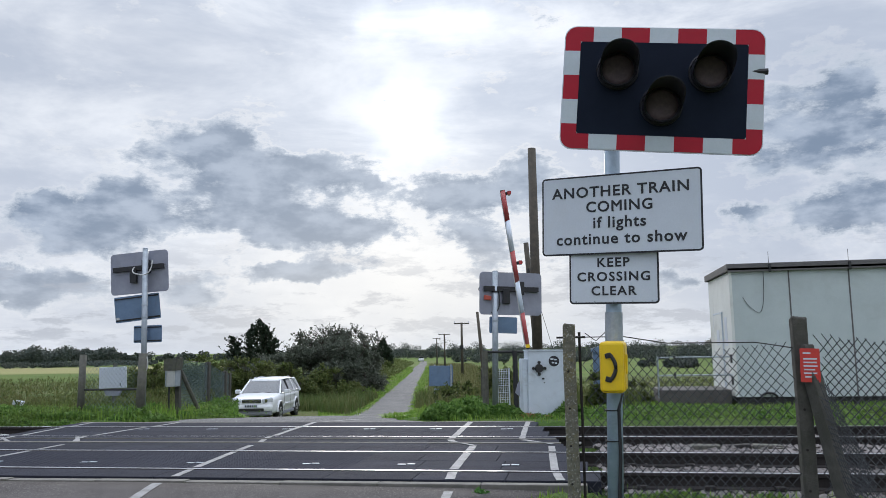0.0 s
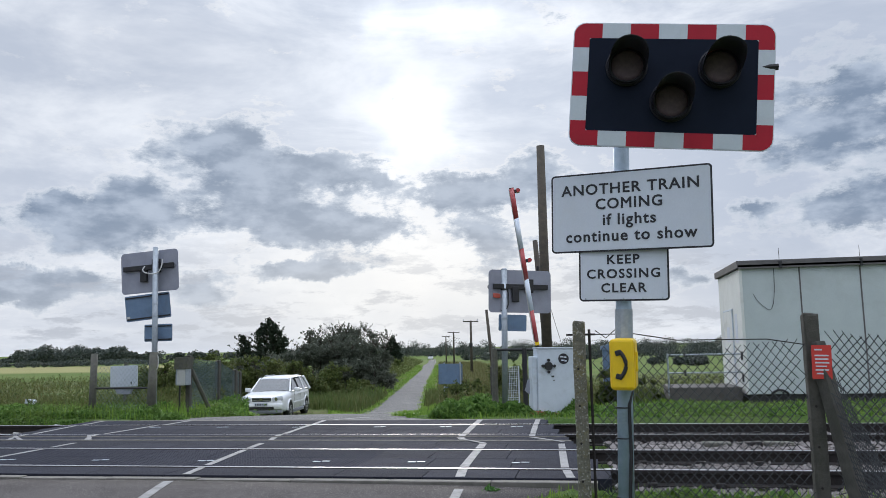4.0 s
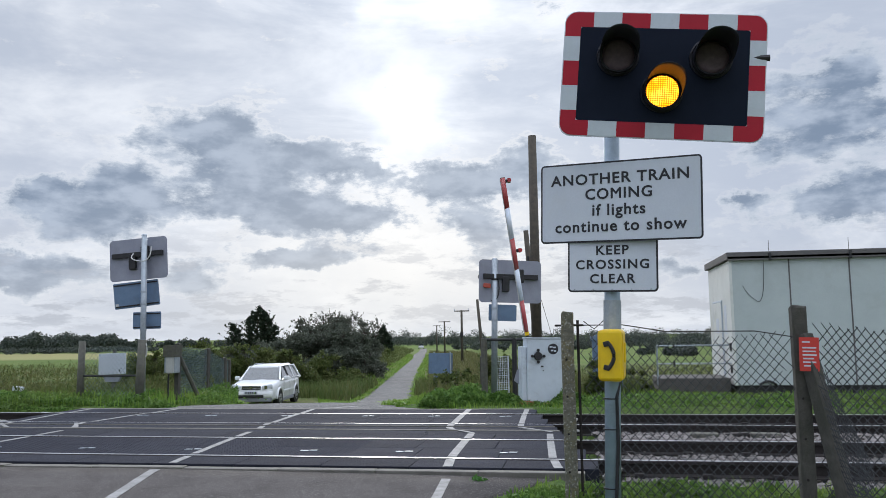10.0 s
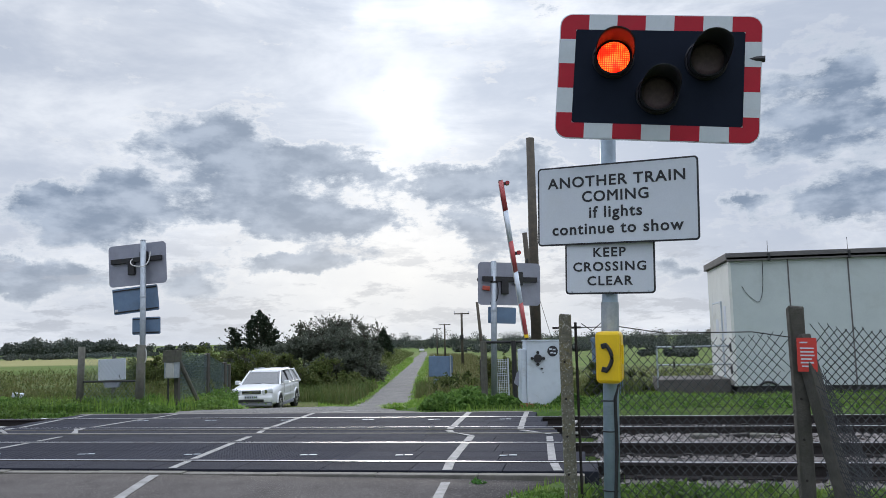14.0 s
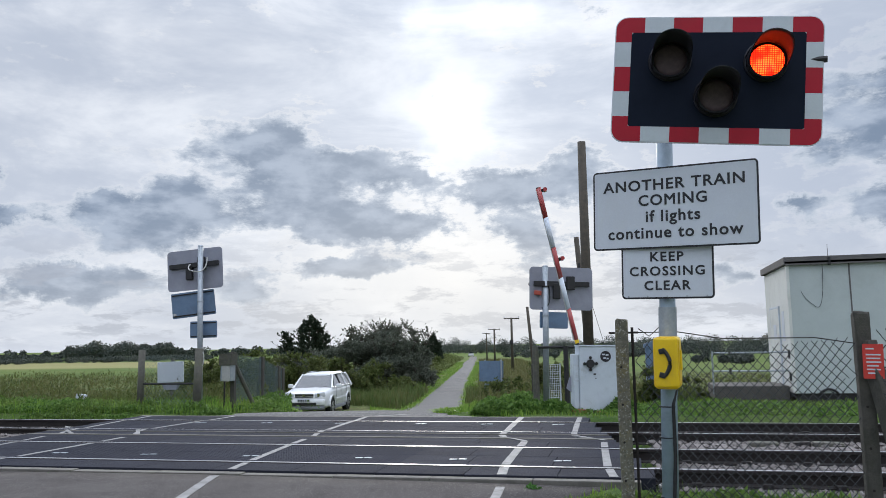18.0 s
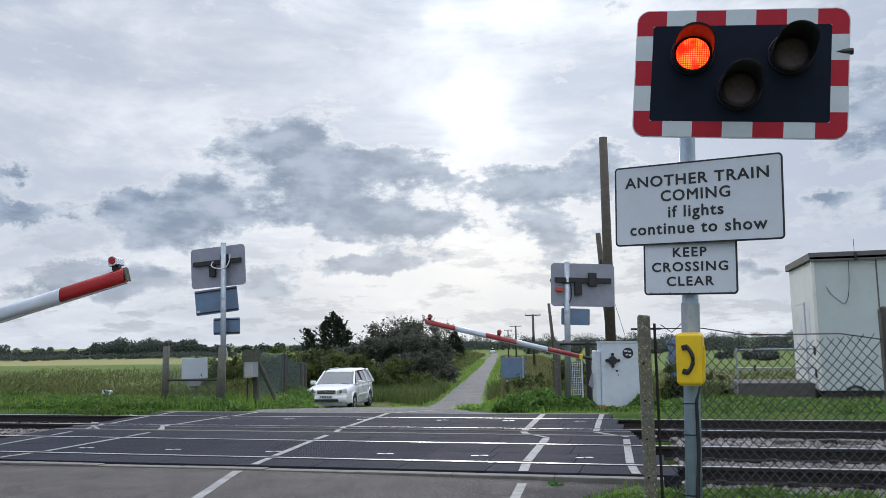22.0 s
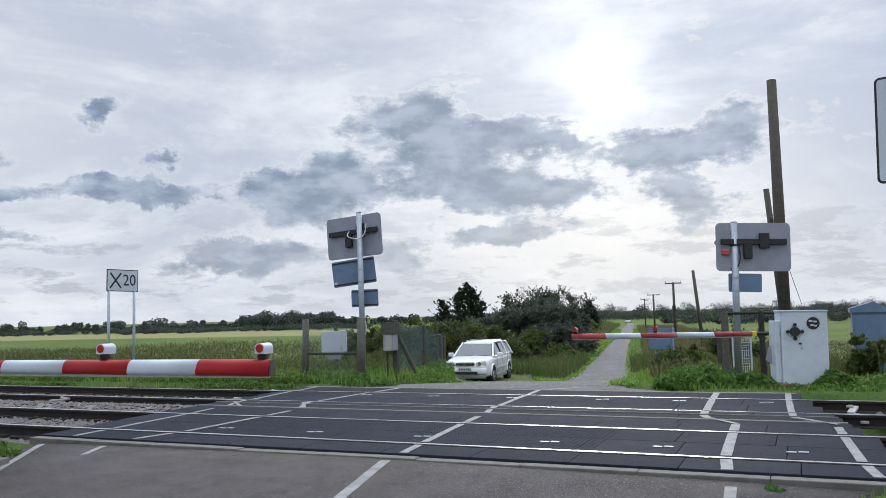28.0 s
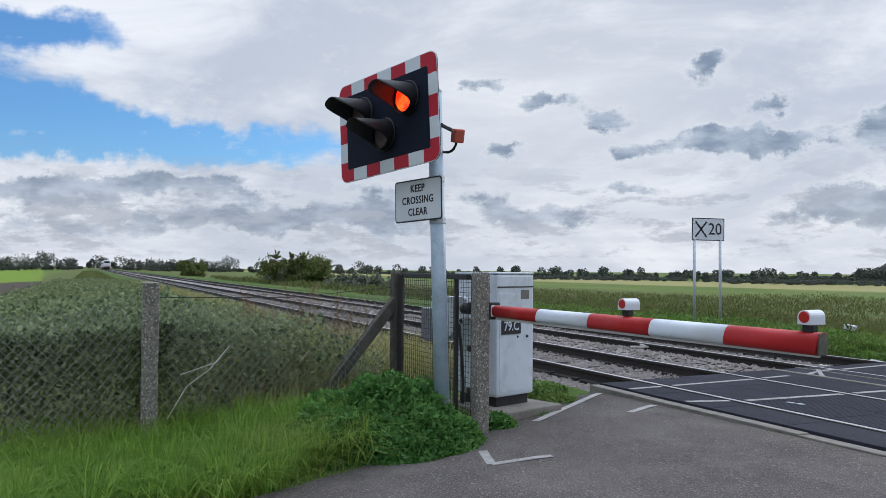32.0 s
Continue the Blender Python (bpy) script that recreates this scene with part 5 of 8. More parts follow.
for k in range(7):
    part("brick", box((0, 0, 0), (0.20 * random.uniform(0.5, 1), 0.10, 0.065), 0.008), brick_red, bits, "", pose(random.uniform(-0.28, 0.34), random.uniform(-0.08, 0.14), random.uniform(0.0, 0.04), 0, random.uniform(-8, 8), random.uniform(-40, 40)))

# ---- relay room ----


def make_relay_room():
    room = empty("relay_room", pose(4.18, 12.55, -0.22), label="flat-roofed pale green-grey panelled equipment cabin on a dark plinth", category="building")
    wd, dp, h = 8.6, 3.5, 3.28
    part("plinth", box((wd / 2, dp / 2, -0.02), (wd - 0.10, dp - 0.1, 0.36), 0.01), dark_steel, room, "dark recessed plinth")
    # long wall in panels, each its own sheet
    seams = [0.0, 1.40, 2.80, 4.20, 5.60, 7.00, wd]
    for a, b in zip(seams, seams[1:]):
        part("wall_panel", box(((a + b) / 2, 0.03, (h + 0.16) / 2), (b - a - 0.012, 0.06, h - 0.16), 0.006), wall_panel, room)
        part("wall_panel", box(((a + b) / 2, dp - 0.03, (h + 0.16) / 2), (b - a - 0.012, 0.06, h - 0.16), 0.006), wall_panel, room)
    for x in seams[1:-1]:
        part("seam_strip", box((x, -0.003, (h + 0.16) / 2), (0.035, 0.012, h - 0.18), 0.002), roof_felt, room)
    part("corner_trim", box((0.0, 0.0, (h + 0.16) / 2), (0.07, 0.07, h - 0.16), 0.008), wall_light, room)
    part("end_wall", box((0.03, dp / 2, (h + 0.16) / 2), (0.06, dp - 0.14, h - 0.16), 0.006), wall_light, room, "cream end wall")
    part("end_wall", box((wd - 0.03, dp / 2, (h + 0.16) / 2), (0.06, dp - 0.14, h - 0.16), 0.006), wall_panel, room)
    door = part("door", box((-0.015, 2.05, 1.22), (0.04, 1.25, 2.10), 0.01), wall_light, room, "pale flush steel door")
    part("door_frame", box((-0.008, 2.05, 2.30), (0.05, 1.38, 0.05), 0.006), cabinet_grey, door)
    for y in (1.40, 2.70):
        part("door_frame", box((-0.008, y, 1.22), (0.05, 0.05, 2.14), 0.006), cabinet_grey, door)
    part("door_handle", rod((-0.04, 1.55, 1.15), (-0.09, 1.55, 1.15), 0.02, n=8), dark_steel, door)
    part("notice", box((-0.04, 2.0, 1.65), (0.004, 0.42, 0.40), 0.0), sign_white, door, "white door notice")
    part("notice", box((-0.004, 0.95, 1.80), (0.006, 0.30, 0.75), 0.0), sign_white, room, "white notice board")
    part("padlock", box((-0.02, 0.35, 1.10), (0.05, 0.05, 0.22), 0.01), dark_steel, room)
    part("padlock", box((-0.02, 0.35, 0.55), (0.05, 0.05, 0.22), 0.01), dark_steel, room)
    part("roof", box((wd / 2, dp / 2, h + 0.10), (wd + 0.16, dp + 0.16, 0.18), 0.015), roof_felt, room, "dark felted flat roof edge")
    part("fascia", box((wd / 2, -0.07, h + 0.03), (wd + 0.12, 0.02, 0.10), 0.003), roof_felt, room)
    for x in (0.95, 2.82, 4.7, 6.6):
        part("lifting_eye", box((x, -0.09, h + 0.06), (0.06, 0.06, 0.20), 0.012), dark_steel, room)
        part("rod_aerial", rod((x, 0.0, h + 0.18), (x, 0.0, h + 0.48), 0.006, n=6), dark_steel, room)
    part("vent", tube(bend((0.55, -0.02, 0.17), (0.75, -0.06, 0.36), (0.95, -0.02, 0.17), 8), 0.03, 6), dark_steel, room)
    part("hanging_cable", tube(bend((0.80, -0.02, h), (0.80, -0.02, h - 1.3), (0.55, -0.02, h - 1.0), 10) + bend((0.55, -0.02, h - 1.0), (0.35, -0.02, h - 0.85), (0.28, -0.02, h - 0.65), 5)[1:], 0.006, 6), cable_black, room, "loose hanging cable")
    part("step", box((-0.95, 1.2, 0.16), (1.75, 1.9, 0.34), 0.02), sleeper_concrete, room, "grey concrete step slab")


make_relay_room()


# ---- fences ----


def wire_mesh(p0, p1, z0, z1, pitch, r, sag=0.0, ragged=0.0, top_drop=0.0):
    """Chain link: crossing diagonal wires between two uprights. z0 and z1 may be pairs, for each end."""
    p0, p1 = np.array(p0, float), np.array(p1, float)
    length = np.linalg.norm(p1 - p0)
    b0, b1 = z0 if isinstance(z0, tuple) else (z0, z0)
    t0, t1 = z1 if isinstance(z1, tuple) else (z1, z1)
    side = np.array([-(p1 - p0)[1], (p1 - p0)[0]]) / length
    verts, faces = [], []
    h = max(t0 - b0, t1 - b1)
    slope = 1.15
    count = int((length + h / slope) / pitch) + 2

    def place(s, z, off):
        q = p0 + (p1 - p0) * (s / length) + side * off
        low = b0 + (b1 - b0) * s / length
        top = t0 + (t1 - t0) * s / length - sag * math.sin(math.pi * s / length)
        return (q[0], q[1], low + (top - low) * z / h)

    for sign in (1, -1):
        for k in range(-1, count):
            s0 = k * pitch - (0 if sign < 0 else h / slope)
            steps = 10
            ring = []
            for j in range(steps + 1):
                z = h * j / steps
                s = s0 + z / slope if sign > 0 else s0 - z / slope
                if 0 <= s <= length:
                    ring.append((s, z + (random.uniform(0, ragged) if j == steps else 0)))
            if len(ring) < 2:
                continue
            base = len(verts)
            for n, (s, z) in enumerate(ring):
                off = r * (1 if (n % 2) else -1) * 1.0
                x, y, zz = place(s, z, off)
                verts += [(x + side[0] * r, y + side[1] * r, zz - r), (x - side[0] * r, y - side[1] * r, zz - r), (x, y, zz + r)]
            for n in range(len(ring) - 1):
                for a, b in ((0, 1), (1, 2), (2, 0)):
                    faces.append((base + 3 * n + a, base + 3 * n + b, base + 3 * n + 3 + b, base + 3 * n + 3 + a))
    return verts, faces


def mesh_part(parent, mat, *args, name="wire_mesh", **kw):
    v, f = wire_mesh(*args, **kw)
    return tagged(raw(name, v, f, mat, parent), kind="stuff")


def concrete_post(parent, x, y, z0, z1, w, label="", holes=True, dx=0.0, dy=0.0, mat=None):
    bm = box((0, 0, 0), (w, w, z1 - z0), 0.014)
    bmesh.ops.subdivide_edges(bm, edges=[e for e in bm.edges if abs(e.verts[0].co.z - e.verts[1].co.z) > 0.5], cuts=9)
    for v in bm.verts:
        k = 0.006 * noise.noise((v.co.x * 30 + x, v.co.y * 30 + y, v.co.z * 9))
        v.co.x += k + dx * (v.co.z / (z1 - z0))
        v.co.y += k + dy * (v.co.z / (z1 - z0))
        if v.co.z > (z1 - z0) / 2 - 0.02:
            v.co.z += 0.02 * noise.noise((v.co.x * 40, v.co.y * 40, x))
    p = part("post", bm, mat or concrete, parent, label, pose(x, y, (z0 + z1) / 2))
    if holes:
        for k in range(5):
            z = -(z1 - z0) / 2 + 0.2 + k * 0.28
            part("bolt", rod((-0.012, -w / 2 - 0.001, z), (-0.012, -w / 2 - 0.008, z), 0.009, n=8), rust, p)
    return p


def make_near_right_fence():
    f = empty("chain_link_fence", pose(0, 0, 0), label="rusting chain-link fence on mossy concrete posts beside the line", category="fence", group="chain-link fences")
    concrete_post(f, 0.315, -2.10, -0.25, 1.43, 0.095, "mossy lichened concrete post", mat=mossy_concrete)
    part("angle_iron", rod((0.395, -2.10, -0.2), (0.395, -2.10, 1.37), 0.012, n=6), rust, f, "thin rusty upright")
    for z in (1.33,):
        part("tie_bolt", rod((0.22, -2.12, z), (0.44, -2.12, z), 0.008, n=6), rust, f)
    part("top_wire", tube([(0.30, -2.12, 1.34)] + [(0.42 + 0.31 * k, -2.13 - 0.03 * k, 1.33 + 0.02 * math.sin(k * 2.1) - 0.02 * k) for k in range(6)], 0.004, 5), rust, f)
    part("top_wire", tube([(0.44, -2.12, 1.36), (0.52, -2.12, 1.30), (0.60, -2.12, 1.37), (0.72, -2.12, 1.31)], 0.004, 5), rust, f)
    concrete_post(f, 1.955, -2.28, -0.25, 1.44, 0.10, "weathered concrete straining post", True, 0.0, 0.0)
    bm = box((0, 0, 0), (0.085, 0.10, 1.42), 0.012)
    part("brace", bm, concrete, f, "leaning concrete brace", Matrix.Translation((2.07, -2.46, 0.55)) @ Vector((0.17, -0.30, -1.3)).to_track_quat("Z", "Y").to_matrix().to_4x4())
    mesh_part(f, wire, (0.40, -2.11), (1.93, -2.30), -0.05, 1.25, 0.064, 0.0040, sag=0.05, ragged=0.035)
    mesh_part(f, wire, (1.99, -2.34), (5.2, -2.15), (-0.05, -0.05), (1.30, 1.08), 0.058, 0.0044, sag=0.04, ragged=0.035)
    mesh_part(f, wire, (2.02, -2.44), (2.24, -2.80), (0.0, -0.1), (1.12, 0.35), 0.040, 0.0036)
    for x, y in ((5.2, -2.15),):
        concrete_post(f, x, y, -0.3, 1.35, 0.10)
    n = empty("trespass_notice", pose(0, 0, 0), label="small red notice with pale lines fixed on the fence post", category="sign")
    m = pose(1.985, -2.40, 1.10, 0, 1.5, -8)
    pl = part("plate", slab(rounded(0.128, 0.235, 0.006), -0.003, 0.0), red_sign_paint, n, "", m)
    for k, (z, w, x) in enumerate(((0.085, 0.05, -0.02), (0.045, 0.09, 0.0), (0.020, 0.085, 0.0), (-0.005, 0.09, 0.002), (-0.03, 0.07, -0.005), (-0.055, 0.085, 0.0), (-0.08, 0.05, -0.01))):
        part("text_bar", box((x, -0.0042, z), (w, 0.001, 0.010), 0.0), sign_white, pl)


make_near_right_fence()


def make_near_left_fence():
    f = empty("chain_link_fence", pose(0, 0, 0), label="chain-link fence with lichened concrete posts half sunk in brambles", category="fence", group="chain-link fences")
    concrete_post(f, -8.80, -3.05, -0.25, 1.28, 0.12, "grey concrete straining post")
    concrete_post(f, -8.10, -5.60, -0.45, 1.18, 0.135, "lichen-speckled concrete post with rounded head", mat=lichen_concrete)
    concrete_post(f, -7.45, -8.15, -0.55, 1.10, 0.135)
    bm = box((0, 0, 0), (0.10, 0.11, 1.75), 0.012)
    part("brace", bm, concrete, f, "leaning concrete brace", Matrix.Translation((-8.72, -3.62, 0.33)) @ Vector((0.14, -1.05, -1.25)).to_track_quat("Z", "Y").to_matrix().to_4x4())
    mesh_part(f, pale_wire, (-8.80, -3.10), (-8.12, -5.55), (-0.2, -0.4), (1.10, 1.02), 0.085, 0.0034, sag=0.10)
    mesh_part(f, pale_wire, (-8.09, -5.65), (-7.45, -8.10), (-0.4, -0.5), (1.02, 0.98), 0.085, 0.0034, sag=0.08)
    part("line_wire", tube([(-8.80, -3.10, 1.12), (-8.45, -4.3, 1.03), (-8.12, -5.55, 1.05)], 0.004, 5), wire, f)
    part("dead_bine", tube([(-8.05, -5.45, 0.0), (-8.0, -5.30, 0.28), (-7.95, -5.12, 0.42), (-7.96, -4.95, 0.62), (-8.0, -5.05, 0.48), (-8.02, -5.35, 0.38)], 0.0035, 5), cable_white, f, "pale dead bine on the wire")
    g = empty("mesh_gate_panel", pose(0, 0, 0), label="dark steel framed mesh panel beside the barrier machine", category="fence panel")
    a, b = Vector((-8.72, -3.05, 0)), Vector((-7.12, -2.96, 0))
    for p, nm in ((a, "upright"), (a.lerp(b, 0.80), "upright"), (b, "upright")):
        part(nm, box((p.x, p.y, 0.55), (0.036, 0.036, 1.42), 0.006), dark_steel, g)
    for z in (1.25, -0.05):
        part("cross_rail", box(tuple((a + b) / 2 + Vector((0, 0, z))), ((b - a).length, 0.05, 0.05), 0.006, m=None), dark_steel, g)
    v, fc = [], []
    for k in range(34):
        p = a.lerp(b, k / 33)
        n = len(v)
        v += [(p.x - 0.002, p.y + 0.03, -0.02), (p.x + 0.002, p.y + 0.03, -0.02), (p.x + 0.002, p.y + 0.03, 1.23), (p.x - 0.002, p.y + 0.03, 1.23), (p.x, p.y + 0.034, -0.02), (p.x, p.y + 0.034, 1.23)]
        fc += [(n, n + 1, n + 2, n + 3), (n + 1, n + 4, n + 5, n + 2), (n + 4, n, n + 3, n + 5)]
    for k in range(26):
        z = 0.0 + k * 0.048
        n = len(v)
        v += [(a.x, a.y + 0.031, z - 0.002), (b.x, b.y + 0.031, z - 0.002), (b.x, b.y + 0.031, z + 0.002), (a.x, a.y + 0.031, z + 0.002), (a.x, a.y + 0.035, z), (b.x, b.y + 0.035, z)]
        fc += [(n, n + 1, n + 2, n + 3), (n + 1, n, n + 4, n + 5), (n + 3, n + 2, n + 5, n + 4)]
    tagged(raw("welded_mesh", v, fc, wire, g), kind="stuff")
    concrete_post(f, -7.00, -2.95, -0.25, 1.29, 0.125, "pitted lichen-speckled concrete post", False, mat=lichen_concrete)
    for z in (0.25, 0.62, 1.0):
        part("hinge", box((-7.10, -3.0, z), (0.05, 0.05, 0.05), 0.01), dark_steel, f)


make_near_left_fence()


def make_far_left_fence():
    f = empty("chain_link_fence", pose(0, 0, 0), label="old chain-link fence of leaning posts round a trackside corner", category="fence", group="chain-link fences")
    def round_post(x, y, z0, z1, r, dx=0.0):
        part("post", rod((x, y, z0), (x + dx, y, z1), r, r * 0.92, 12), old_wood, f, "weathered grey timber post", None, True)
    round_post(-10.42, 7.70, -0.3, 1.26, 0.078, 0.02)
    round_post(-8.98, 7.62, -0.3, 1.27, 0.095, 0.06)
    part("mid_rail", rod((-10.40, 7.70, 0.50), (-8.98, 7.66, 0.50), 0.022, n=8), dark_steel, f)
    mesh_part(f, wire_green, (-10.38, 7.70), (-9.02, 7.65), -0.1, 1.12, 0.095, 0.0032)
    part("loop", tube([(-8.86 + 0.05 * math.cos(a), 7.62, 1.05 + 0.16 * math.sin(a)) for a in (2 * math.pi * k / 12 for k in range(13))], 0.012, 6), cable_white, f)
    for x, y, z0, z1, w in ((-9.22, 9.75, -0.3, 1.17, 0.11), (-10.05, 13.0, -0.5, 1.0, 0.13), (-10.6, 15.3, -0.7, 0.68, 0.13), (-10.78, 16.0, -0.8, 0.60, 0.12)):
        concrete_post(f, x, y, z0, z1, w, "", False)
    part("brace", rod((-9.2, 9.8, 0.85), (-8.95, 10.3, -0.15), 0.055, n=8), old_wood, f)
    for p, q, zz, tt in (((-9.22, 9.75), (-10.05, 13.0), (-0.15, -0.3), (1.1, 0.95)), ((-10.05, 13.0), (-10.6, 15.3), (-0.3, -0.6), (0.95, 0.6)), ((-10.6, 15.3), (-10.78, 16.0), (-0.6, -0.6), (0.62, 0.55))):
        mesh_part(f, wire_green, p, q, zz, tt, 0.095, 0.0036)
    part("line_wire", tube([(-9.22, 9.75, 1.1), (-10.05, 13.0, 0.96), (-10.6, 15.3, 0.62), (-10.78, 16.0, 0.56)], 0.006, 5), wire, f)
    b = empty("location_board", pose(-10.42, 8.9, -0.2), label="white square board on a short post behind the fence", category="sign")
    part("plate", box((0, 0, 0), (0.70, 0.02, 0.49), 0.008, m=pose(0, 0, 0.92, 0, -1.5, 0)), sign_white, b, "plain white plate")
    part("bracket", slab([(-0.26, 0.66), (0.22, 0.66), (0.14, 0.50), (-0.18, 0.50)], 0.02, 0.10), plate_back, b)
    part("post", rod((0.0, 0.08, -0.2), (0.0, 0.08, 1.25), 0.05, n=10), old_wood, b)
    part("mark", box((0.20, -0.012, 0.76), (0.03, 0.003, 0.06), 0.0), sign_black, b)
    t = empty("telephone_cabinet", pose(-9.26, 9.5, -0.2), label="small open-hooded grey line telephone cabinet on a thin post", category="telephone")
    part("post", rod((-0.06, 0, -0.2), (-0.06, 0, 0.75), 0.022, n=8), dark_steel, t)
    part("case", box((0.0, 0.05, 0.98), (0.27, 0.26, 0.62), 0.02), galv, t, "grey metal case")
    part("hood", slab([(-0.15, 1.33), (0.20, 1.33), (0.16, 1.05), (-0.15, 1.05)], -0.12, 0.18), old_wood, t, "dark hood")
    part("face", box((0.02, -0.09, 0.86), (0.20, 0.03, 0.38), 0.03), cable_white, t, "pale round-cornered cover")
    w = empty("marker_stone", pose(-12.95, 9.0, -0.22), label="small white-capped marker post in the grass", category="marker post")
    part("stem", box((0, 0, 0.12), (0.09, 0.09, 0.40), 0.01), concrete, w)
    part("cap", box((0, 0, 0), (0.22, 0.16, 0.11), 0.02, m=pose(0.02, 0, 0.36, 0, 8, 10)), sign_white, w, "white cap")


make_far_left_fence()


def make_far_right_bits():
    f = empty("guard_rail", pose(0, 0, 0), label="dark timber and pipe guard rail round the barrier machine", category="railing")
    for x, y, r, nm in ((-1.66, 9.0, 0.07, "post"), (-1.0, 8.95, 0.055, "post"), (0.02, 9.0, 0.05, "post")):
        part(nm, rod((x, y, -0.35), (x, y, 1.19), r, n=10), old_wood if r > 0.06 else dark_steel, f)
    part("rail", rod((-1.72, 9.0, 1.17), (0.10, 9.0, 1.15), 0.028, n=8), dark_steel, f)
    for x, y, h in ((-2.0, 11.4, 0.75), (-1.72, 11.6, 0.70)):
        concrete_post(f, x, y, -0.4, h, 0.10, "", False)
    g = empty("white_mesh_guard", pose(-1.5, 11.0, -0.25), label="small white welded mesh guard in the weeds", category="fence panel")
    bm = bmesh.new()
    for k in range(9):
        rod((-0.17 + 0.042 * k, 0, 0.0), (-0.17 + 0.042 * k, 0, 1.0), 0.005, n=5, bm=bm)
    for k in range(18):
        rod((-0.17, 0, 0.04 + 0.056 * k), (0.166, 0, 0.04 + 0.056 * k), 0.005, n=5, bm=bm)
    part("mesh", bm, sign_white, g)
    for x in (-0.19, 0.185):
        part("upright", rod((x, 0, -0.1), (x, 0, 1.02), 0.014, n=6), sign_white, g)
    # location case beyond the fence
    c = empty("location_case", pose(1.06, 12.1, -0.35), label="blue-grey gabled steel location case standing in the grass", category="equipment case")
    part("body", slab([(-0.36, 0.0), (0.36, 0.0), (0.36, 1.45), (-0.36, 1.45)], 0, 0.55), plate_blue, c)
    part("roof", slab([(-0.40, 1.45), (0.40, 1.45), (0.40, 1.52), (0.05, 1.68), (-0.40, 1.54)], -0.04, 0.60), plate_blue, c, "shallow pitched lid")
    part("door", box((0, -0.006, 0.72), (0.62, 0.015, 1.32), 0.006), plate_blue, c)
    # field gate by the cabin
    g = empty("field_gate", pose(2.35, 13.0, -0.15), label="galvanised tubular field gate", category="gate")
    for z in (0.62, 1.08):
        part("bar", rod((0, 0, z), (1.9, 0, z), 0.02, n=8), galv, g)
    for x in (0, 1.9):
        part("stile", rod((x, 0, 0.05), (x, 0, 1.12), 0.022, n=8), galv, g)
    part("latch", box((0.42, -0.03, 0.62), (0.05, 0.05, 0.16), 0.01), dark_steel, g)
    part("latch", box((0.42, -0.03, 1.08), (0.05, 0.05, 0.08), 0.01), dark_steel, g)
    # blue-grey boards by the lane
    b = empty("lane_sign", pose(-4.9, 22.0, -1.3), label="pair of blue-grey sign backs on posts beside the lane", category="sign")
    for x in (-0.25, 0.38):
        part("post", rod((x, 0.03, -0.1), (x, 0.03, 1.95), 0.03, n=8), galv, b)
    part("plate", box((0, 0, 0), (0.92, 0.02, 0.78), 0.02, m=pose(0, 0, 1.52, 0, 1, 12)), plate_blue, b)
    part("plate", box((0, 0, 0), (0.85, 0.02, 0.40), 0.02, m=pose(0.2, -0.05, 0.86, 0, -4, -6)), plate_blue, b)


make_far_right_bits()


# ---- poles, track sign ----


def telegraph(x, y, z0, z1, r, lean=(0, 0), arm=0.0, label="tarred wooden telegraph pole", steps=False):
    z0 = min(z0, level(y))
    p = empty("telegraph_pole", pose(x, y, z0), label=label, category="utility pole", group="telegraph poles")
    top = Vector((lean[0], lean[1], z1 - z0))
    part("shaft", rod((0, 0, -0.4), top, r, r * 0.72, 14), pole_wood, p, "", None, True)
    if arm:
        part("cross_arm", box(tuple(top - Vector((0, 0, 0.1))), (arm, 0.10, 0.12), 0.01), pole_wood, p)
        for s in (-1, 1):
            part("insulator", rod(tuple(top + Vector((s * (arm / 2 - 0.05), 0, -0.05))), tuple(top + Vector((s * (arm / 2 - 0.05), 0, 0.18))), 0.04, 0.03, 8), sign_white, p)
        part("switch_box", box(tuple(top * 0.55 + Vector((0, -0.15, 0))), (0.35, 0.3, 0.5), 0.03), dark_steel, p) if steps else None
    return p


main_pole = telegraph(-0.62, 10.9, -0.25, 6.12, 0.135, (0.02, 0), label="tall weathered wooden pole behind the barrier machine")
part("stay_bracket", box((-0.15, -0.02, 3.35), (0.06, 0.06, 0.30), 0.01), dark_steel, main_pole)
telegraph(-0.53, 11.5, -0.3, 3.86, 0.085, (-0.32, 0), label="shorter leaning prop pole against a tall pole")
part("stay_wire", rod((-0.15, 0, 3.5), (0.62, 0.2, 0.6), 0.006, n=5), wire, main_pole, "thin stay wire")
telegraph(-6.5, 50, -1.7, 3.9, 0.14, (-0.5, 0), label="leaning bare wooden pole beside the lane")
telegraph(-12.6, 80, -1.8, 4.1, 0.16, (0, 0), 1.7, label="wooden pole with cross arm carrying power lines", steps=True)
telegraph(-21, 118, -1.8, 3.6, 0.16, (0, 0), 1.9, label="distant wooden pole with cross arm")
telegraph(-28, 150, -1.8, 3.4, 0.15, (0, 0), 1.6, label="distant wooden pole with cross arm")
telegraph(-32, 95, -1.8, 2.6, 0.12, (0, 0), label="bare pole beyond the bushes")


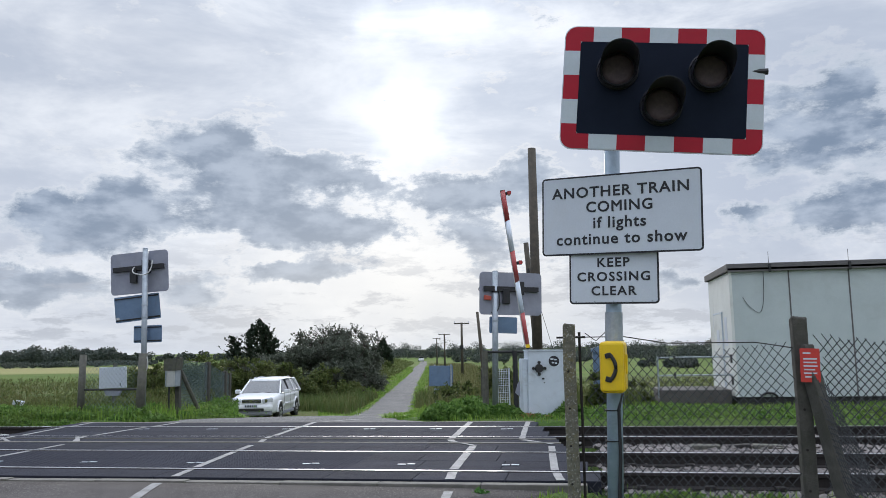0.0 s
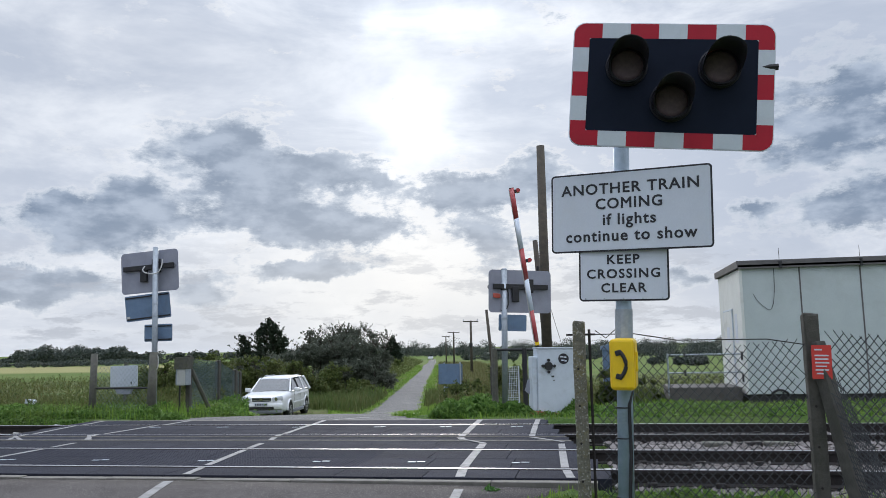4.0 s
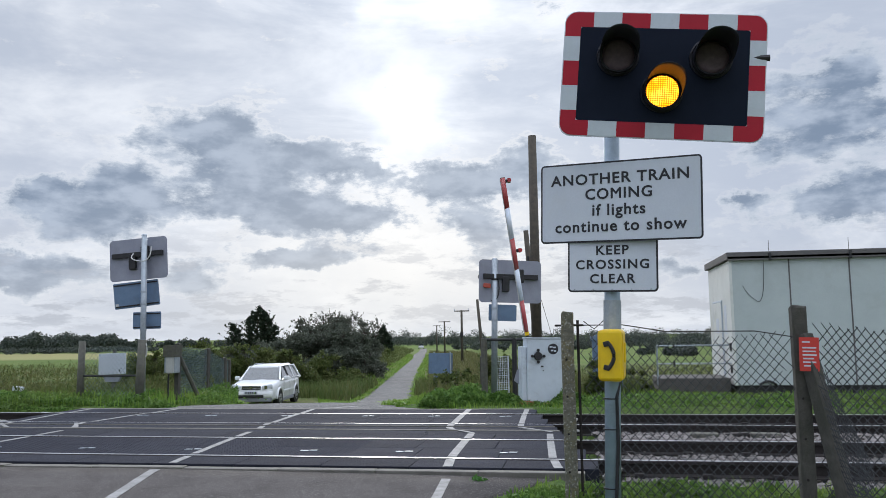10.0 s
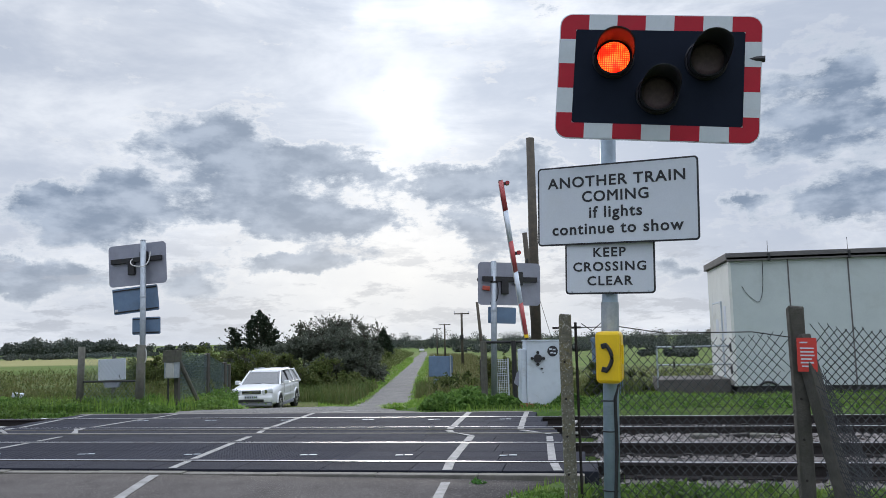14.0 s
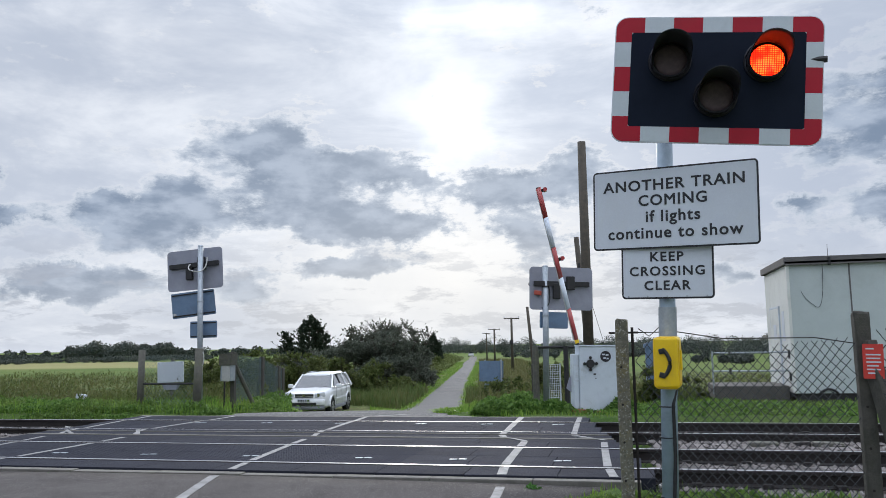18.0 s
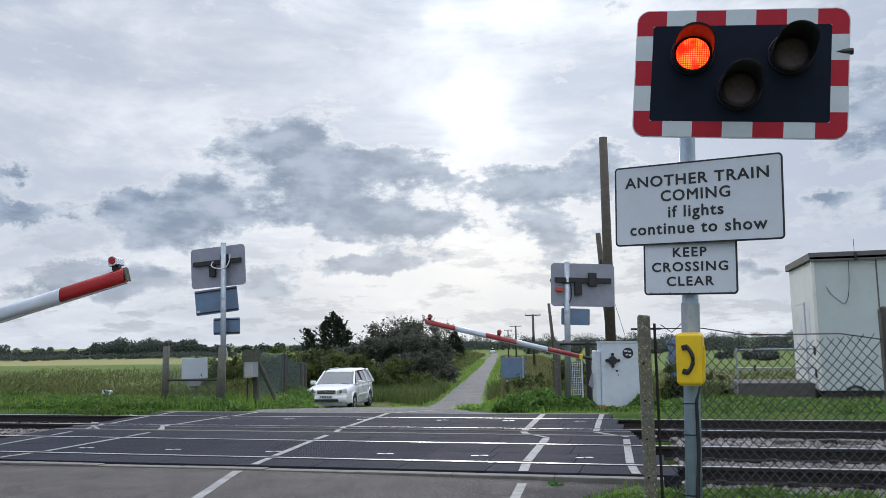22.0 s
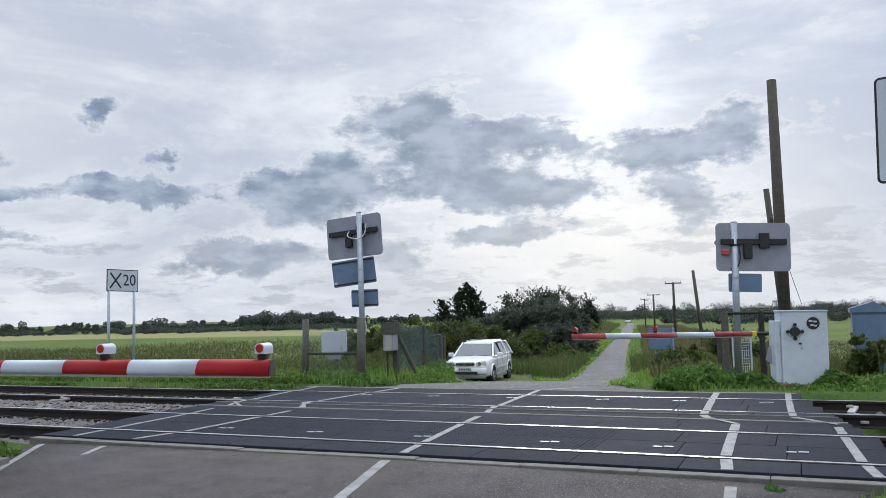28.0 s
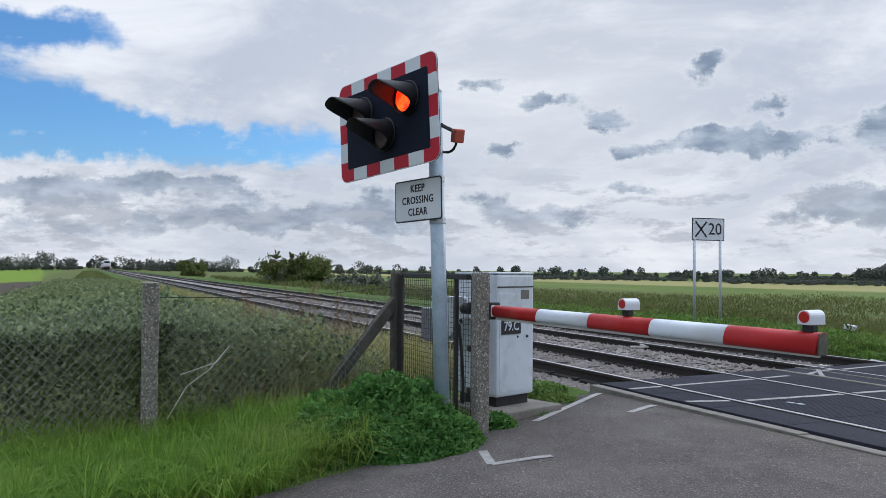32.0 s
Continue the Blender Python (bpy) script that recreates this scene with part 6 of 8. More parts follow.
def make_speed_sign():
    s = empty("track_speed_board", pose(-16.53, 8.33, -0.3), label="white lineside board lettered X 20 on two grey posts", category="sign")
    m = pose(0, 0, 2.70, 0, 0.6, 77.4)
    p = part("plate", slab(rounded(0.90, 0.575, 0.012), -0.002, 0.008), sign_black, s, "", m)
    part("face", slab(rounded(0.855, 0.53, 0.006), -0.005, -0.0022), sign_white, p)
    for a in (1, -1):
        part("cross_stroke", box((0, -0.0065, 0), (0.50, 0.002, 0.045), 0.0, m=pose(-0.20, 0, 0, 0, 52 * a, 0)), sign_black, p)
    lettering("figures", "20", 0.42, (0.19, -0.007, 0.0), p, sign_black, 0.004, 1.0, 0.92)
    for k in (-0.36, 0.36):
        a = radians(77.4)
        part("post", rod((k * math.cos(a) - 0.03, k * math.sin(a), -0.6), (k * math.cos(a) - 0.03, k * math.sin(a), 2.95), 0.036, n=10), galv, s, "", None, True)


make_speed_sign()

# pale deflector plates at the deck's corner
for x, y, w, rz in ((-9.25, 3.75, 0.55, 20), (-9.05, 4.35, 0.6, 8), (-9.5, 5.15, 0.5, 5), (-12.9, 3.35, 0.45, 0), (0.28, 3.6, 0.45, 100), (0.25, 4.5, 0.45, 80), (0.62, 0.3, 0.42, 105), (0.68, -0.2, 0.4, 70)):
    d = empty("deflector_plate", pose(x, y, -0.10, 0, -4, rz), label="pale flaking timber deflector beside the rail", category="track fitting", group="deflector plates")
    part("board", box((0, 0, 0), (w, 0.09, 0.035), 0.010), flaked_white, d)
    part("wedge", box((0, 0, 0), (w * 0.45, 0.07, 0.035), 0.010, m=pose(w * 0.25, 0.05, 0.025, 0, 12, 14)), flaked_white, d)
old = empty("old_sleeper_pile", pose(2.35, 2.55, -0.12), label="broken rusty timber lengths lying between the tracks", category="rubble")
for k in range(3):
    part("timber", box((0, 0, 0), (0.36, 0.16, 0.12), 0.02), rust if k == 1 else old_wood, old, "", pose(-0.4 + 0.38 * k, 0.02 * k, 0.03, random.uniform(-6, 6), random.uniform(-4, 4), random.uniform(-4, 4)))
duct = empty("cable_duct", pose(2.2, -1.15, -0.12), label="grey concrete trough lid beside the near track", category="cable duct")
for k in range(4):
    part("lid", box((0, 0, 0), (0.92, 0.30, 0.10), 0.012), concrete, duct, "", pose(-1.2 + 0.95 * k, 0.02 * math.sin(k * 3), 0, 0, 0, math.sin(k * 5)))

# ---- plants ----
verge_leaf = leaf_material("verge_weed_leaves", (0.050, 0.115, 0.024), (0.150, 0.255, 0.058), (0.135, 0.185, 0.054), through=0.4)
rough_leaf = leaf_material("rough_meadow_leaves", (0.048, 0.074, 0.023), (0.135, 0.160, 0.052), (0.155, 0.140, 0.062), through=0.4)
bank_leaf = leaf_material("bank_weed_leaves", (0.11, 0.145, 0.052), (0.32, 0.36, 0.14), (0.34, 0.31, 0.16), through=0.4)
RNG = np.random.default_rng(11)


def blades(name, pts, height, width, mat, parent=None, lean=0.45, angle=None, **tags):
    """Grass: narrow bent blades, one for each root."""
    pts = np.asarray(pts, float)
    n = len(pts)
    h = RNG.uniform(*height, n)
    w = RNG.uniform(*width, n) / 2
    a = RNG.uniform(0, 2 * np.pi, n) if angle is None else np.asarray(angle)
    d = np.stack([np.cos(a), np.sin(a), np.zeros(n)], 1)
    s = np.stack([-np.sin(a), np.cos(a), np.zeros(n)], 1)
    k = RNG.uniform(0.05, lean, n)
    up = np.array([0, 0, 1.0])
    mid = pts + d * (h * k * 0.35)[:, None] + up * (h * 0.6)[:, None]
    tip = pts + d * (h * k * 1.1)[:, None] + up * (h * (1 - 0.25 * k))[:, None]
    v = np.stack([pts - s * w[:, None], pts + s * w[:, None], mid + s * (w * 0.7)[:, None], mid - s * (w * 0.7)[:, None], tip], 1).reshape(-1, 3)
    b = (np.arange(n) * 5)[:, None]
    faces = np.concatenate([b + np.array([0, 1, 2]), b + np.array([0, 2, 3]), b + np.array([3, 2, 4])])
    ob = triangles(name, v, faces, mat, parent)
    return tagged(ob, **tags) if tags else ob


def leaves(name, pts, size, mat, parent=None, long=1.7, up=0.0, stand=0.0, **tags):
    """A cloud of separate leaves, each a folded lozenge turned its own way."""
    pts = np.asarray(pts, float)
    n = len(pts)
    a = RNG.normal(size=(n, 3)) + np.array([0, 0, stand])
    a /= np.linalg.norm(a, axis=1)[:, None]
    nrm = RNG.normal(size=(n, 3)) + np.array([0, 0, up])
    b = np.cross(a, nrm)
    b /= np.linalg.norm(b, axis=1)[:, None] + 1e-9
    c = np.cross(a, b)
    s = RNG.uniform(*size, n)[:, None]
    v = np.stack([pts - a * s * long / 2, pts + b * s / 2 + c * s * 0.12, pts + a * s * long / 2, pts - b * s / 2 + c * s * 0.12], 1).reshape(-1, 3)
    k = (np.arange(n) * 4)[:, None]
    ob = triangles(name, v, np.concatenate([k + np.array([0, 1, 2]), k + np.array([0, 2, 3])]), mat, parent)
    return tagged(ob, **tags) if tags else ob


def roots(count, x0, x1, y0, y1, keep):
    out = []
    tries = 0
    while len(out) < count and tries < count * 12:
        x, y = RNG.uniform(x0, x1), RNG.uniform(y0, y1)
        tries += 1
        if keep(x, y):
            out.append((x, y, ground_z(x, y) - 0.02))
    return out


def clump(x, y):
    return noise.noise((x * 0.9, y * 0.9, 2.0)) + 0.5 * noise.noise((x * 2.7, y * 2.7, 8.0))


def off_near(x, y):
    return (x > edge(NEAR_RIGHT, y) + 0.02 + 0.10 * noise.noise((y * 4, 3, 0))) or (x < edge(NEAR_LEFT, y) - 0.04 + 0.12 * noise.noise((y * 4, 7, 0)))


def off_far(x, y):
    if lay_by(x, y):
        return False
    return x > edge(FAR_RIGHT, y) + 0.15 * noise.noise((y * 2, 3, 0)) or x < edge(FAR_LEFT, y) + 0.15 * noise.noise((y * 2, 9, 0))


blades("verge_grass", roots(11000, -0.5, 5.5, -4.2, -0.95, lambda x, y: off_near(x, y) and clump(x, y) > -0.45), (0.03, 0.11), (0.006, 0.013), grass_blade, label="bright green grass round the signal and fence posts", category="grass", kind="stuff")
blades("verge_grass", roots(1100, 0.2, 2.6, -3.2, -1.6, lambda x, y: abs(x - 0.6) < 0.35 or abs(x - 1.95) < 0.5), (0.10, 0.24), (0.006, 0.014), grass_blade, label="longer green grass at the foot of the posts", category="grass", kind="stuff")
blades("verge_grass", roots(17000, -8.6, -5.2, -9.5, -2.4, lambda x, y: off_near(x, y) and x < -4.5 and clump(x, y) > -0.6), (0.04, 0.16), (0.004, 0.010), grass_blade, lean=1.5, label="lush green grass bank beside the road", category="grass", kind="stuff")


def tussocks(name, centres, count, height, width, mat, label, radius=0.06):
    """Tufts: arching blades that fan out from each centre."""
    c = np.repeat(np.asarray(centres, float), count, axis=0)
    a = RNG.uniform(0, 2 * np.pi, len(c))
    r = np.abs(RNG.normal(size=len(c))) * radius
    c = c + np.stack([np.cos(a) * r, np.sin(a) * r, np.zeros(len(c))], 1)
    grow = np.repeat(RNG.uniform(0.6, 1.25, len(centres)), count)
    c[:, 2] -= 0.02 * grow
    return blades(name, c, height, width, mat, lean=1.9, angle=a + RNG.normal(size=len(c)) * 0.5, label=label, category="grass", kind="stuff")


tussocks("tussock_grass", roots(520, -8.5, -5.6, -9.0, -3.9, lambda x, y: off_near(x + 0.12, y) and clump(x * 1.2, y * 1.2) > -0.35), 46, (0.14, 0.36), (0.005, 0.011), grass_blade, "arching tufts of bright grass on the bank")
tussocks("tussock_grass", roots(150, -8.3, -5.9, -7.5, -3.9, lambda x, y: off_near(x + 0.1, y) and clump(x * 1.1 + 7, y) > 0.0), 34, (0.22, 0.48), (0.005, 0.010), grass_blade, "taller yellow-green tufts on the bank")
blades("verge_grass", roots(9000, -24, -7.8, 6.15, 11.0, lambda x, y: off_far(x, y) and clump(x, y) > -0.5), (0.10, 0.38), (0.009, 0.02), grass_blade, label="green verge grass beyond the line", category="grass", kind="stuff")
blades("verge_grass", roots(10000, -4.2, 9.0, 6.15, 12.4, lambda x, y: off_far(x, y)), (0.05, 0.16), (0.009, 0.02), grass_blade, label="short green grass round the barrier and cabin", category="grass", kind="stuff")
blades("lane_grass", roots(2500, -14, -8, 9.5, 26, lay_by), (0.015, 0.045), (0.02, 0.04), grass_blade, label="trodden short grass where the car stands", category="grass", kind="stuff")
blades("lane_grass", roots(9000, -45, -6, 34, 150, lambda x, y: off_far(x, y) and (abs(x - edge(FAR_RIGHT, y)) < 2.0 or abs(x - edge(FAR_LEFT, y)) < 2.0)), (0.06, 0.16), (0.05, 0.10), grass_blade, label="bright grass edging the far lane", category="grass", kind="stuff")
blades("lane_grass", roots(9000, -14, -2, 11, 34, lambda x, y: off_far(x, y) and (abs(x - edge(FAR_RIGHT, y)) < 1.8 or abs(x - edge(FAR_LEFT, y)) < 1.8)), (0.08, 0.20), (0.02, 0.04), grass_blade, label="bright grass edging the lane", category="grass", kind="stuff")
blades("rough_grass", roots(16000, -45, -9.5, 8.5, 24, lambda x, y: off_far(x, y) and clump(x * 0.4, y * 0.4) > -0.3), (0.20, 0.50), (0.010, 0.024), dry_blade, label="tall seeding grass along the field edge", category="grass", kind="stuff")
blades("rough_grass", roots(6000, -16, -6, 22, 40, lambda x, y: off_far(x, y) and x < -7), (0.3, 0.8), (0.03, 0.06), dry_blade, label="rough yellowing grass below the bushes", category="grass", kind="stuff")
blades("rough_grass", roots(6000, -3.6, 9, 11, 26, lambda x, y: off_far(x, y) and not (x > 1.9 and y < 16.3)), (0.2, 0.6), (0.02, 0.05), dry_blade, label="rough grass along the field beyond the cabin", category="grass", kind="stuff")
blades("rough_grass", roots(3500, -40, -9.4, -1.9, -1.0, lambda x, y: True), (0.08, 0.24), (0.012, 0.03), straw_blade, label="yellow grass fringing the ballast", category="grass", kind="stuff")


def meadow(count, x0, x1, y0, y1, tall, size, label, mat=None, long=5.0):
    """Uneven tall weeds of a rough meadow."""
    pts = []
    while len(pts) < count:
        x, y = RNG.uniform(x0, x1), y0 + (y1 - y0) * RNG.random() ** 1.4
        if not off_far(x, y) or abs(x - edge(FAR_LEFT, y)) < 1.2 or abs(x - edge(FAR_RIGHT, y)) < 1.0:
            continue
        if x > 1.9 and y < 16.3:
            continue
        c = clump(x * 0.55, y * 0.55)
        h = tall * (0.55 + 0.8 * c)
        if h > 0.06:
            pts.append((x, y, ground_z(x, y) + h * RNG.random() ** 0.5))
    leaves("meadow_weeds", pts, size, mat or rough_leaf, label=label, category="weeds", kind="stuff", long=long, stand=1.8 if long > 3 else 0.3)


meadow(30000, -27, -9.4, 6.25, 9.6, 0.34, (0.022, 0.055), "leafy docks and nettles along the far verge", verge_leaf, 1.9)
meadow(52000, -46, -9.6, 8.6, 30, 0.70, (0.014, 0.04), "tall olive weeds and grasses of the rough meadow")
meadow(16000, -110, -42, 8.6, 60, 0.55, (0.05, 0.11), "rough grass and weeds along the far side of the line")
meadow(16000, -75, -16, 28, 80, 0.80, (0.04, 0.10), "tall olive weeds further out in the meadow")
meadow(20000, -7.5, 14, 12.5, 60, 0.70, (0.02, 0.06), "rough olive grass and weeds beyond the cabin")


def lane_scrub():
    """Uneven scrub close along the lane's far reach, and tall dead grass on its other side."""
    pts, stalks = [], []
    while len(pts) < 17000:
        y = 52 + 150 * RNG.random() ** 1.3
        off = 1.3 + 5.0 * RNG.random()
        x = edge(FAR_LEFT, y) - off
        h = (0.35 + 0.25 * off) * (0.75 + 0.9 * noise.noise((x * 0.22, y * 0.16, 6)) + 0.4 * noise.noise((x, y * 0.7, 2)))
        if h > 0.1:
            pts.append((x, y, level(y) - 0.05 + h * RNG.random() ** 0.5))
    leaves("lane_scrub", pts, (0.07, 0.17), hedge_leaf, label="olive-brown scrub crowding the lane's edge", category="scrub", kind="stuff")
    while len(stalks) < 15000:
        y = 18 + 150 * RNG.random() ** 1.8
        x = edge(FAR_RIGHT, y) + 0.8 + 9.0 * RNG.random()
        if clump(x * 0.4, y * 0.3) > -0.3:
            stalks.append((x, y, level(y) - 0.05))
    blades("tall_grass", stalks, (0.35, 1.0), (0.03, 0.07), straw_weed, lean=0.6, label="tall brown-green grass between lane and field", category="grass", kind="stuff")
    near = [(edge(side, y) + s * RNG.uniform(-0.16, 0.25), y, level(y) - 0.06) for side, s in ((FAR_LEFT, -1), (FAR_RIGHT, 1)) for y in 9 + 110 * RNG.random(1500) ** 1.5]
    near = [p for p in near if not lay_by(p[0] - 0.1, p[1])]
    tussocks("lane_grass", near, 9, (0.06, 0.20), (0.02, 0.05), grass_blade, "tufts creeping over the lane's edge", 0.12)


lane_scrub()
def mound(count, cx, cy, rx, ry, h, base=None, power=0.5):
    """Points through a low uneven heap."""
    out = []
    while len(out) < count:
        u, v = RNG.uniform(-1, 1, 2)
        if u * u + v * v > 1:
            continue
        x, y = cx + u * rx, cy + v * ry
        if y > 6.3 and x < -5 and (lay_by(x, y) or (y > 8.5 and -0.418 < (x - 0.4) / (y + 8.4) < -0.33)):
            if RNG.random() < 0.98:
                continue
        top = h * (1 - (u * u + v * v) ** 1.5) * (0.75 + 0.5 * noise.noise((x * 1.6, y * 1.6, 4)) + 0.3 * noise.noise((x * 4, y * 4, 1)))
        z = ground_z(x, y) if base is None else base
        out.append((x, y, z + max(0.02, top) * RNG.random() ** power))
    return out


def weed_patch(name, spots, size, mat, label, category="weeds", long=1.7):
    pts = [p for s in spots for p in mound(*s)]
    return leaves(name, pts, size, mat, label=label, category=category, kind="stuff", up=0.8, long=2.2)


weed_patch("nettles", [(14000, -7.35, -3.62, 0.75, 0.55, 0.60), (9000, -6.85, -3.55, 0.50, 0.55, 0.50), (6000, -6.70, -3.75, 0.40, 0.45, 0.34), (8000, -7.9, -4.0, 0.85, 0.5, 0.34), (1100, -7.16, -2.72, 0.20, 0.25, 0.18), (3500, -7.2, -4.3, 0.6, 0.4, 0.36)], (0.016, 0.044), nettle_leaf, "dense dark green nettles round the signal foot")
blades("tussock_grass", roots(2600, -8.3, -6.1, -5.3, -3.6, lambda x, y: off_near(x, y) and clump(x * 1.5, y * 1.5) > 0.0), (0.22, 0.48), (0.005, 0.011), grass_blade, lean=1.7, label="long arching grass in front of the nettles", category="grass", kind="stuff")
weed_patch("nettles", [(5000, -1.9, 7.5, 0.9, 0.6, 0.40), (3000, -2.3, 8.6, 0.7, 0.8, 0.40), (2600, -1.25, 7.5, 0.6, 0.4, 0.28), (1500, 0.15, 7.5, 0.4, 0.3, 0.32), (3000, -2.2, 11, 0.9, 1.4, 0.5)], (0.025, 0.07), verge_leaf, "green nettles beside the far barrier")
weed_patch("dock_leaves", [(1100, -8.5, 7.0, 0.8, 0.45, 0.22), (700, -10.8, 6.9, 1.5, 0.4, 0.2), (1300, -13.4, 7.6, 2.0, 0.7, 0.4), (900, -8.2, 9.4, 0.7, 1.3, 0.3), (1300, -9.0, 13.0, 1.2, 3.0, 0.4), (1000, -17, 7.6, 2.5, 1.0, 0.5), (700, 1.2, -1.9, 1.6, 0.6, 0.14), (500, 2.3, -2.4, 0.8, 0.5, 0.2), (6500, 3.4, 7.9, 5.6, 1.5, 0.24), (900, -7.6, -4.6, 1.0, 0.8, 0.2)], (0.025, 0.065), verge_leaf, "broad-leaved docks and weeds on the verge")
weed_patch("clover", [(7500, 1.5, -2.5, 2.0, 0.95, 0.15), (4000, 0.8, -1.9, 1.0, 0.55, 0.17), (2200, 3.2, -1.9, 1.6, 0.6, 0.13), (900, 0.35, -3.2, 0.5, 0.7, 0.06)], (0.016, 0.038), verge_leaf, "low leafy clover and weeds round the posts")
weed_patch("yellowing_weeds", [(7000, -9.3, -4.1, 0.8, 0.8, 0.85), (7000, -10.6, -3.6, 1.5, 1.1, 0.75), (4000, -12.8, -3.1, 2.0, 0.9, 0.55)], (0.016, 0.044), bank_leaf, "yellow-green weeds between brambles and ballast")
weed_patch("slab_weeds", [(1300, -8.05, -1.65, 0.30, 0.45, 0.14), (900, -7.50, -2.25, 0.16, 0.40, 0.12), (900, -8.5, -1.5, 0.4, 0.4, 0.12)], (0.014, 0.036), verge_leaf, "low yellow-green weeds round the base slab")
weed_patch("road_weeds", [(160, -1.9, -0.77, 1.2, 0.025, 0.03), (120, -4.4, -0.77, 0.9, 0.025, 0.03), (160, -6.6, -0.77, 1.3, 0.03, 0.04), (60, -0.55, -0.95, 0.10, 0.08, 0.10), (50, -5.9, -0.85, 0.25, 0.06, 0.06), (40, -4.6, -0.8, 0.2, 0.05, 0.05), (50, -8.0, -0.8, 0.25, 0.06, 0.06)], (0.02, 0.045), nettle_leaf, "small weeds in the road joints")


def bramble_top(x, y):
    """Height of the brambles' top: highest along the fence, falling away behind it and towards the line."""
    near = between(y, [-9, -8, -6, -5, -4, -3, -2, -1.3], [0.62, 0.72, 0.90, 0.95, 0.68, 0.30, 0.10, 0.0])
    away = between(-x, [8.0, 10, 13, 20, 36, 60, 110], [1.0, 0.98, 0.86, 0.66, 0.42, 0.25, 0.10])
    return near * away + 0.24 * noise.noise((x * 0.9, y * 0.9, 4)) + 0.14 * noise.noise((x * 2.5, y * 2.5, 1))


def bramble_bank():
    pts = []
    while len(pts) < 135000:
        x = -8.2 - 75 * RNG.random() ** 2.6
        y = RNG.uniform(-9.0, -1.25)
        fence = -8.80 + max(0.0, -3.1 - y) * 0.27
        if x > fence - 0.03 or (y > -3.1 and x > -8.9):
            continue
        if (y > -2.6 and RNG.random() < 0.6) or (y > -4.3 and x > -11.5 and RNG.random() < 0.55):
            continue
        z = min(ground_z(x, y), -0.1) - 0.1
        top = max(z + 0.12, bramble_top(x, y))
        pts.append((x, y, z + (top - z) * RNG.random() ** 0.42))
    near = [p for p in pts if p[0] > -13]
    far = [p for p in pts if p[0] <= -13]
    leaves("brambles", near, (0.018, 0.054), bramble_leaf, label="grey-green tangled brambles behind the chain-link fence", category="brambles", kind="stuff", up=1.3)
    leaves("brambles", far, (0.035, 0.10), bramble_leaf, label="bramble bank running along the line", category="brambles", kind="stuff", up=0.6)
    pts = []
    for k in range(22000):
        x = -30 - 260 * RNG.random() ** 1.6
        y = RNG.uniform(-8.0, -1.8)
        top = 0.62 * max(0.1, 1 - ((y + 5.0) / 3.4) ** 2) * (0.7 + 0.5 * noise.noise((x * 0.25, y * 0.5, 4)))
        pts.append((x, y, -0.6 + (top + 0.2) * RNG.random() ** 0.5))
    leaves("bank_scrub", pts, (0.06, 0.18), hedge_leaf, label="low scrub bank along the line towards the horizon", category="scrub", kind="stuff", up=0.5)
    blades("bank_straw", [(x, -7.2 + 0.028 * (x + 14) + RNG.normal() * 0.5, -0.75) for x in (-13 - 90 * RNG.random(9000) ** 1.5)], (0.3, 0.75), (0.015, 0.05), straw_blade, label="pale straw-coloured grass along the field edge", category="grass", kind="stuff")
    blades("dry_grass", roots(8000, -12.5, -8.2, -4.8, -1.6, lambda x, y: x < -8.3 + (y + 4.5) * -0.3), (0.18, 0.62), (0.006, 0.014), straw_blade, lean=0.9, label="yellowing grass among the brambles by the brace", category="grass", kind="stuff")
    blades("dry_grass", roots(2500, -7.6, -5.6, -6.6, -4.3, lambda x, y: off_near(x, y) and clump(x * 1.3 + 4, y * 1.3) > 0.12), (0.03, 0.10), (0.006, 0.014), straw_blade, lean=1.3, label="flattened dry grass on the bank", category="grass", kind="stuff")
    blades("bank_grass", [(x, y, ground_z(x, y) - 0.02) for x, y in zip(-12.5 - 60 * RNG.random(16000) ** 1.6, RNG.uniform(-6.5, -1.3, 16000))], (0.08, 0.30), (0.010, 0.028), dry_blade, lean=1.0, label="green and yellow grass on the bank beside the line", category="grass", kind="stuff")
    blades("bank_grass", [(x, y, ground_z(x, y) - 0.02) for x, y in zip(-11.0 - 60 * RNG.random(9000) ** 1.6, RNG.normal(-2.2, 0.6, 9000))], (0.12, 0.40), (0.010, 0.030), straw_blade, lean=1.0, label="pale dry grass on the bank beside the line", category="grass", kind="stuff")
    stems = bmesh.new()
    for k in range(420):
        x, y = RNG.uniform(-12.5, -8.6), RNG.uniform(-5.2, -2.0)
        z = ground_z(x, y)
        h, dx, dy = RNG.uniform(0.35, 0.75) * (1.25 if y < -2.8 else 0.7), RNG.uniform(-0.4, 0.4), RNG.uniform(-0.4, 0.4)
        tube(bend((x, y, z), (x + dx * 0.2, y + dy * 0.2, z + h), (x + dx, y + dy, z + h * RNG.uniform(0.5, 1.0)), 4), 0.0026, 3, bm=stems)
    tagged(link("dry_stems", stems, straw_blade), "pale dry stems standing in the brambles", "stems", kind="stuff")
    spikes = []
    stalks = bmesh.new()
    for k in range(46):
        x, y = RNG.uniform(-11.5, -9.0), RNG.uniform(-4.4, -3.1)
        z = ground_z(x, y)
        h = RNG.uniform(0.75, 1.25)
        dx, dy = RNG.normal(size=2) * 0.10
        rod((x, y, z), (x + dx, y + dy, z + h), 0.004, 0.002, 4, bm=stalks)
        for j in range(60):
            f = RNG.uniform(0.55, 1.0)
            spikes.append((x + dx * f + RNG.normal() * 0.02, y + dy * f + RNG.normal() * 0.02, z + h * f))
    tagged(link("dock_stems", stalks, dead_stem), "brown dead dock stems above the brambles", "stems", kind="stuff")
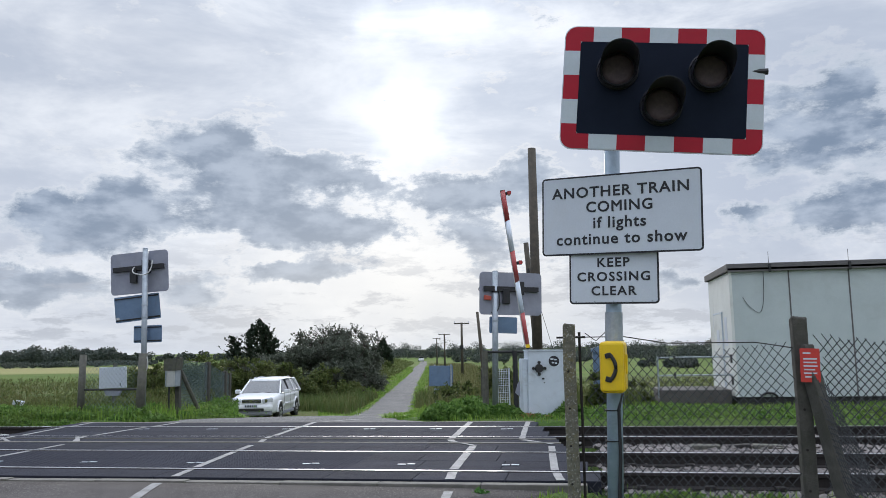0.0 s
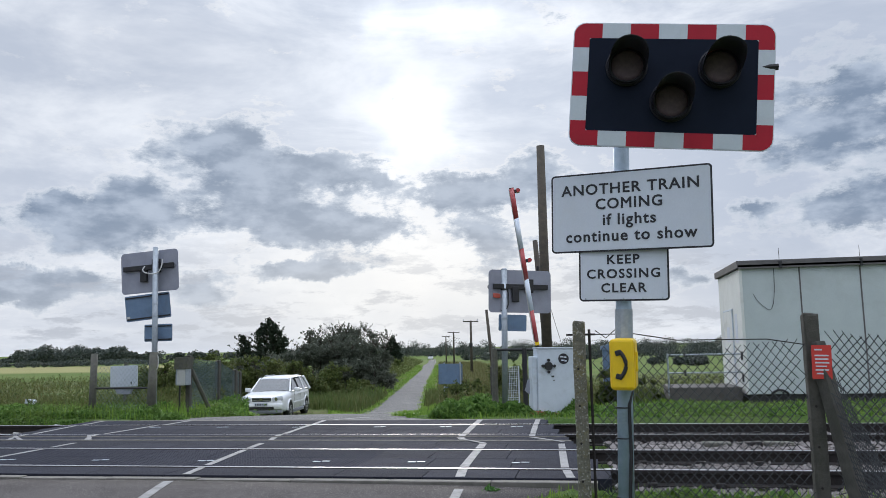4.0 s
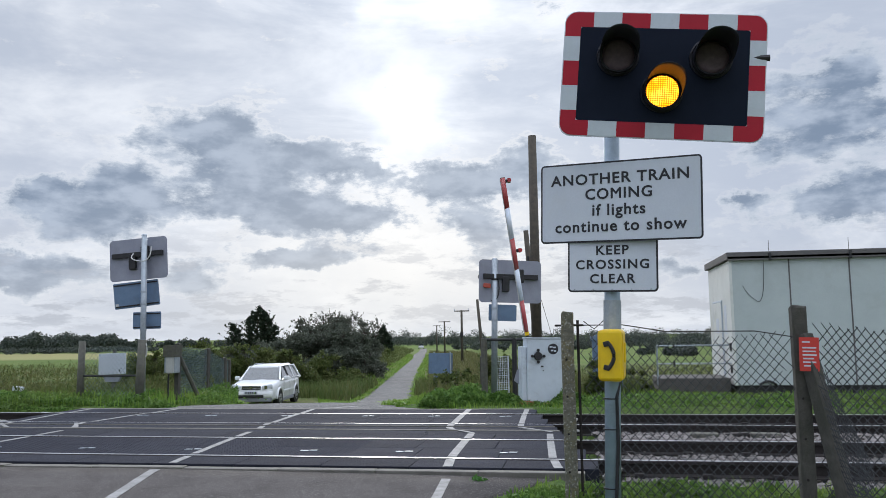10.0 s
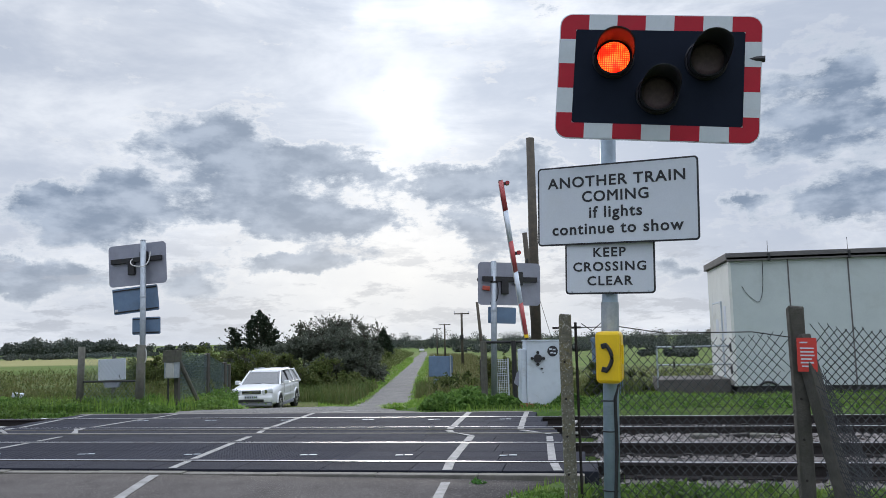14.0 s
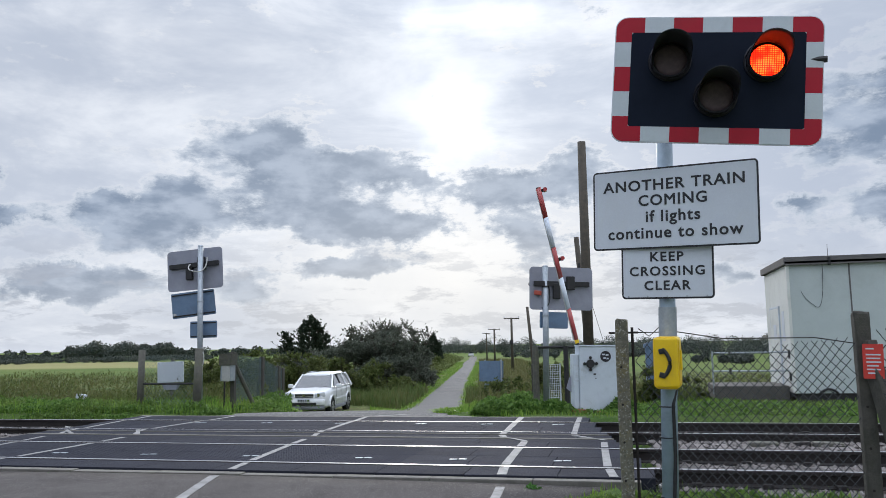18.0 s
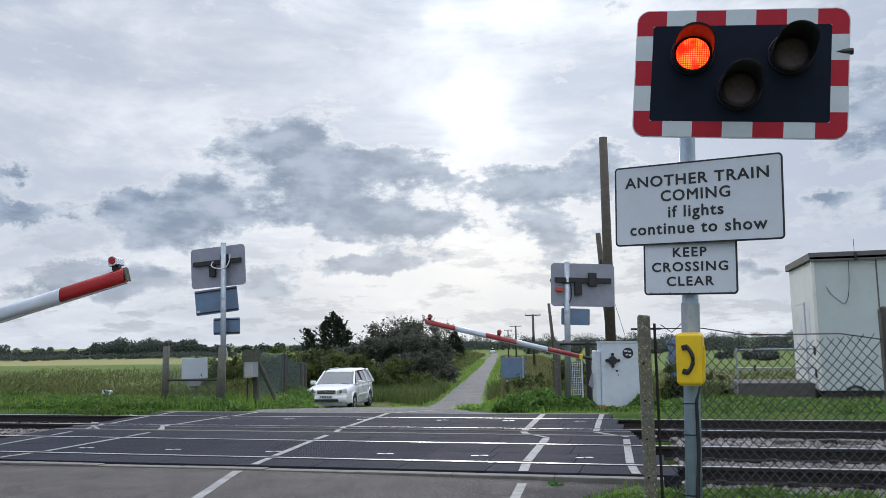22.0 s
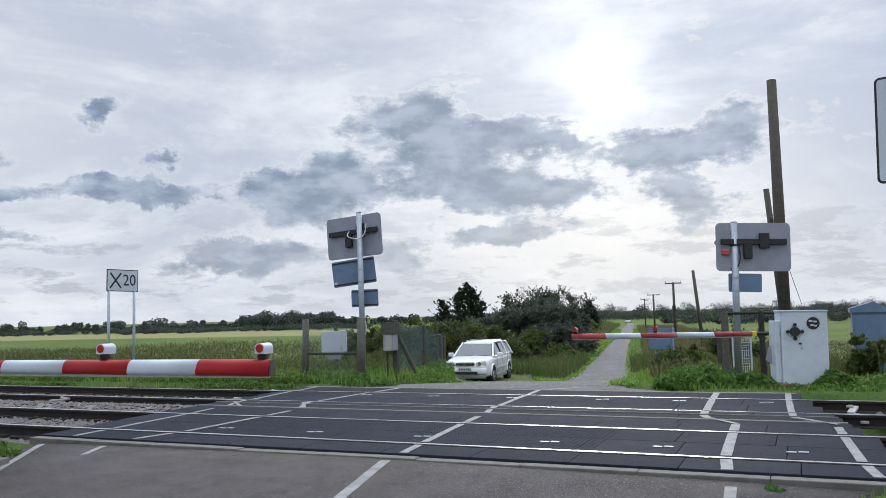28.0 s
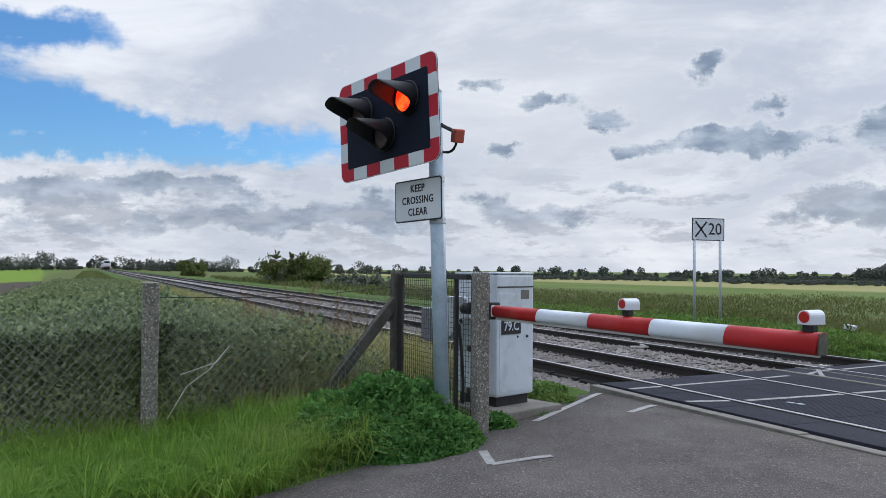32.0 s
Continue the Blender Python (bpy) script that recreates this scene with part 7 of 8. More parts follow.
    leaves("dock_seed", spikes, (0.008, 0.02), dead_stem, label="rusty brown dock seed heads", category="stems", kind="stuff")


bramble_bank()


def sticks(name, a, b, ra, rb, mat, parent):
    """Many thin three-sided twigs, from points a to points b, in one mesh."""
    a, b = np.asarray(a, float), np.asarray(b, float)
    d = b - a
    d /= np.linalg.norm(d, axis=1)[:, None] + 1e-9
    u = np.cross(d, np.array([0.31, 0.52, 0.79]))
    u /= np.linalg.norm(u, axis=1)[:, None] + 1e-9
    w = np.cross(d, u)
    ring = [u * math.cos(k) + w * math.sin(k) for k in (0.0, 2.094, 4.189)]
    v = np.stack([a + r * ra for r in ring] + [b + r * rb for r in ring], 1).reshape(-1, 3)
    k = (np.arange(len(a)) * 6)[:, None]
    faces = np.concatenate([k + np.array(f) for f in ((0, 1, 4), (0, 4, 3), (1, 2, 5), (1, 5, 4), (2, 0, 3), (2, 3, 5))])
    return triangles(name, v, faces, mat, parent)


def tree(name, x, y, z0, top, spread, mat, count, size, label, lobes=9, trunk=0.14, seed=1, wisps=0, category="tree", low=0.15):
    """A tapered trunk, forked limbs, and twigs that carry the leaves: dense boughs with open sprays above them."""
    rng = random.Random(seed)
    ob = empty(name, pose(x, y, z0), label=label, category=category)
    h = top - z0
    wood = rod((0, 0, -0.2), (0.05 * h * rng.uniform(-1, 1), 0, h * 0.45), trunk, trunk * 0.6, 9)
    boughs = []
    for k in range(lobes):
        a, r = rng.uniform(0, 2 * math.pi), spread * math.sqrt(rng.random()) * 0.85
        c = Vector((r * math.cos(a), r * math.sin(a) * 0.7, h * rng.uniform(low + 0.1, 0.80) * (1 - 0.25 * r / spread)))
        boughs.append((c, spread * rng.uniform(0.28, 0.48), False))
        fork = Vector((0, 0, h * rng.uniform(0.15, 0.42)))
        tube([fork, fork.lerp(c, 0.5) + Vector((0, 0, -0.05 * h)), c], trunk * 0.28, 5, bm=wood)
    for k in range(wisps):
        a, r = rng.uniform(0, 2 * math.pi), spread * rng.uniform(0.1, 0.85)
        c = Vector((r * math.cos(a), r * math.sin(a) * 0.6, h * rng.uniform(0.66, 0.86)))
        tube([Vector((r * 0.4 * math.cos(a), 0, h * 0.4)), c * 0.9, c], trunk * 0.14, 4, bm=wood)
        boughs.append((c, h * rng.uniform(0.10, 0.20), True))
    part("trunk", wood, bark, ob, "branching trunk")
    heads, tips, pts = [], [], []
    per = count // max(1, lobes)
    for c, r, spray in boughs:
        n = 22 if spray else max(40, per // 45)
        g = RNG.normal(size=(n, 3)) * (np.array([0.55, 0.55, 0.35]) if spray else 1.0) + np.array([0, 0, 0.75 if spray else 0.18])
        g /= np.linalg.norm(g, axis=1)[:, None]
        reach = r * RNG.uniform(0.45, 1.2, n)
        head = np.array(c) + g * r * 0.08
        tip = np.array(c) + g * reach[:, None] * np.array([1.0, 0.85, 1.0 if spray else 0.78])
        m = int(per * 0.10) if spray else per
        i = RNG.integers(0, n, m)
        f = (RNG.random(m) ** 0.6 * 0.8 + 0.25)[:, None]
        q = head[i] + (tip[i] - head[i]) * f + RNG.normal(size=(m, 3)) * (0.035 if spray else 0.10) * r
        heads.append(head)
        tips.append(tip)
        pts.append(q[q[:, 2] > 0.05])
    sticks("twig_spray", np.concatenate(heads), np.concatenate(tips), 0.10 * trunk + 0.004, 0.004, bark, ob)["kind"] = "stuff"
    leaves("crown", np.concatenate(pts), size, mat, ob)
    return ob


for k, (x, y, z0, top, sp, n, wisp, lobes) in enumerate(((-18.0, 45, -1.7, 2.9, 2.6, 34000, 5, 16), (-15.8, 44, -1.7, 2.3, 2.4, 34000, 3, 16), (-16.9, 48, -1.7, 3.3, 2.4, 26000, 8, 14), (-14.9, 47, -1.7, 2.7, 1.7, 18000, 6, 11), (-20.7, 45, -1.7, 1.5, 2.4, 18000, 2, 12), (-22.8, 44, -1.7, 0.9, 2.2, 14000, 2, 10))):
    tree("hawthorn_bush", x, y, z0, top, sp, bush_leaf, n, (0.04, 0.095), "dark grey-green thicket with twiggy top beside the lane", lobes, 0.12, 20 + k, wisp, "bush", 0.02)
for k, (x, y, top, sp) in enumerate(((-16.3, 52, 1.1, 1.7), (-17.8, 58, 0.9, 1.8), (-19.8, 66, 0.9, 2.0), (-22.2, 77, 1.0, 2.2), (-26.5, 95, 1.0, 2.2), (-14.3, 41.5, -0.6, 1.1), (-24.5, 42, 0.8, 2.3), (-26.5, 44, 0.9, 2.4))):
    tree("scrub_bush", x, y, level(y) - 0.05, top, sp, bush_leaf if k < 3 else hedge_leaf, 8000, (0.05, 0.12), "low mixed scrub bush by the lane", 8, 0.08, 40 + k, 2, "bush", 0.0)
for k, (x, y, top, sp) in enumerate(((-19.0, 31, 1.15, 1.9), (-17.0, 32, 1.05, 1.8), (-15.2, 34, 0.85, 1.8), (-21.5, 30, 0.9, 1.9), (-14.2, 37, 0.5, 1.5))):
    tree("hedge_bush", x, y, -1.65, top, sp, hedge_leaf, 14000, (0.04, 0.095), "yellow-green hedge bush behind the parked car", 9, 0.07, 60 + k, 6, "bush", 0.0)
tree("young_tree", -24.0, 60, -1.8, 3.3, 1.6, bush_leaf, 1500, (0.09, 0.2), "thin young tree with open twiggy crown", 7, 0.09, 77, 8, "tree", 0.3)
for k, (x, y, top, sp) in enumerate(((-3.8, 21, 0.15, 1.2), (-2.6, 24, 0.55, 1.4), (-1.6, 28, 0.6, 1.6), (-3.9, 30, 0.5, 1.5), (0.7, 11.4, 0.62, 0.55), (1.7, 14.5, 0.35, 0.7))):
    tree("bramble_bush", x, y, level(y) - 0.1, top, sp, rough_leaf, 5200, (0.04, 0.10), "straggling olive-green bramble bush on the verge", 7, 0.03, 90 + k, 3, "bush", 0.0)


def conifer(x, y, z0, top, spread, seed, label):
    """Several ragged spires of drooping branches on one trunk."""
    rng = random.Random(seed)
    ob = empty("conifer", pose(x, y, z0), label=label, category="tree")
    h = top - z0
    wood = rod((0, 0, -0.2), (0, 0, h * 0.95), 0.18, 0.03, 8)
    pts = []
    a0, b0 = [], []
    for sx, f in ((0.12, 1.0), (-0.40, 0.84), (0.42, 0.90), (-0.95, 0.66), (0.85, 0.70), (0.26, 0.95), (-0.15, 0.92), (-1.15, 0.74), (1.10, 0.48), (0.60, 0.80)):
        cx = sx * spread
        for k in range(34):
            z = h * f * (k / 34) ** 0.85
            r = spread * 0.44 * (1 - z / (h * f)) ** 0.65 + 0.10
            for j in range(4):
                a = rng.uniform(0, 2 * math.pi)
                q = r * rng.uniform(0.5, 1.1) * (2.1 if rng.random() < 0.22 else 0.9)
                tip = Vector((cx + q * math.cos(a), q * math.sin(a), z + q * rng.uniform(0.45, 0.95)))
                root = Vector((cx * 0.85, 0, z))
                a0.append(tuple(root))
                b0.append(tuple(tip))
                for n in range(8):
                    p = root.lerp(tip, rng.uniform(0.25, 1.06))
                    pts.append((p.x + rng.gauss(0, 0.045), p.y + rng.gauss(0, 0.045), p.z + rng.gauss(0, 0.045)))
    sticks("twig_spray", a0, b0, 0.022, 0.008, bark, ob)["kind"] = "stuff"
    part("trunk", wood, bark, ob)
    leaves("crown", pts, (0.06, 0.15), conifer_leaf, ob, 2.6, stand=0.8)


conifer(-28.3, 60, -1.8, 4.15, 2.1, 5, "dark ragged conifer standing above the hedge")
conifer(-33, 125, -2.3, 3.2, 1.4, 8, "small dark pointed conifer at the end of the lane")


def far_wood():
    """Belts of trees on the horizon; their leaf colour carries the haze."""
    pts, mid = [], []
    def belt(az0, az1, dist, h0, h1, count, puffs=70, wide=1.0, fill=True):
        puffs = int(puffs * (1.7 if dist >= 400 else 4.0))
        for k in range(count):
            az = radians(RNG.uniform(az0, az1))
            d = dist * RNG.uniform(0.9, 1.12)
            x, y = d * math.sin(az), d * math.cos(az)
            g = level(y) if y > -3000 else -1.9
            h = RNG.uniform(h0, h1) * (0.75 + 0.5 * abs(noise.noise((math.degrees(az) * 0.35, dist, 0))) + 0.35 * noise.noise((math.degrees(az) * 1.7, dist, 3)))
            r = h * RNG.uniform(0.32, 0.55) * wide
            q = RNG.normal(size=(puffs, 3))
            q /= np.linalg.norm(q, axis=1)[:, None]
            q = q * RNG.uniform(0.5, 0.96, (puffs, 1)) * np.array([r, r, h * 0.48]) + np.array([x, y, g + h * 0.5])
            (mid if dist < 400 else pts).append(q)
    belt(-39, -32.5, 470, 7, 11.5, 120, 90)
    belt(-33, -24, 470, 3.5, 6.5, 80)
    belt(-46, -39, 470, 2, 4, 50, 60, 1.6)
    belt(-60, -36, 520, 2.2, 3.6, 200, 60, 1.6)
    belt(-60, -36, 540, 4, 9, 62, 110)
    belt(-108, -58, 620, 2.4, 4.0, 260, 60, 1.6)
    belt(-108, -58, 640, 4, 11, 95, 110)
    belt(-108, -72, 600, 7, 13, 190, 80)
    belt(-26, -8, 380, 3.5, 7, 150)
    belt(-16, 4, 330, 4, 8.5, 190)
    belt(0, 24, 300, 4, 8, 200)
    belt(22, 45, 350, 5, 9, 100)
    belt(-48, -30, 300, 1.6, 2.6, 170, 60, 2.2)
    belt(-62, -44, 360, 1.5, 2.6, 170, 60, 2.2)
    belt(-9.5, 18, 210, 2.0, 3.6, 120, 60, 1.6)
    belt(4, 22, 120, 1.3, 2.2, 40, 60, 1.8)
    allp = np.concatenate(pts)
    leaves("hedgerow_trees", np.concatenate(mid), (0.18, 0.38), hazed_leaf, label="dark hedgerow trees round the nearer fields, haze tinted into the leaves", category="woodland", kind="stuff", long=1.3)
    leaves("far_woods", allp, (0.55, 1.1), hazed_leaf, label="dark belts of trees along the flat horizon, haze tinted into the leaves", category="woodland", kind="stuff", long=1.3)


far_wood()
tree("field_bush", -74, 11.5, -1.3, 2.9, 4.2, hedge_leaf, 26000, (0.07, 0.17), "broad yellow-green bush beyond the line", 13, 0.15, 101, 8, "bush", 0.0)
tree("field_bush", -82, 13.5, -1.3, 1.0, 4.5, bush_leaf, 9000, (0.12, 0.28), "low dark bush beyond the line", 9, 0.12, 102, 2, "bush", 0.0)
tree("field_bush", -62, 13.0, -1.3, 0.9, 4.0, bush_leaf, 8000, (0.10, 0.24), "low twiggy bush beyond the line", 9, 0.10, 103, 9, "bush", 0.0)
tree("field_bush", -150, 11.5, -1.4, 3.2, 3.2, hedge_leaf, 5000, (0.2, 0.45), "round bush by the distant line", 12, 0.15, 105, 0, "bush", 0.0)

# ---- parked car ----


def make_car():
    """A tall estate with a short bonnet; local -y is its front, z up, wheels on z = 0."""
    car = empty("parked_car", pose(-12.28, 22.9, level(22.9) - 0.10, 0, 0, 6.3), label="silver-white off-road estate car parked facing the crossing", category="car")
    car.scale = (1.0, 0.97, 0.96)

    def loft(sections):
        """Rings of points, mirrored in x, joined from front to rear."""
        bm = bmesh.new()
        rings = [[bm.verts.new((x, y, z)) for x, z in prof] + [bm.verts.new((-x, y, z)) for x, z in prof[-2:0:-1]] for y, prof in sections]
        n = len(rings[0])
        for a, b in zip(rings, rings[1:]):
            for k in range(n):
                bm.faces.new((a[k], a[(k + 1) % n], b[(k + 1) % n], b[k]))
        bm.faces.new(rings[0][::-1])
        bm.faces.new(rings[-1])
        crease = bm.edges.layers.float.new("crease_edge")
        bmesh.ops.recalc_face_normals(bm, faces=bm.faces[:])
        return bm, rings, crease

    secs = [(-2.24, 0.42, 0.74, 0.60), (-2.17, 0.32, 0.90, 0.77), (-1.95, 0.28, 0.99, 0.855), (-1.30, 0.27, 1.06, 0.89), (-0.98, 0.27, 1.09, 0.89), (0.0, 0.27, 1.11, 0.89), (1.2, 0.28, 1.12, 0.89), (1.9, 0.30, 1.12, 0.87), (2.16, 0.36, 1.08, 0.83), (2.25, 0.46, 0.94, 0.76)]
    bm, rings, crease = loft([(y, [(0, lo), (hw * 0.92, lo), (hw * 0.99, lo + 0.10), (hw * 1.01, lo + (w - lo) * 0.55), (hw * 0.975, w - 0.10), (hw * 0.90, w - 0.01), (0, w + 0.035)]) for y, lo, w, hw in secs])
    n = len(rings[0])
    for a, b in zip(rings, rings[1:]):
        for k in (2, 4, 5, n - 2, n - 4, n - 5):
            bm.edges.get((a[k], b[k]))[crease] = 0.6
    body = part("body", bm, car_paint, car, "silver-white painted body", None, True)
    mod = body.modifiers.new("round", "SUBSURF")
    mod.levels = mod.render_levels = 2
    # cabin: glass all round, pillars on it, a roof on top
    def pane(name, pts, push, label=""):
        b = bmesh.new()
        face = b.faces.new([b.verts.new(p) for p in pts])
        r = bmesh.ops.extrude_face_region(b, geom=[face])
        for g in r["geom"]:
            if isinstance(g, bmesh.types.BMVert):
                g.co += Vector(push)
        bmesh.ops.recalc_face_normals(b, faces=b.faces[:])
        return part(name, b, screen_glass, car, label)
    pane("windscreen", [(-0.74, -1.01, 1.075), (0.74, -1.01, 1.075), (0.585, -0.31, 1.595), (-0.585, -0.31, 1.595)], (0, 0.03, -0.01), "windscreen reflecting the pale sky")
    pane("rear_window", [(-0.76, 2.13, 1.10), (0.76, 2.13, 1.10), (0.60, 1.80, 1.57), (-0.60, 1.80, 1.57)], (0, -0.03, 0))
    edge_x = lambda z: 0.85 - 0.225 * (z - 1.09) / 0.50
    for s in (-1, 1):
        for ya, yb, yc, yd in ((-0.80, 0.20, 0.20, -0.20), (0.28, 1.05, 1.02, 0.28), (1.14, 1.98, 1.70, 1.10)):
            pane("side_window", [(s * edge_x(1.10), ya, 1.10), (s * edge_x(1.10), yb, 1.10), (s * edge_x(1.56), yc, 1.56), (s * edge_x(1.56), yd, 1.56)], (-s * 0.02, 0, 0), "dark side window")
        part("pillar", rod((s * 0.80, -1.03, 1.06), (s * 0.625, -0.28, 1.60), 0.042, 0.036, 8), car_paint, car)
        part("pillar", rod((s * 0.855, 0.24, 1.06), (s * 0.635, 0.24, 1.60), 0.034, n=8), car_black, car)
        part("pillar", rod((s * 0.855, 1.09, 1.06), (s * 0.635, 1.07, 1.60), 0.040, n=8), car_paint, car)
        part("pillar", rod((s * 0.835, 2.08, 1.04), (s * 0.63, 1.78, 1.60), 0.085, 0.07, 10), car_paint, car)
        part("waist_rail", rod((s * 0.855, -0.95, 1.085), (s * 0.855, 2.05, 1.10), 0.022, n=6), car_paint, car)
        part("roof_rail", tube([(s * 0.53, -0.05, 1.665), (s * 0.53, 0.05, 1.695), (s * 0.53, 1.45, 1.695), (s * 0.53, 1.58, 1.655)], 0.012, 6), galv, car)
        part("mirror", box((s * 1.0, -0.70, 1.14), (0.22, 0.13, 0.17), 0.05), car_paint, car, "body-coloured door mirror")
        for y in (-1.32, 1.32):
            part("wheel_arch", rod((s * 0.80, y, 0.36), (s * 0.902, y, 0.36), 0.405, n=28), car_black, car, "dark wheel arch")
            part("arch_lip", tube([(s * 0.895, y + 0.42 * math.cos(a), 0.36 + 0.42 * math.sin(a)) for a in (math.pi * k / 14 for k in range(15))], 0.035, 6), car_paint, car)
            wh = part("wheel", rod((s * 0.915, y, 0.335), (s * 0.69, y, 0.335), 0.335, n=28), tyre_black, car, "black tyre")
            part("rim", rod((s * 0.925, y, 0.335), (s * 0.89, y, 0.335), 0.205, 0.215, 20), alloy, wh, "grey alloy rim")
            for k in range(5):
                a = 2 * math.pi * (k + 0.25) / 5
                part("spoke_gap", box((s * 0.926, y + 0.135 * math.cos(a), 0.335 + 0.135 * math.sin(a)), (0.006, 0.06, 0.06), 0.012), car_black, wh)
        for y in (-0.72, 0.24, 1.06):
            part("door_gap", box((s * 0.897, y, 0.72), (0.006, 0.012, 0.66), 0.0), car_black, car)
        part("side_moulding", box((s * 0.905, 0.05, 0.60), (0.03, 1.75, 0.10), 0.014), car_paint, car)
        part("sill", box((s * 0.86, 0.0, 0.28), (0.08, 1.8, 0.13), 0.02), plate_back, car, "grey lower sill")
        for y in (0.05, 0.88):
            part("door_handle", box((s * 0.908, y, 0.95), (0.03, 0.17, 0.04), 0.012), car_paint, car)
        lamp = part("headlight", box((0, 0, 0), (0.40, 0.16, 0.20), 0.055, m=pose(s * 0.60, -2.12, 0.845, 0, s * -9, s * 20)), lamp_glass, car, "clear headlight")
        part("reflector", rod((s * 0.56, -2.235, 0.845), (s * 0.56, -2.215, 0.845), 0.070, n=14), chrome, lamp)
        part("fog_lamp", rod((s * 0.64, -2.25, 0.50), (s * 0.64, -2.22, 0.50), 0.055, n=12), lamp_glass, car)
        part("tail_light", box((s * 0.76, 2.07, 1.16), (0.08, 0.10, 0.36), 0.03), red_lens, car)
    bm, rings, crease = loft([(y, [(0, z - 0.07), (hw + 0.035, z - 0.07), (hw + 0.03, z - 0.035), (hw - 0.10, z + 0.005), (0, z + 0.03)]) for y, z, hw in ((-0.36, 1.595, 0.56), (-0.20, 1.645, 0.59), (0.60, 1.675, 0.61), (1.50, 1.66, 0.62), (1.84, 1.61, 0.60))])
    part("roof", bm, car_paint, car, "", None, True)
    g = part("grille", box((0, -2.215, 0.83), (0.74, 0.07, 0.15), 0.025), car_black, car, "black grille with two bright bars")
    for z in (0.80, 0.87):
        part("slat", box((0, -2.255, z), (0.70, 0.014, 0.022), 0.005), chrome, g)
    part("badge", rod((0, -2.272, 0.835), (0, -2.25, 0.835), 0.055, n=16), chrome, g)
    part("bumper", box((0, -2.165, 0.56), (1.66, 0.24, 0.26), 0.09), car_paint, car, "body-coloured front bumper")
    part("lower_intake", box((0, -2.275, 0.50), (1.00, 0.05, 0.11), 0.02), car_black, car)
    part("under_guard", box((0, -2.12, 0.36), (1.56, 0.24, 0.18), 0.06), plate_back, car, "grey plastic under-guard")
    pl = part("registration_plate", box((0, -2.298, 0.64), (0.52, 0.014, 0.11), 0.004), sign_white, car, "white plate with dark bars")
    for k in range(7):
        part("plate_bar", box((-0.20 + 0.065 * k + (0.02 if k > 3 else 0), -2.307, 0.64), (0.042, 0.003, 0.075), 0.0), sign_black, pl)
    for x in (-0.45, 0.12):
        part("wiper", rod((x, -1.05, 1.085), (x + 0.50, -1.00, 1.12), 0.010, n=5), car_black, car)
    part("aerial", rod((0.1, -0.1, 1.69), (0.1, 0.05, 1.85), 0.008, n=5), car_black, car)


make_car()


# ---- small white car far down the lane ----
far_car = empty("distant_car", pose(-50.4, 246, level(246), 0, 0, 12), label="tiny white car far away on the lane", category="car")
part("body", box((0, 0, 0.62), (1.7, 4.0, 0.75), 0.2), car_paint, far_car)
part("cabin", box((0, 0.3, 1.2), (1.4, 2.2, 0.55), 0.2), dark_glass, far_car)
for sx in (-0.8, 0.8):
    for sy in (-1.25, 1.25):
        part("wheel", rod((sx - 0.1, sy, 0.3), (sx + 0.1, sy, 0.3), 0.3, n=14), tyre_black, far_car)


# ---- train ----


def make_train():
    """Three coaches; the leading cab faces +x."""
    t = empty("passenger_train", pose(-1150, 0.7525, 0), label="pale multiple-unit train with dark windscreen far down the line", category="train")
    prof = rounded(2.75, 2.85, 0.45, 4)
    for k in range(3):
        x1 = -20.4 * k
        x0 = x1 - 19.8
        bm = bmesh.new()
        a = [bm.verts.new((x0, u, 2.45 + v)) for u, v in prof]
        m = [bm.verts.new((x1 - 0.7, u, 2.45 + v)) for u, v in prof]
        b = [bm.verts.new((x1 + (0.35 if v < -0.2 else 0.0) if k == 0 else x1, u * 0.90, 2.45 + v * 0.95 - 0.05)) for u, v in prof]
        n = len(prof)
        for p, q in ((a, m), (m, b)):
            for j in range(n):
                bm.faces.new((p[j], p[(j + 1) % n], q[(j + 1) % n], q[j]))
        bm.faces.new(a[::-1])
        bm.faces.new(b)
        bmesh.ops.recalc_face_normals(bm, faces=bm.faces[:])
        coach = part("coach", bm, sign_white, t, "pale painted coach body")
        for s in (-1, 1):
            for w in range(9):
                part("window", box((x0 + 1.8 + 2.0 * w, s * 1.376, 2.75), (1.5, 0.02, 0.75), 0.0), dark_glass, coach)
        for x in (x0 + 3, x1 - 3.5):
            part("bogie", box((x, 0, 0.62), (3.2, 2.3, 0.75), 0.08), dark_steel, coach)
            for dx in (-1.2, 1.2):
                for y in (-0.75, 0.75):
                    part("wheelset", rod((x + dx, y - 0.07, 0.43), (x + dx, y + 0.07, 0.43), 0.42, n=18), rust, coach)
    front = part("cab_front", box((0.33, 0, 2.0), (0.10, 2.2, 1.1), 0.05), sign_white, t, "white cab end panel")
    part("end_stripe", box((0.36, 0, 1.55), (0.08, 2.0, 0.30), 0.04), orange_red, front, "orange-red band")
    part("windscreen", box((0.16, 0, 3.15), (0.08, 2.1, 0.75), 0.06), dark_glass, t, "dark cab windscreen")
    for s in (-0.85, 0.85):
        part("headlamp", rod((0.36, s, 1.75), (0.42, s, 1.75), 0.13, n=12), lamp_glass, front)
    part("coupler", box((0.55, 0, 1.0), (0.6, 0.5, 0.4), 0.05), dark_steel, t)
    part("skirt", box((0.1, 0, 1.05), (0.5, 2.4, 0.5), 0.05), dark_steel, t)
    return t


train = make_train()

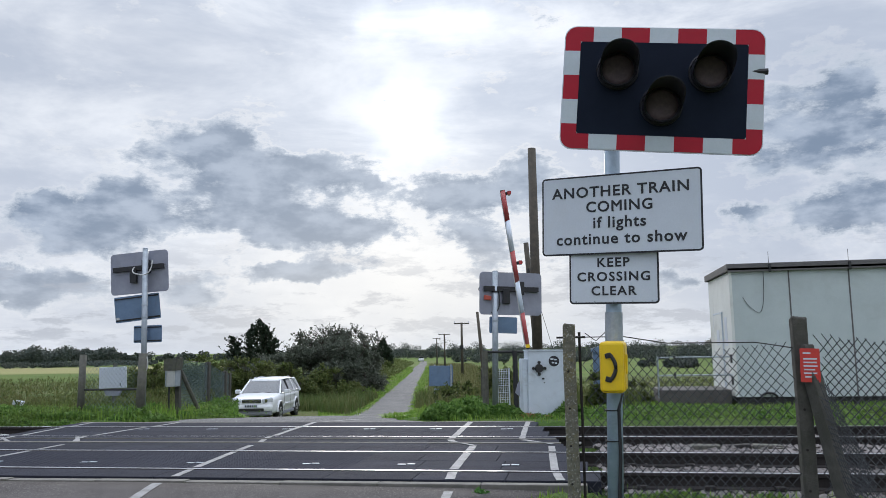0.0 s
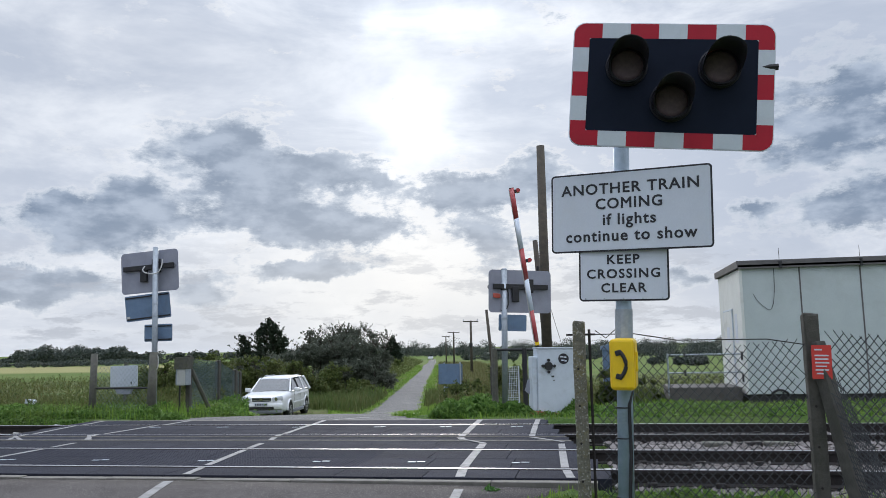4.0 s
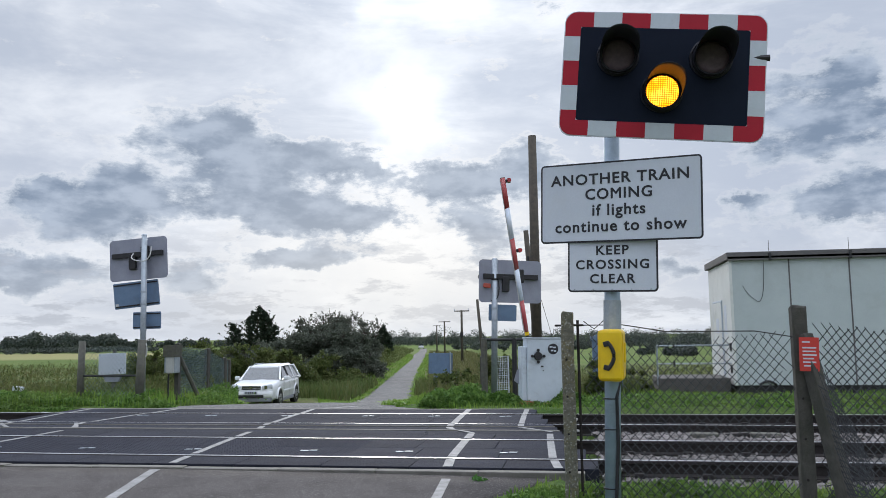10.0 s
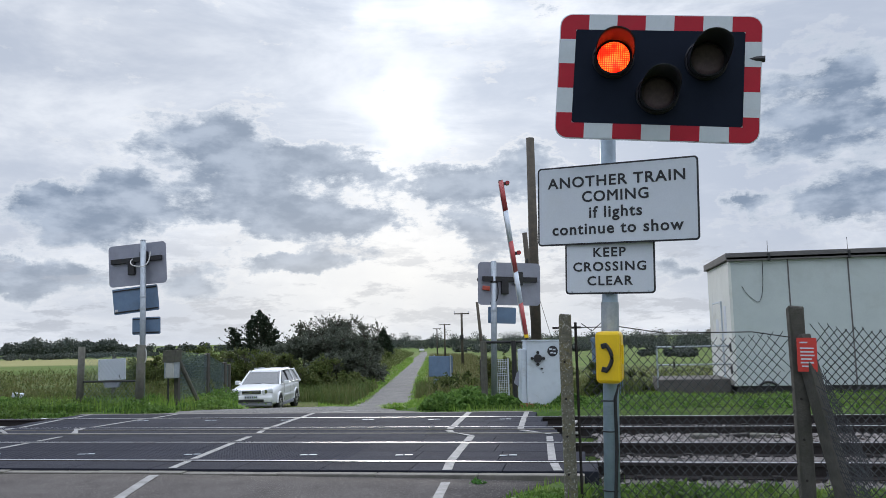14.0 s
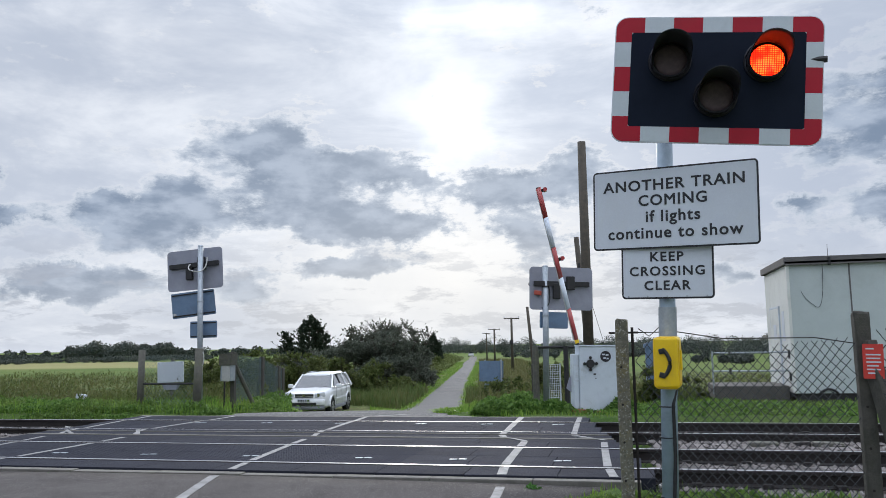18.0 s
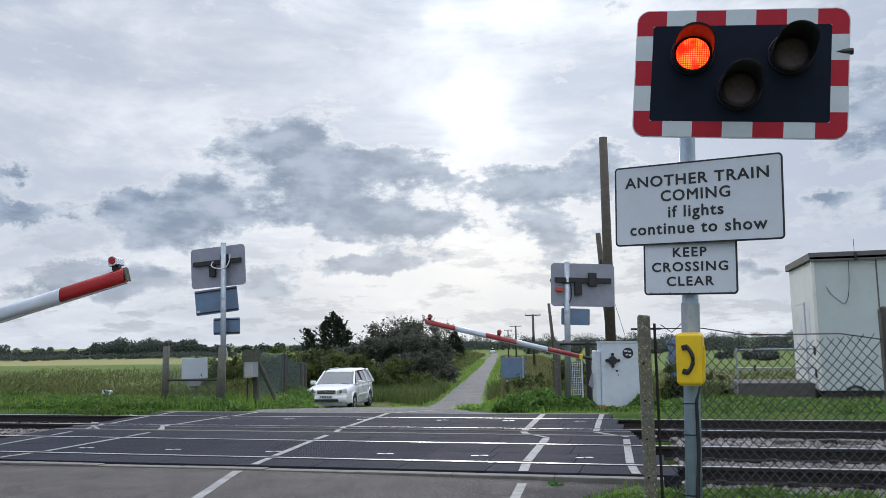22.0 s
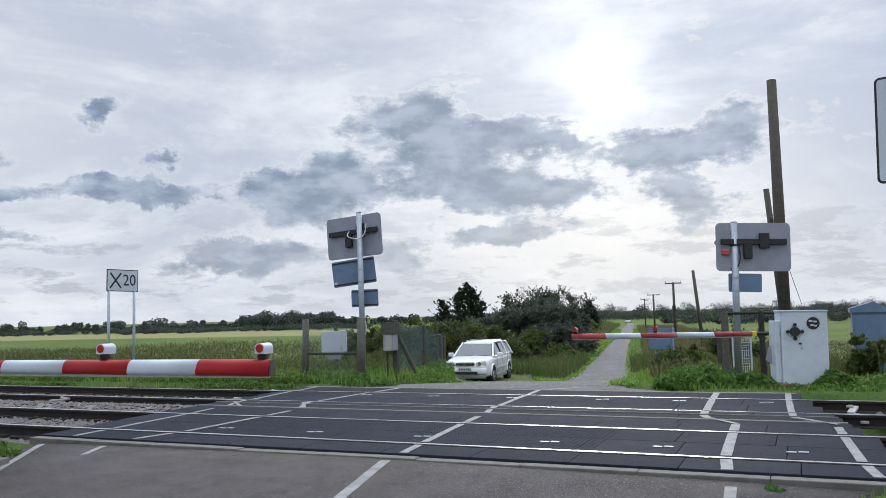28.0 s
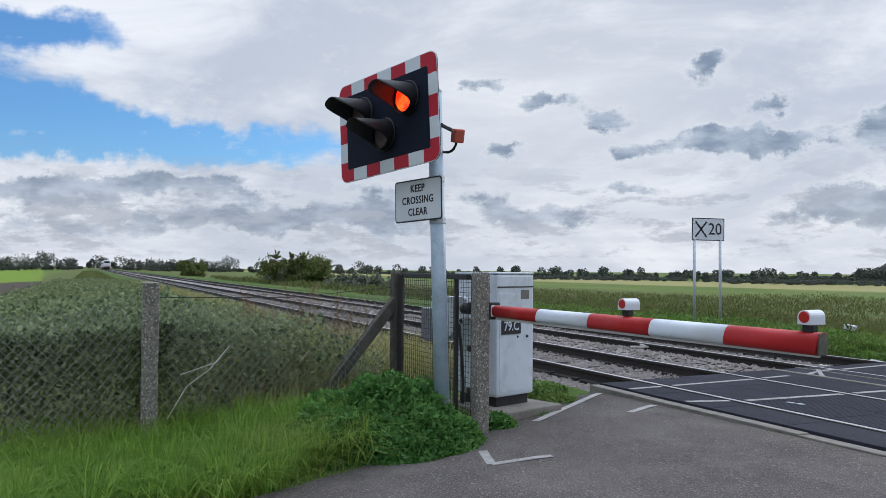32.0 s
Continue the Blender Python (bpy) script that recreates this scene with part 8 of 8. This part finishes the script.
# ---- far farm buildings ----
for x, y, w, d, h, rz in ((62, 330, 22, 10, 3.2, 10), (98, 345, 14, 9, 3.4, -12), (-150, 560, 26, 11, 3.5, 20)):
    f = empty("farm_building", pose(x, y, level(y) - 0.1, 0, 0, rz), label="distant low farm building with a pale roof among trees", category="building", group="farm buildings")
    part("walls", box((0, 0, h / 2), (w, d, h), 0.05), wall_light, f)
    part("roof", slab([(-w / 2 - 0.4, h), (w / 2 + 0.4, h), (w / 2 - 1.5, h + 2.6), (-w / 2 + 1.5, h + 2.6)], -d / 2 - 0.4, d / 2 + 0.4), edge_concrete, f, "pale pitched roof")
    for k in range(3):
        part("opening", box((-w / 3 + k * w / 3, -d / 2 - 0.02, h * 0.45), (1.6, 0.05, 1.5), 0.0), dark_steel, f)


# ---- movement ----


def lamp_rows(x, z, lit):
    """Rows for a lens disc: it turns its lit face forward at the start of each spell and back at its end."""
    rows, angle = [(0.0, pose(x, LENS_Y, z, 0, 0, 180))], 180
    for a, b in lit:
        for t in (a, b):
            if t >= 32.0:
                continue
            f = round(t * FPS)
            while any(f < k < f + 3 for k in range(0, 33 * FPS, FPS)):
                f -= 1
            rows.append((f / FPS, pose(x, LENS_Y, z, 0, 0, angle)))
            for k in (1, 2, 3):
                rows.append(((f + k) / FPS, pose(x, LENS_Y, z, 0, 0, angle + 60 * k)))
            angle += 180
    rows.append((32.1, pose(x, LENS_Y, z, 0, 0, angle)))
    return rows


def flashes(start, period, share, first):
    """Spells of light, one each period, from first to the end."""
    out, t = [], start
    while t < 32.2:
        if t >= first:
            out.append((t, t + period * share))
        t += period
    return out


BOOM_NEAR = [(0, 84), (17.6, 84), (18.0, 82), (18.5, 74.5), (19.0, 66), (19.5, 57.6), (20, 49.2), (20.3, 44.2), (20.6, 39.2), (21, 32.4), (21.4, 25.4), (21.8, 18.2), (22.2, 13.2), (22.6, 11.3), (23, 9.7), (23.4, 8.1), (23.8, 6.6), (24.2, 5.2), (24.5, 4.1), (25.2, 1.5), (25.8, -0.3), (26.2, -0.55), (32, -0.6)]
BOOM_FAR = [(0, 82.5), (17.3, 82.5), (17.6, 81.8), (18, 78), (18.5, 70), (19, 61.5), (19.5, 53.3), (20, 45.3), (20.5, 37.8), (21, 30.2), (21.5, 21.9), (22, 13.6), (22.5, 10.4), (23, 6.2), (23.5, 3.8), (24, 1.8), (24.5, 0.0), (32, 0)]


def motions():
    period = 0.734
    for key, shift in (("near_right", 0.0), ("near_left", -0.07), ("far_left", 0.0), ("far_right", 0.0)):
        d = DISCS[key]
        both = [(12.95, 13.83)]
        left = both + flashes(16.075 - 3 * period + shift, period, 0.49, 13.85)
        right = both + flashes(16.075 - 2.5 * period + shift, period, 0.49, 13.95)
        walk(d["left"], lamp_rows(*LAMPS["left"], left))
        walk(d["right"], lamp_rows(*LAMPS["right"], right))
        walk(d["amber"], lamp_rows(*LAMPS["amber"], [(9.83, 12.90)]))
    walk(boom_near, [(t, pose(0, 0, 1.01, 0, -a, 7.6)) for t, a in BOOM_NEAR])
    walk(train, [(t, pose(-1150 + 25 * t, 0.7525, 0.0)) for t in (0, 16, 32)])
    walk(boom_far, [(t, pose(0, 0, 0.90, 0, -a, 186.0)) for t, a in BOOM_FAR])


motions()
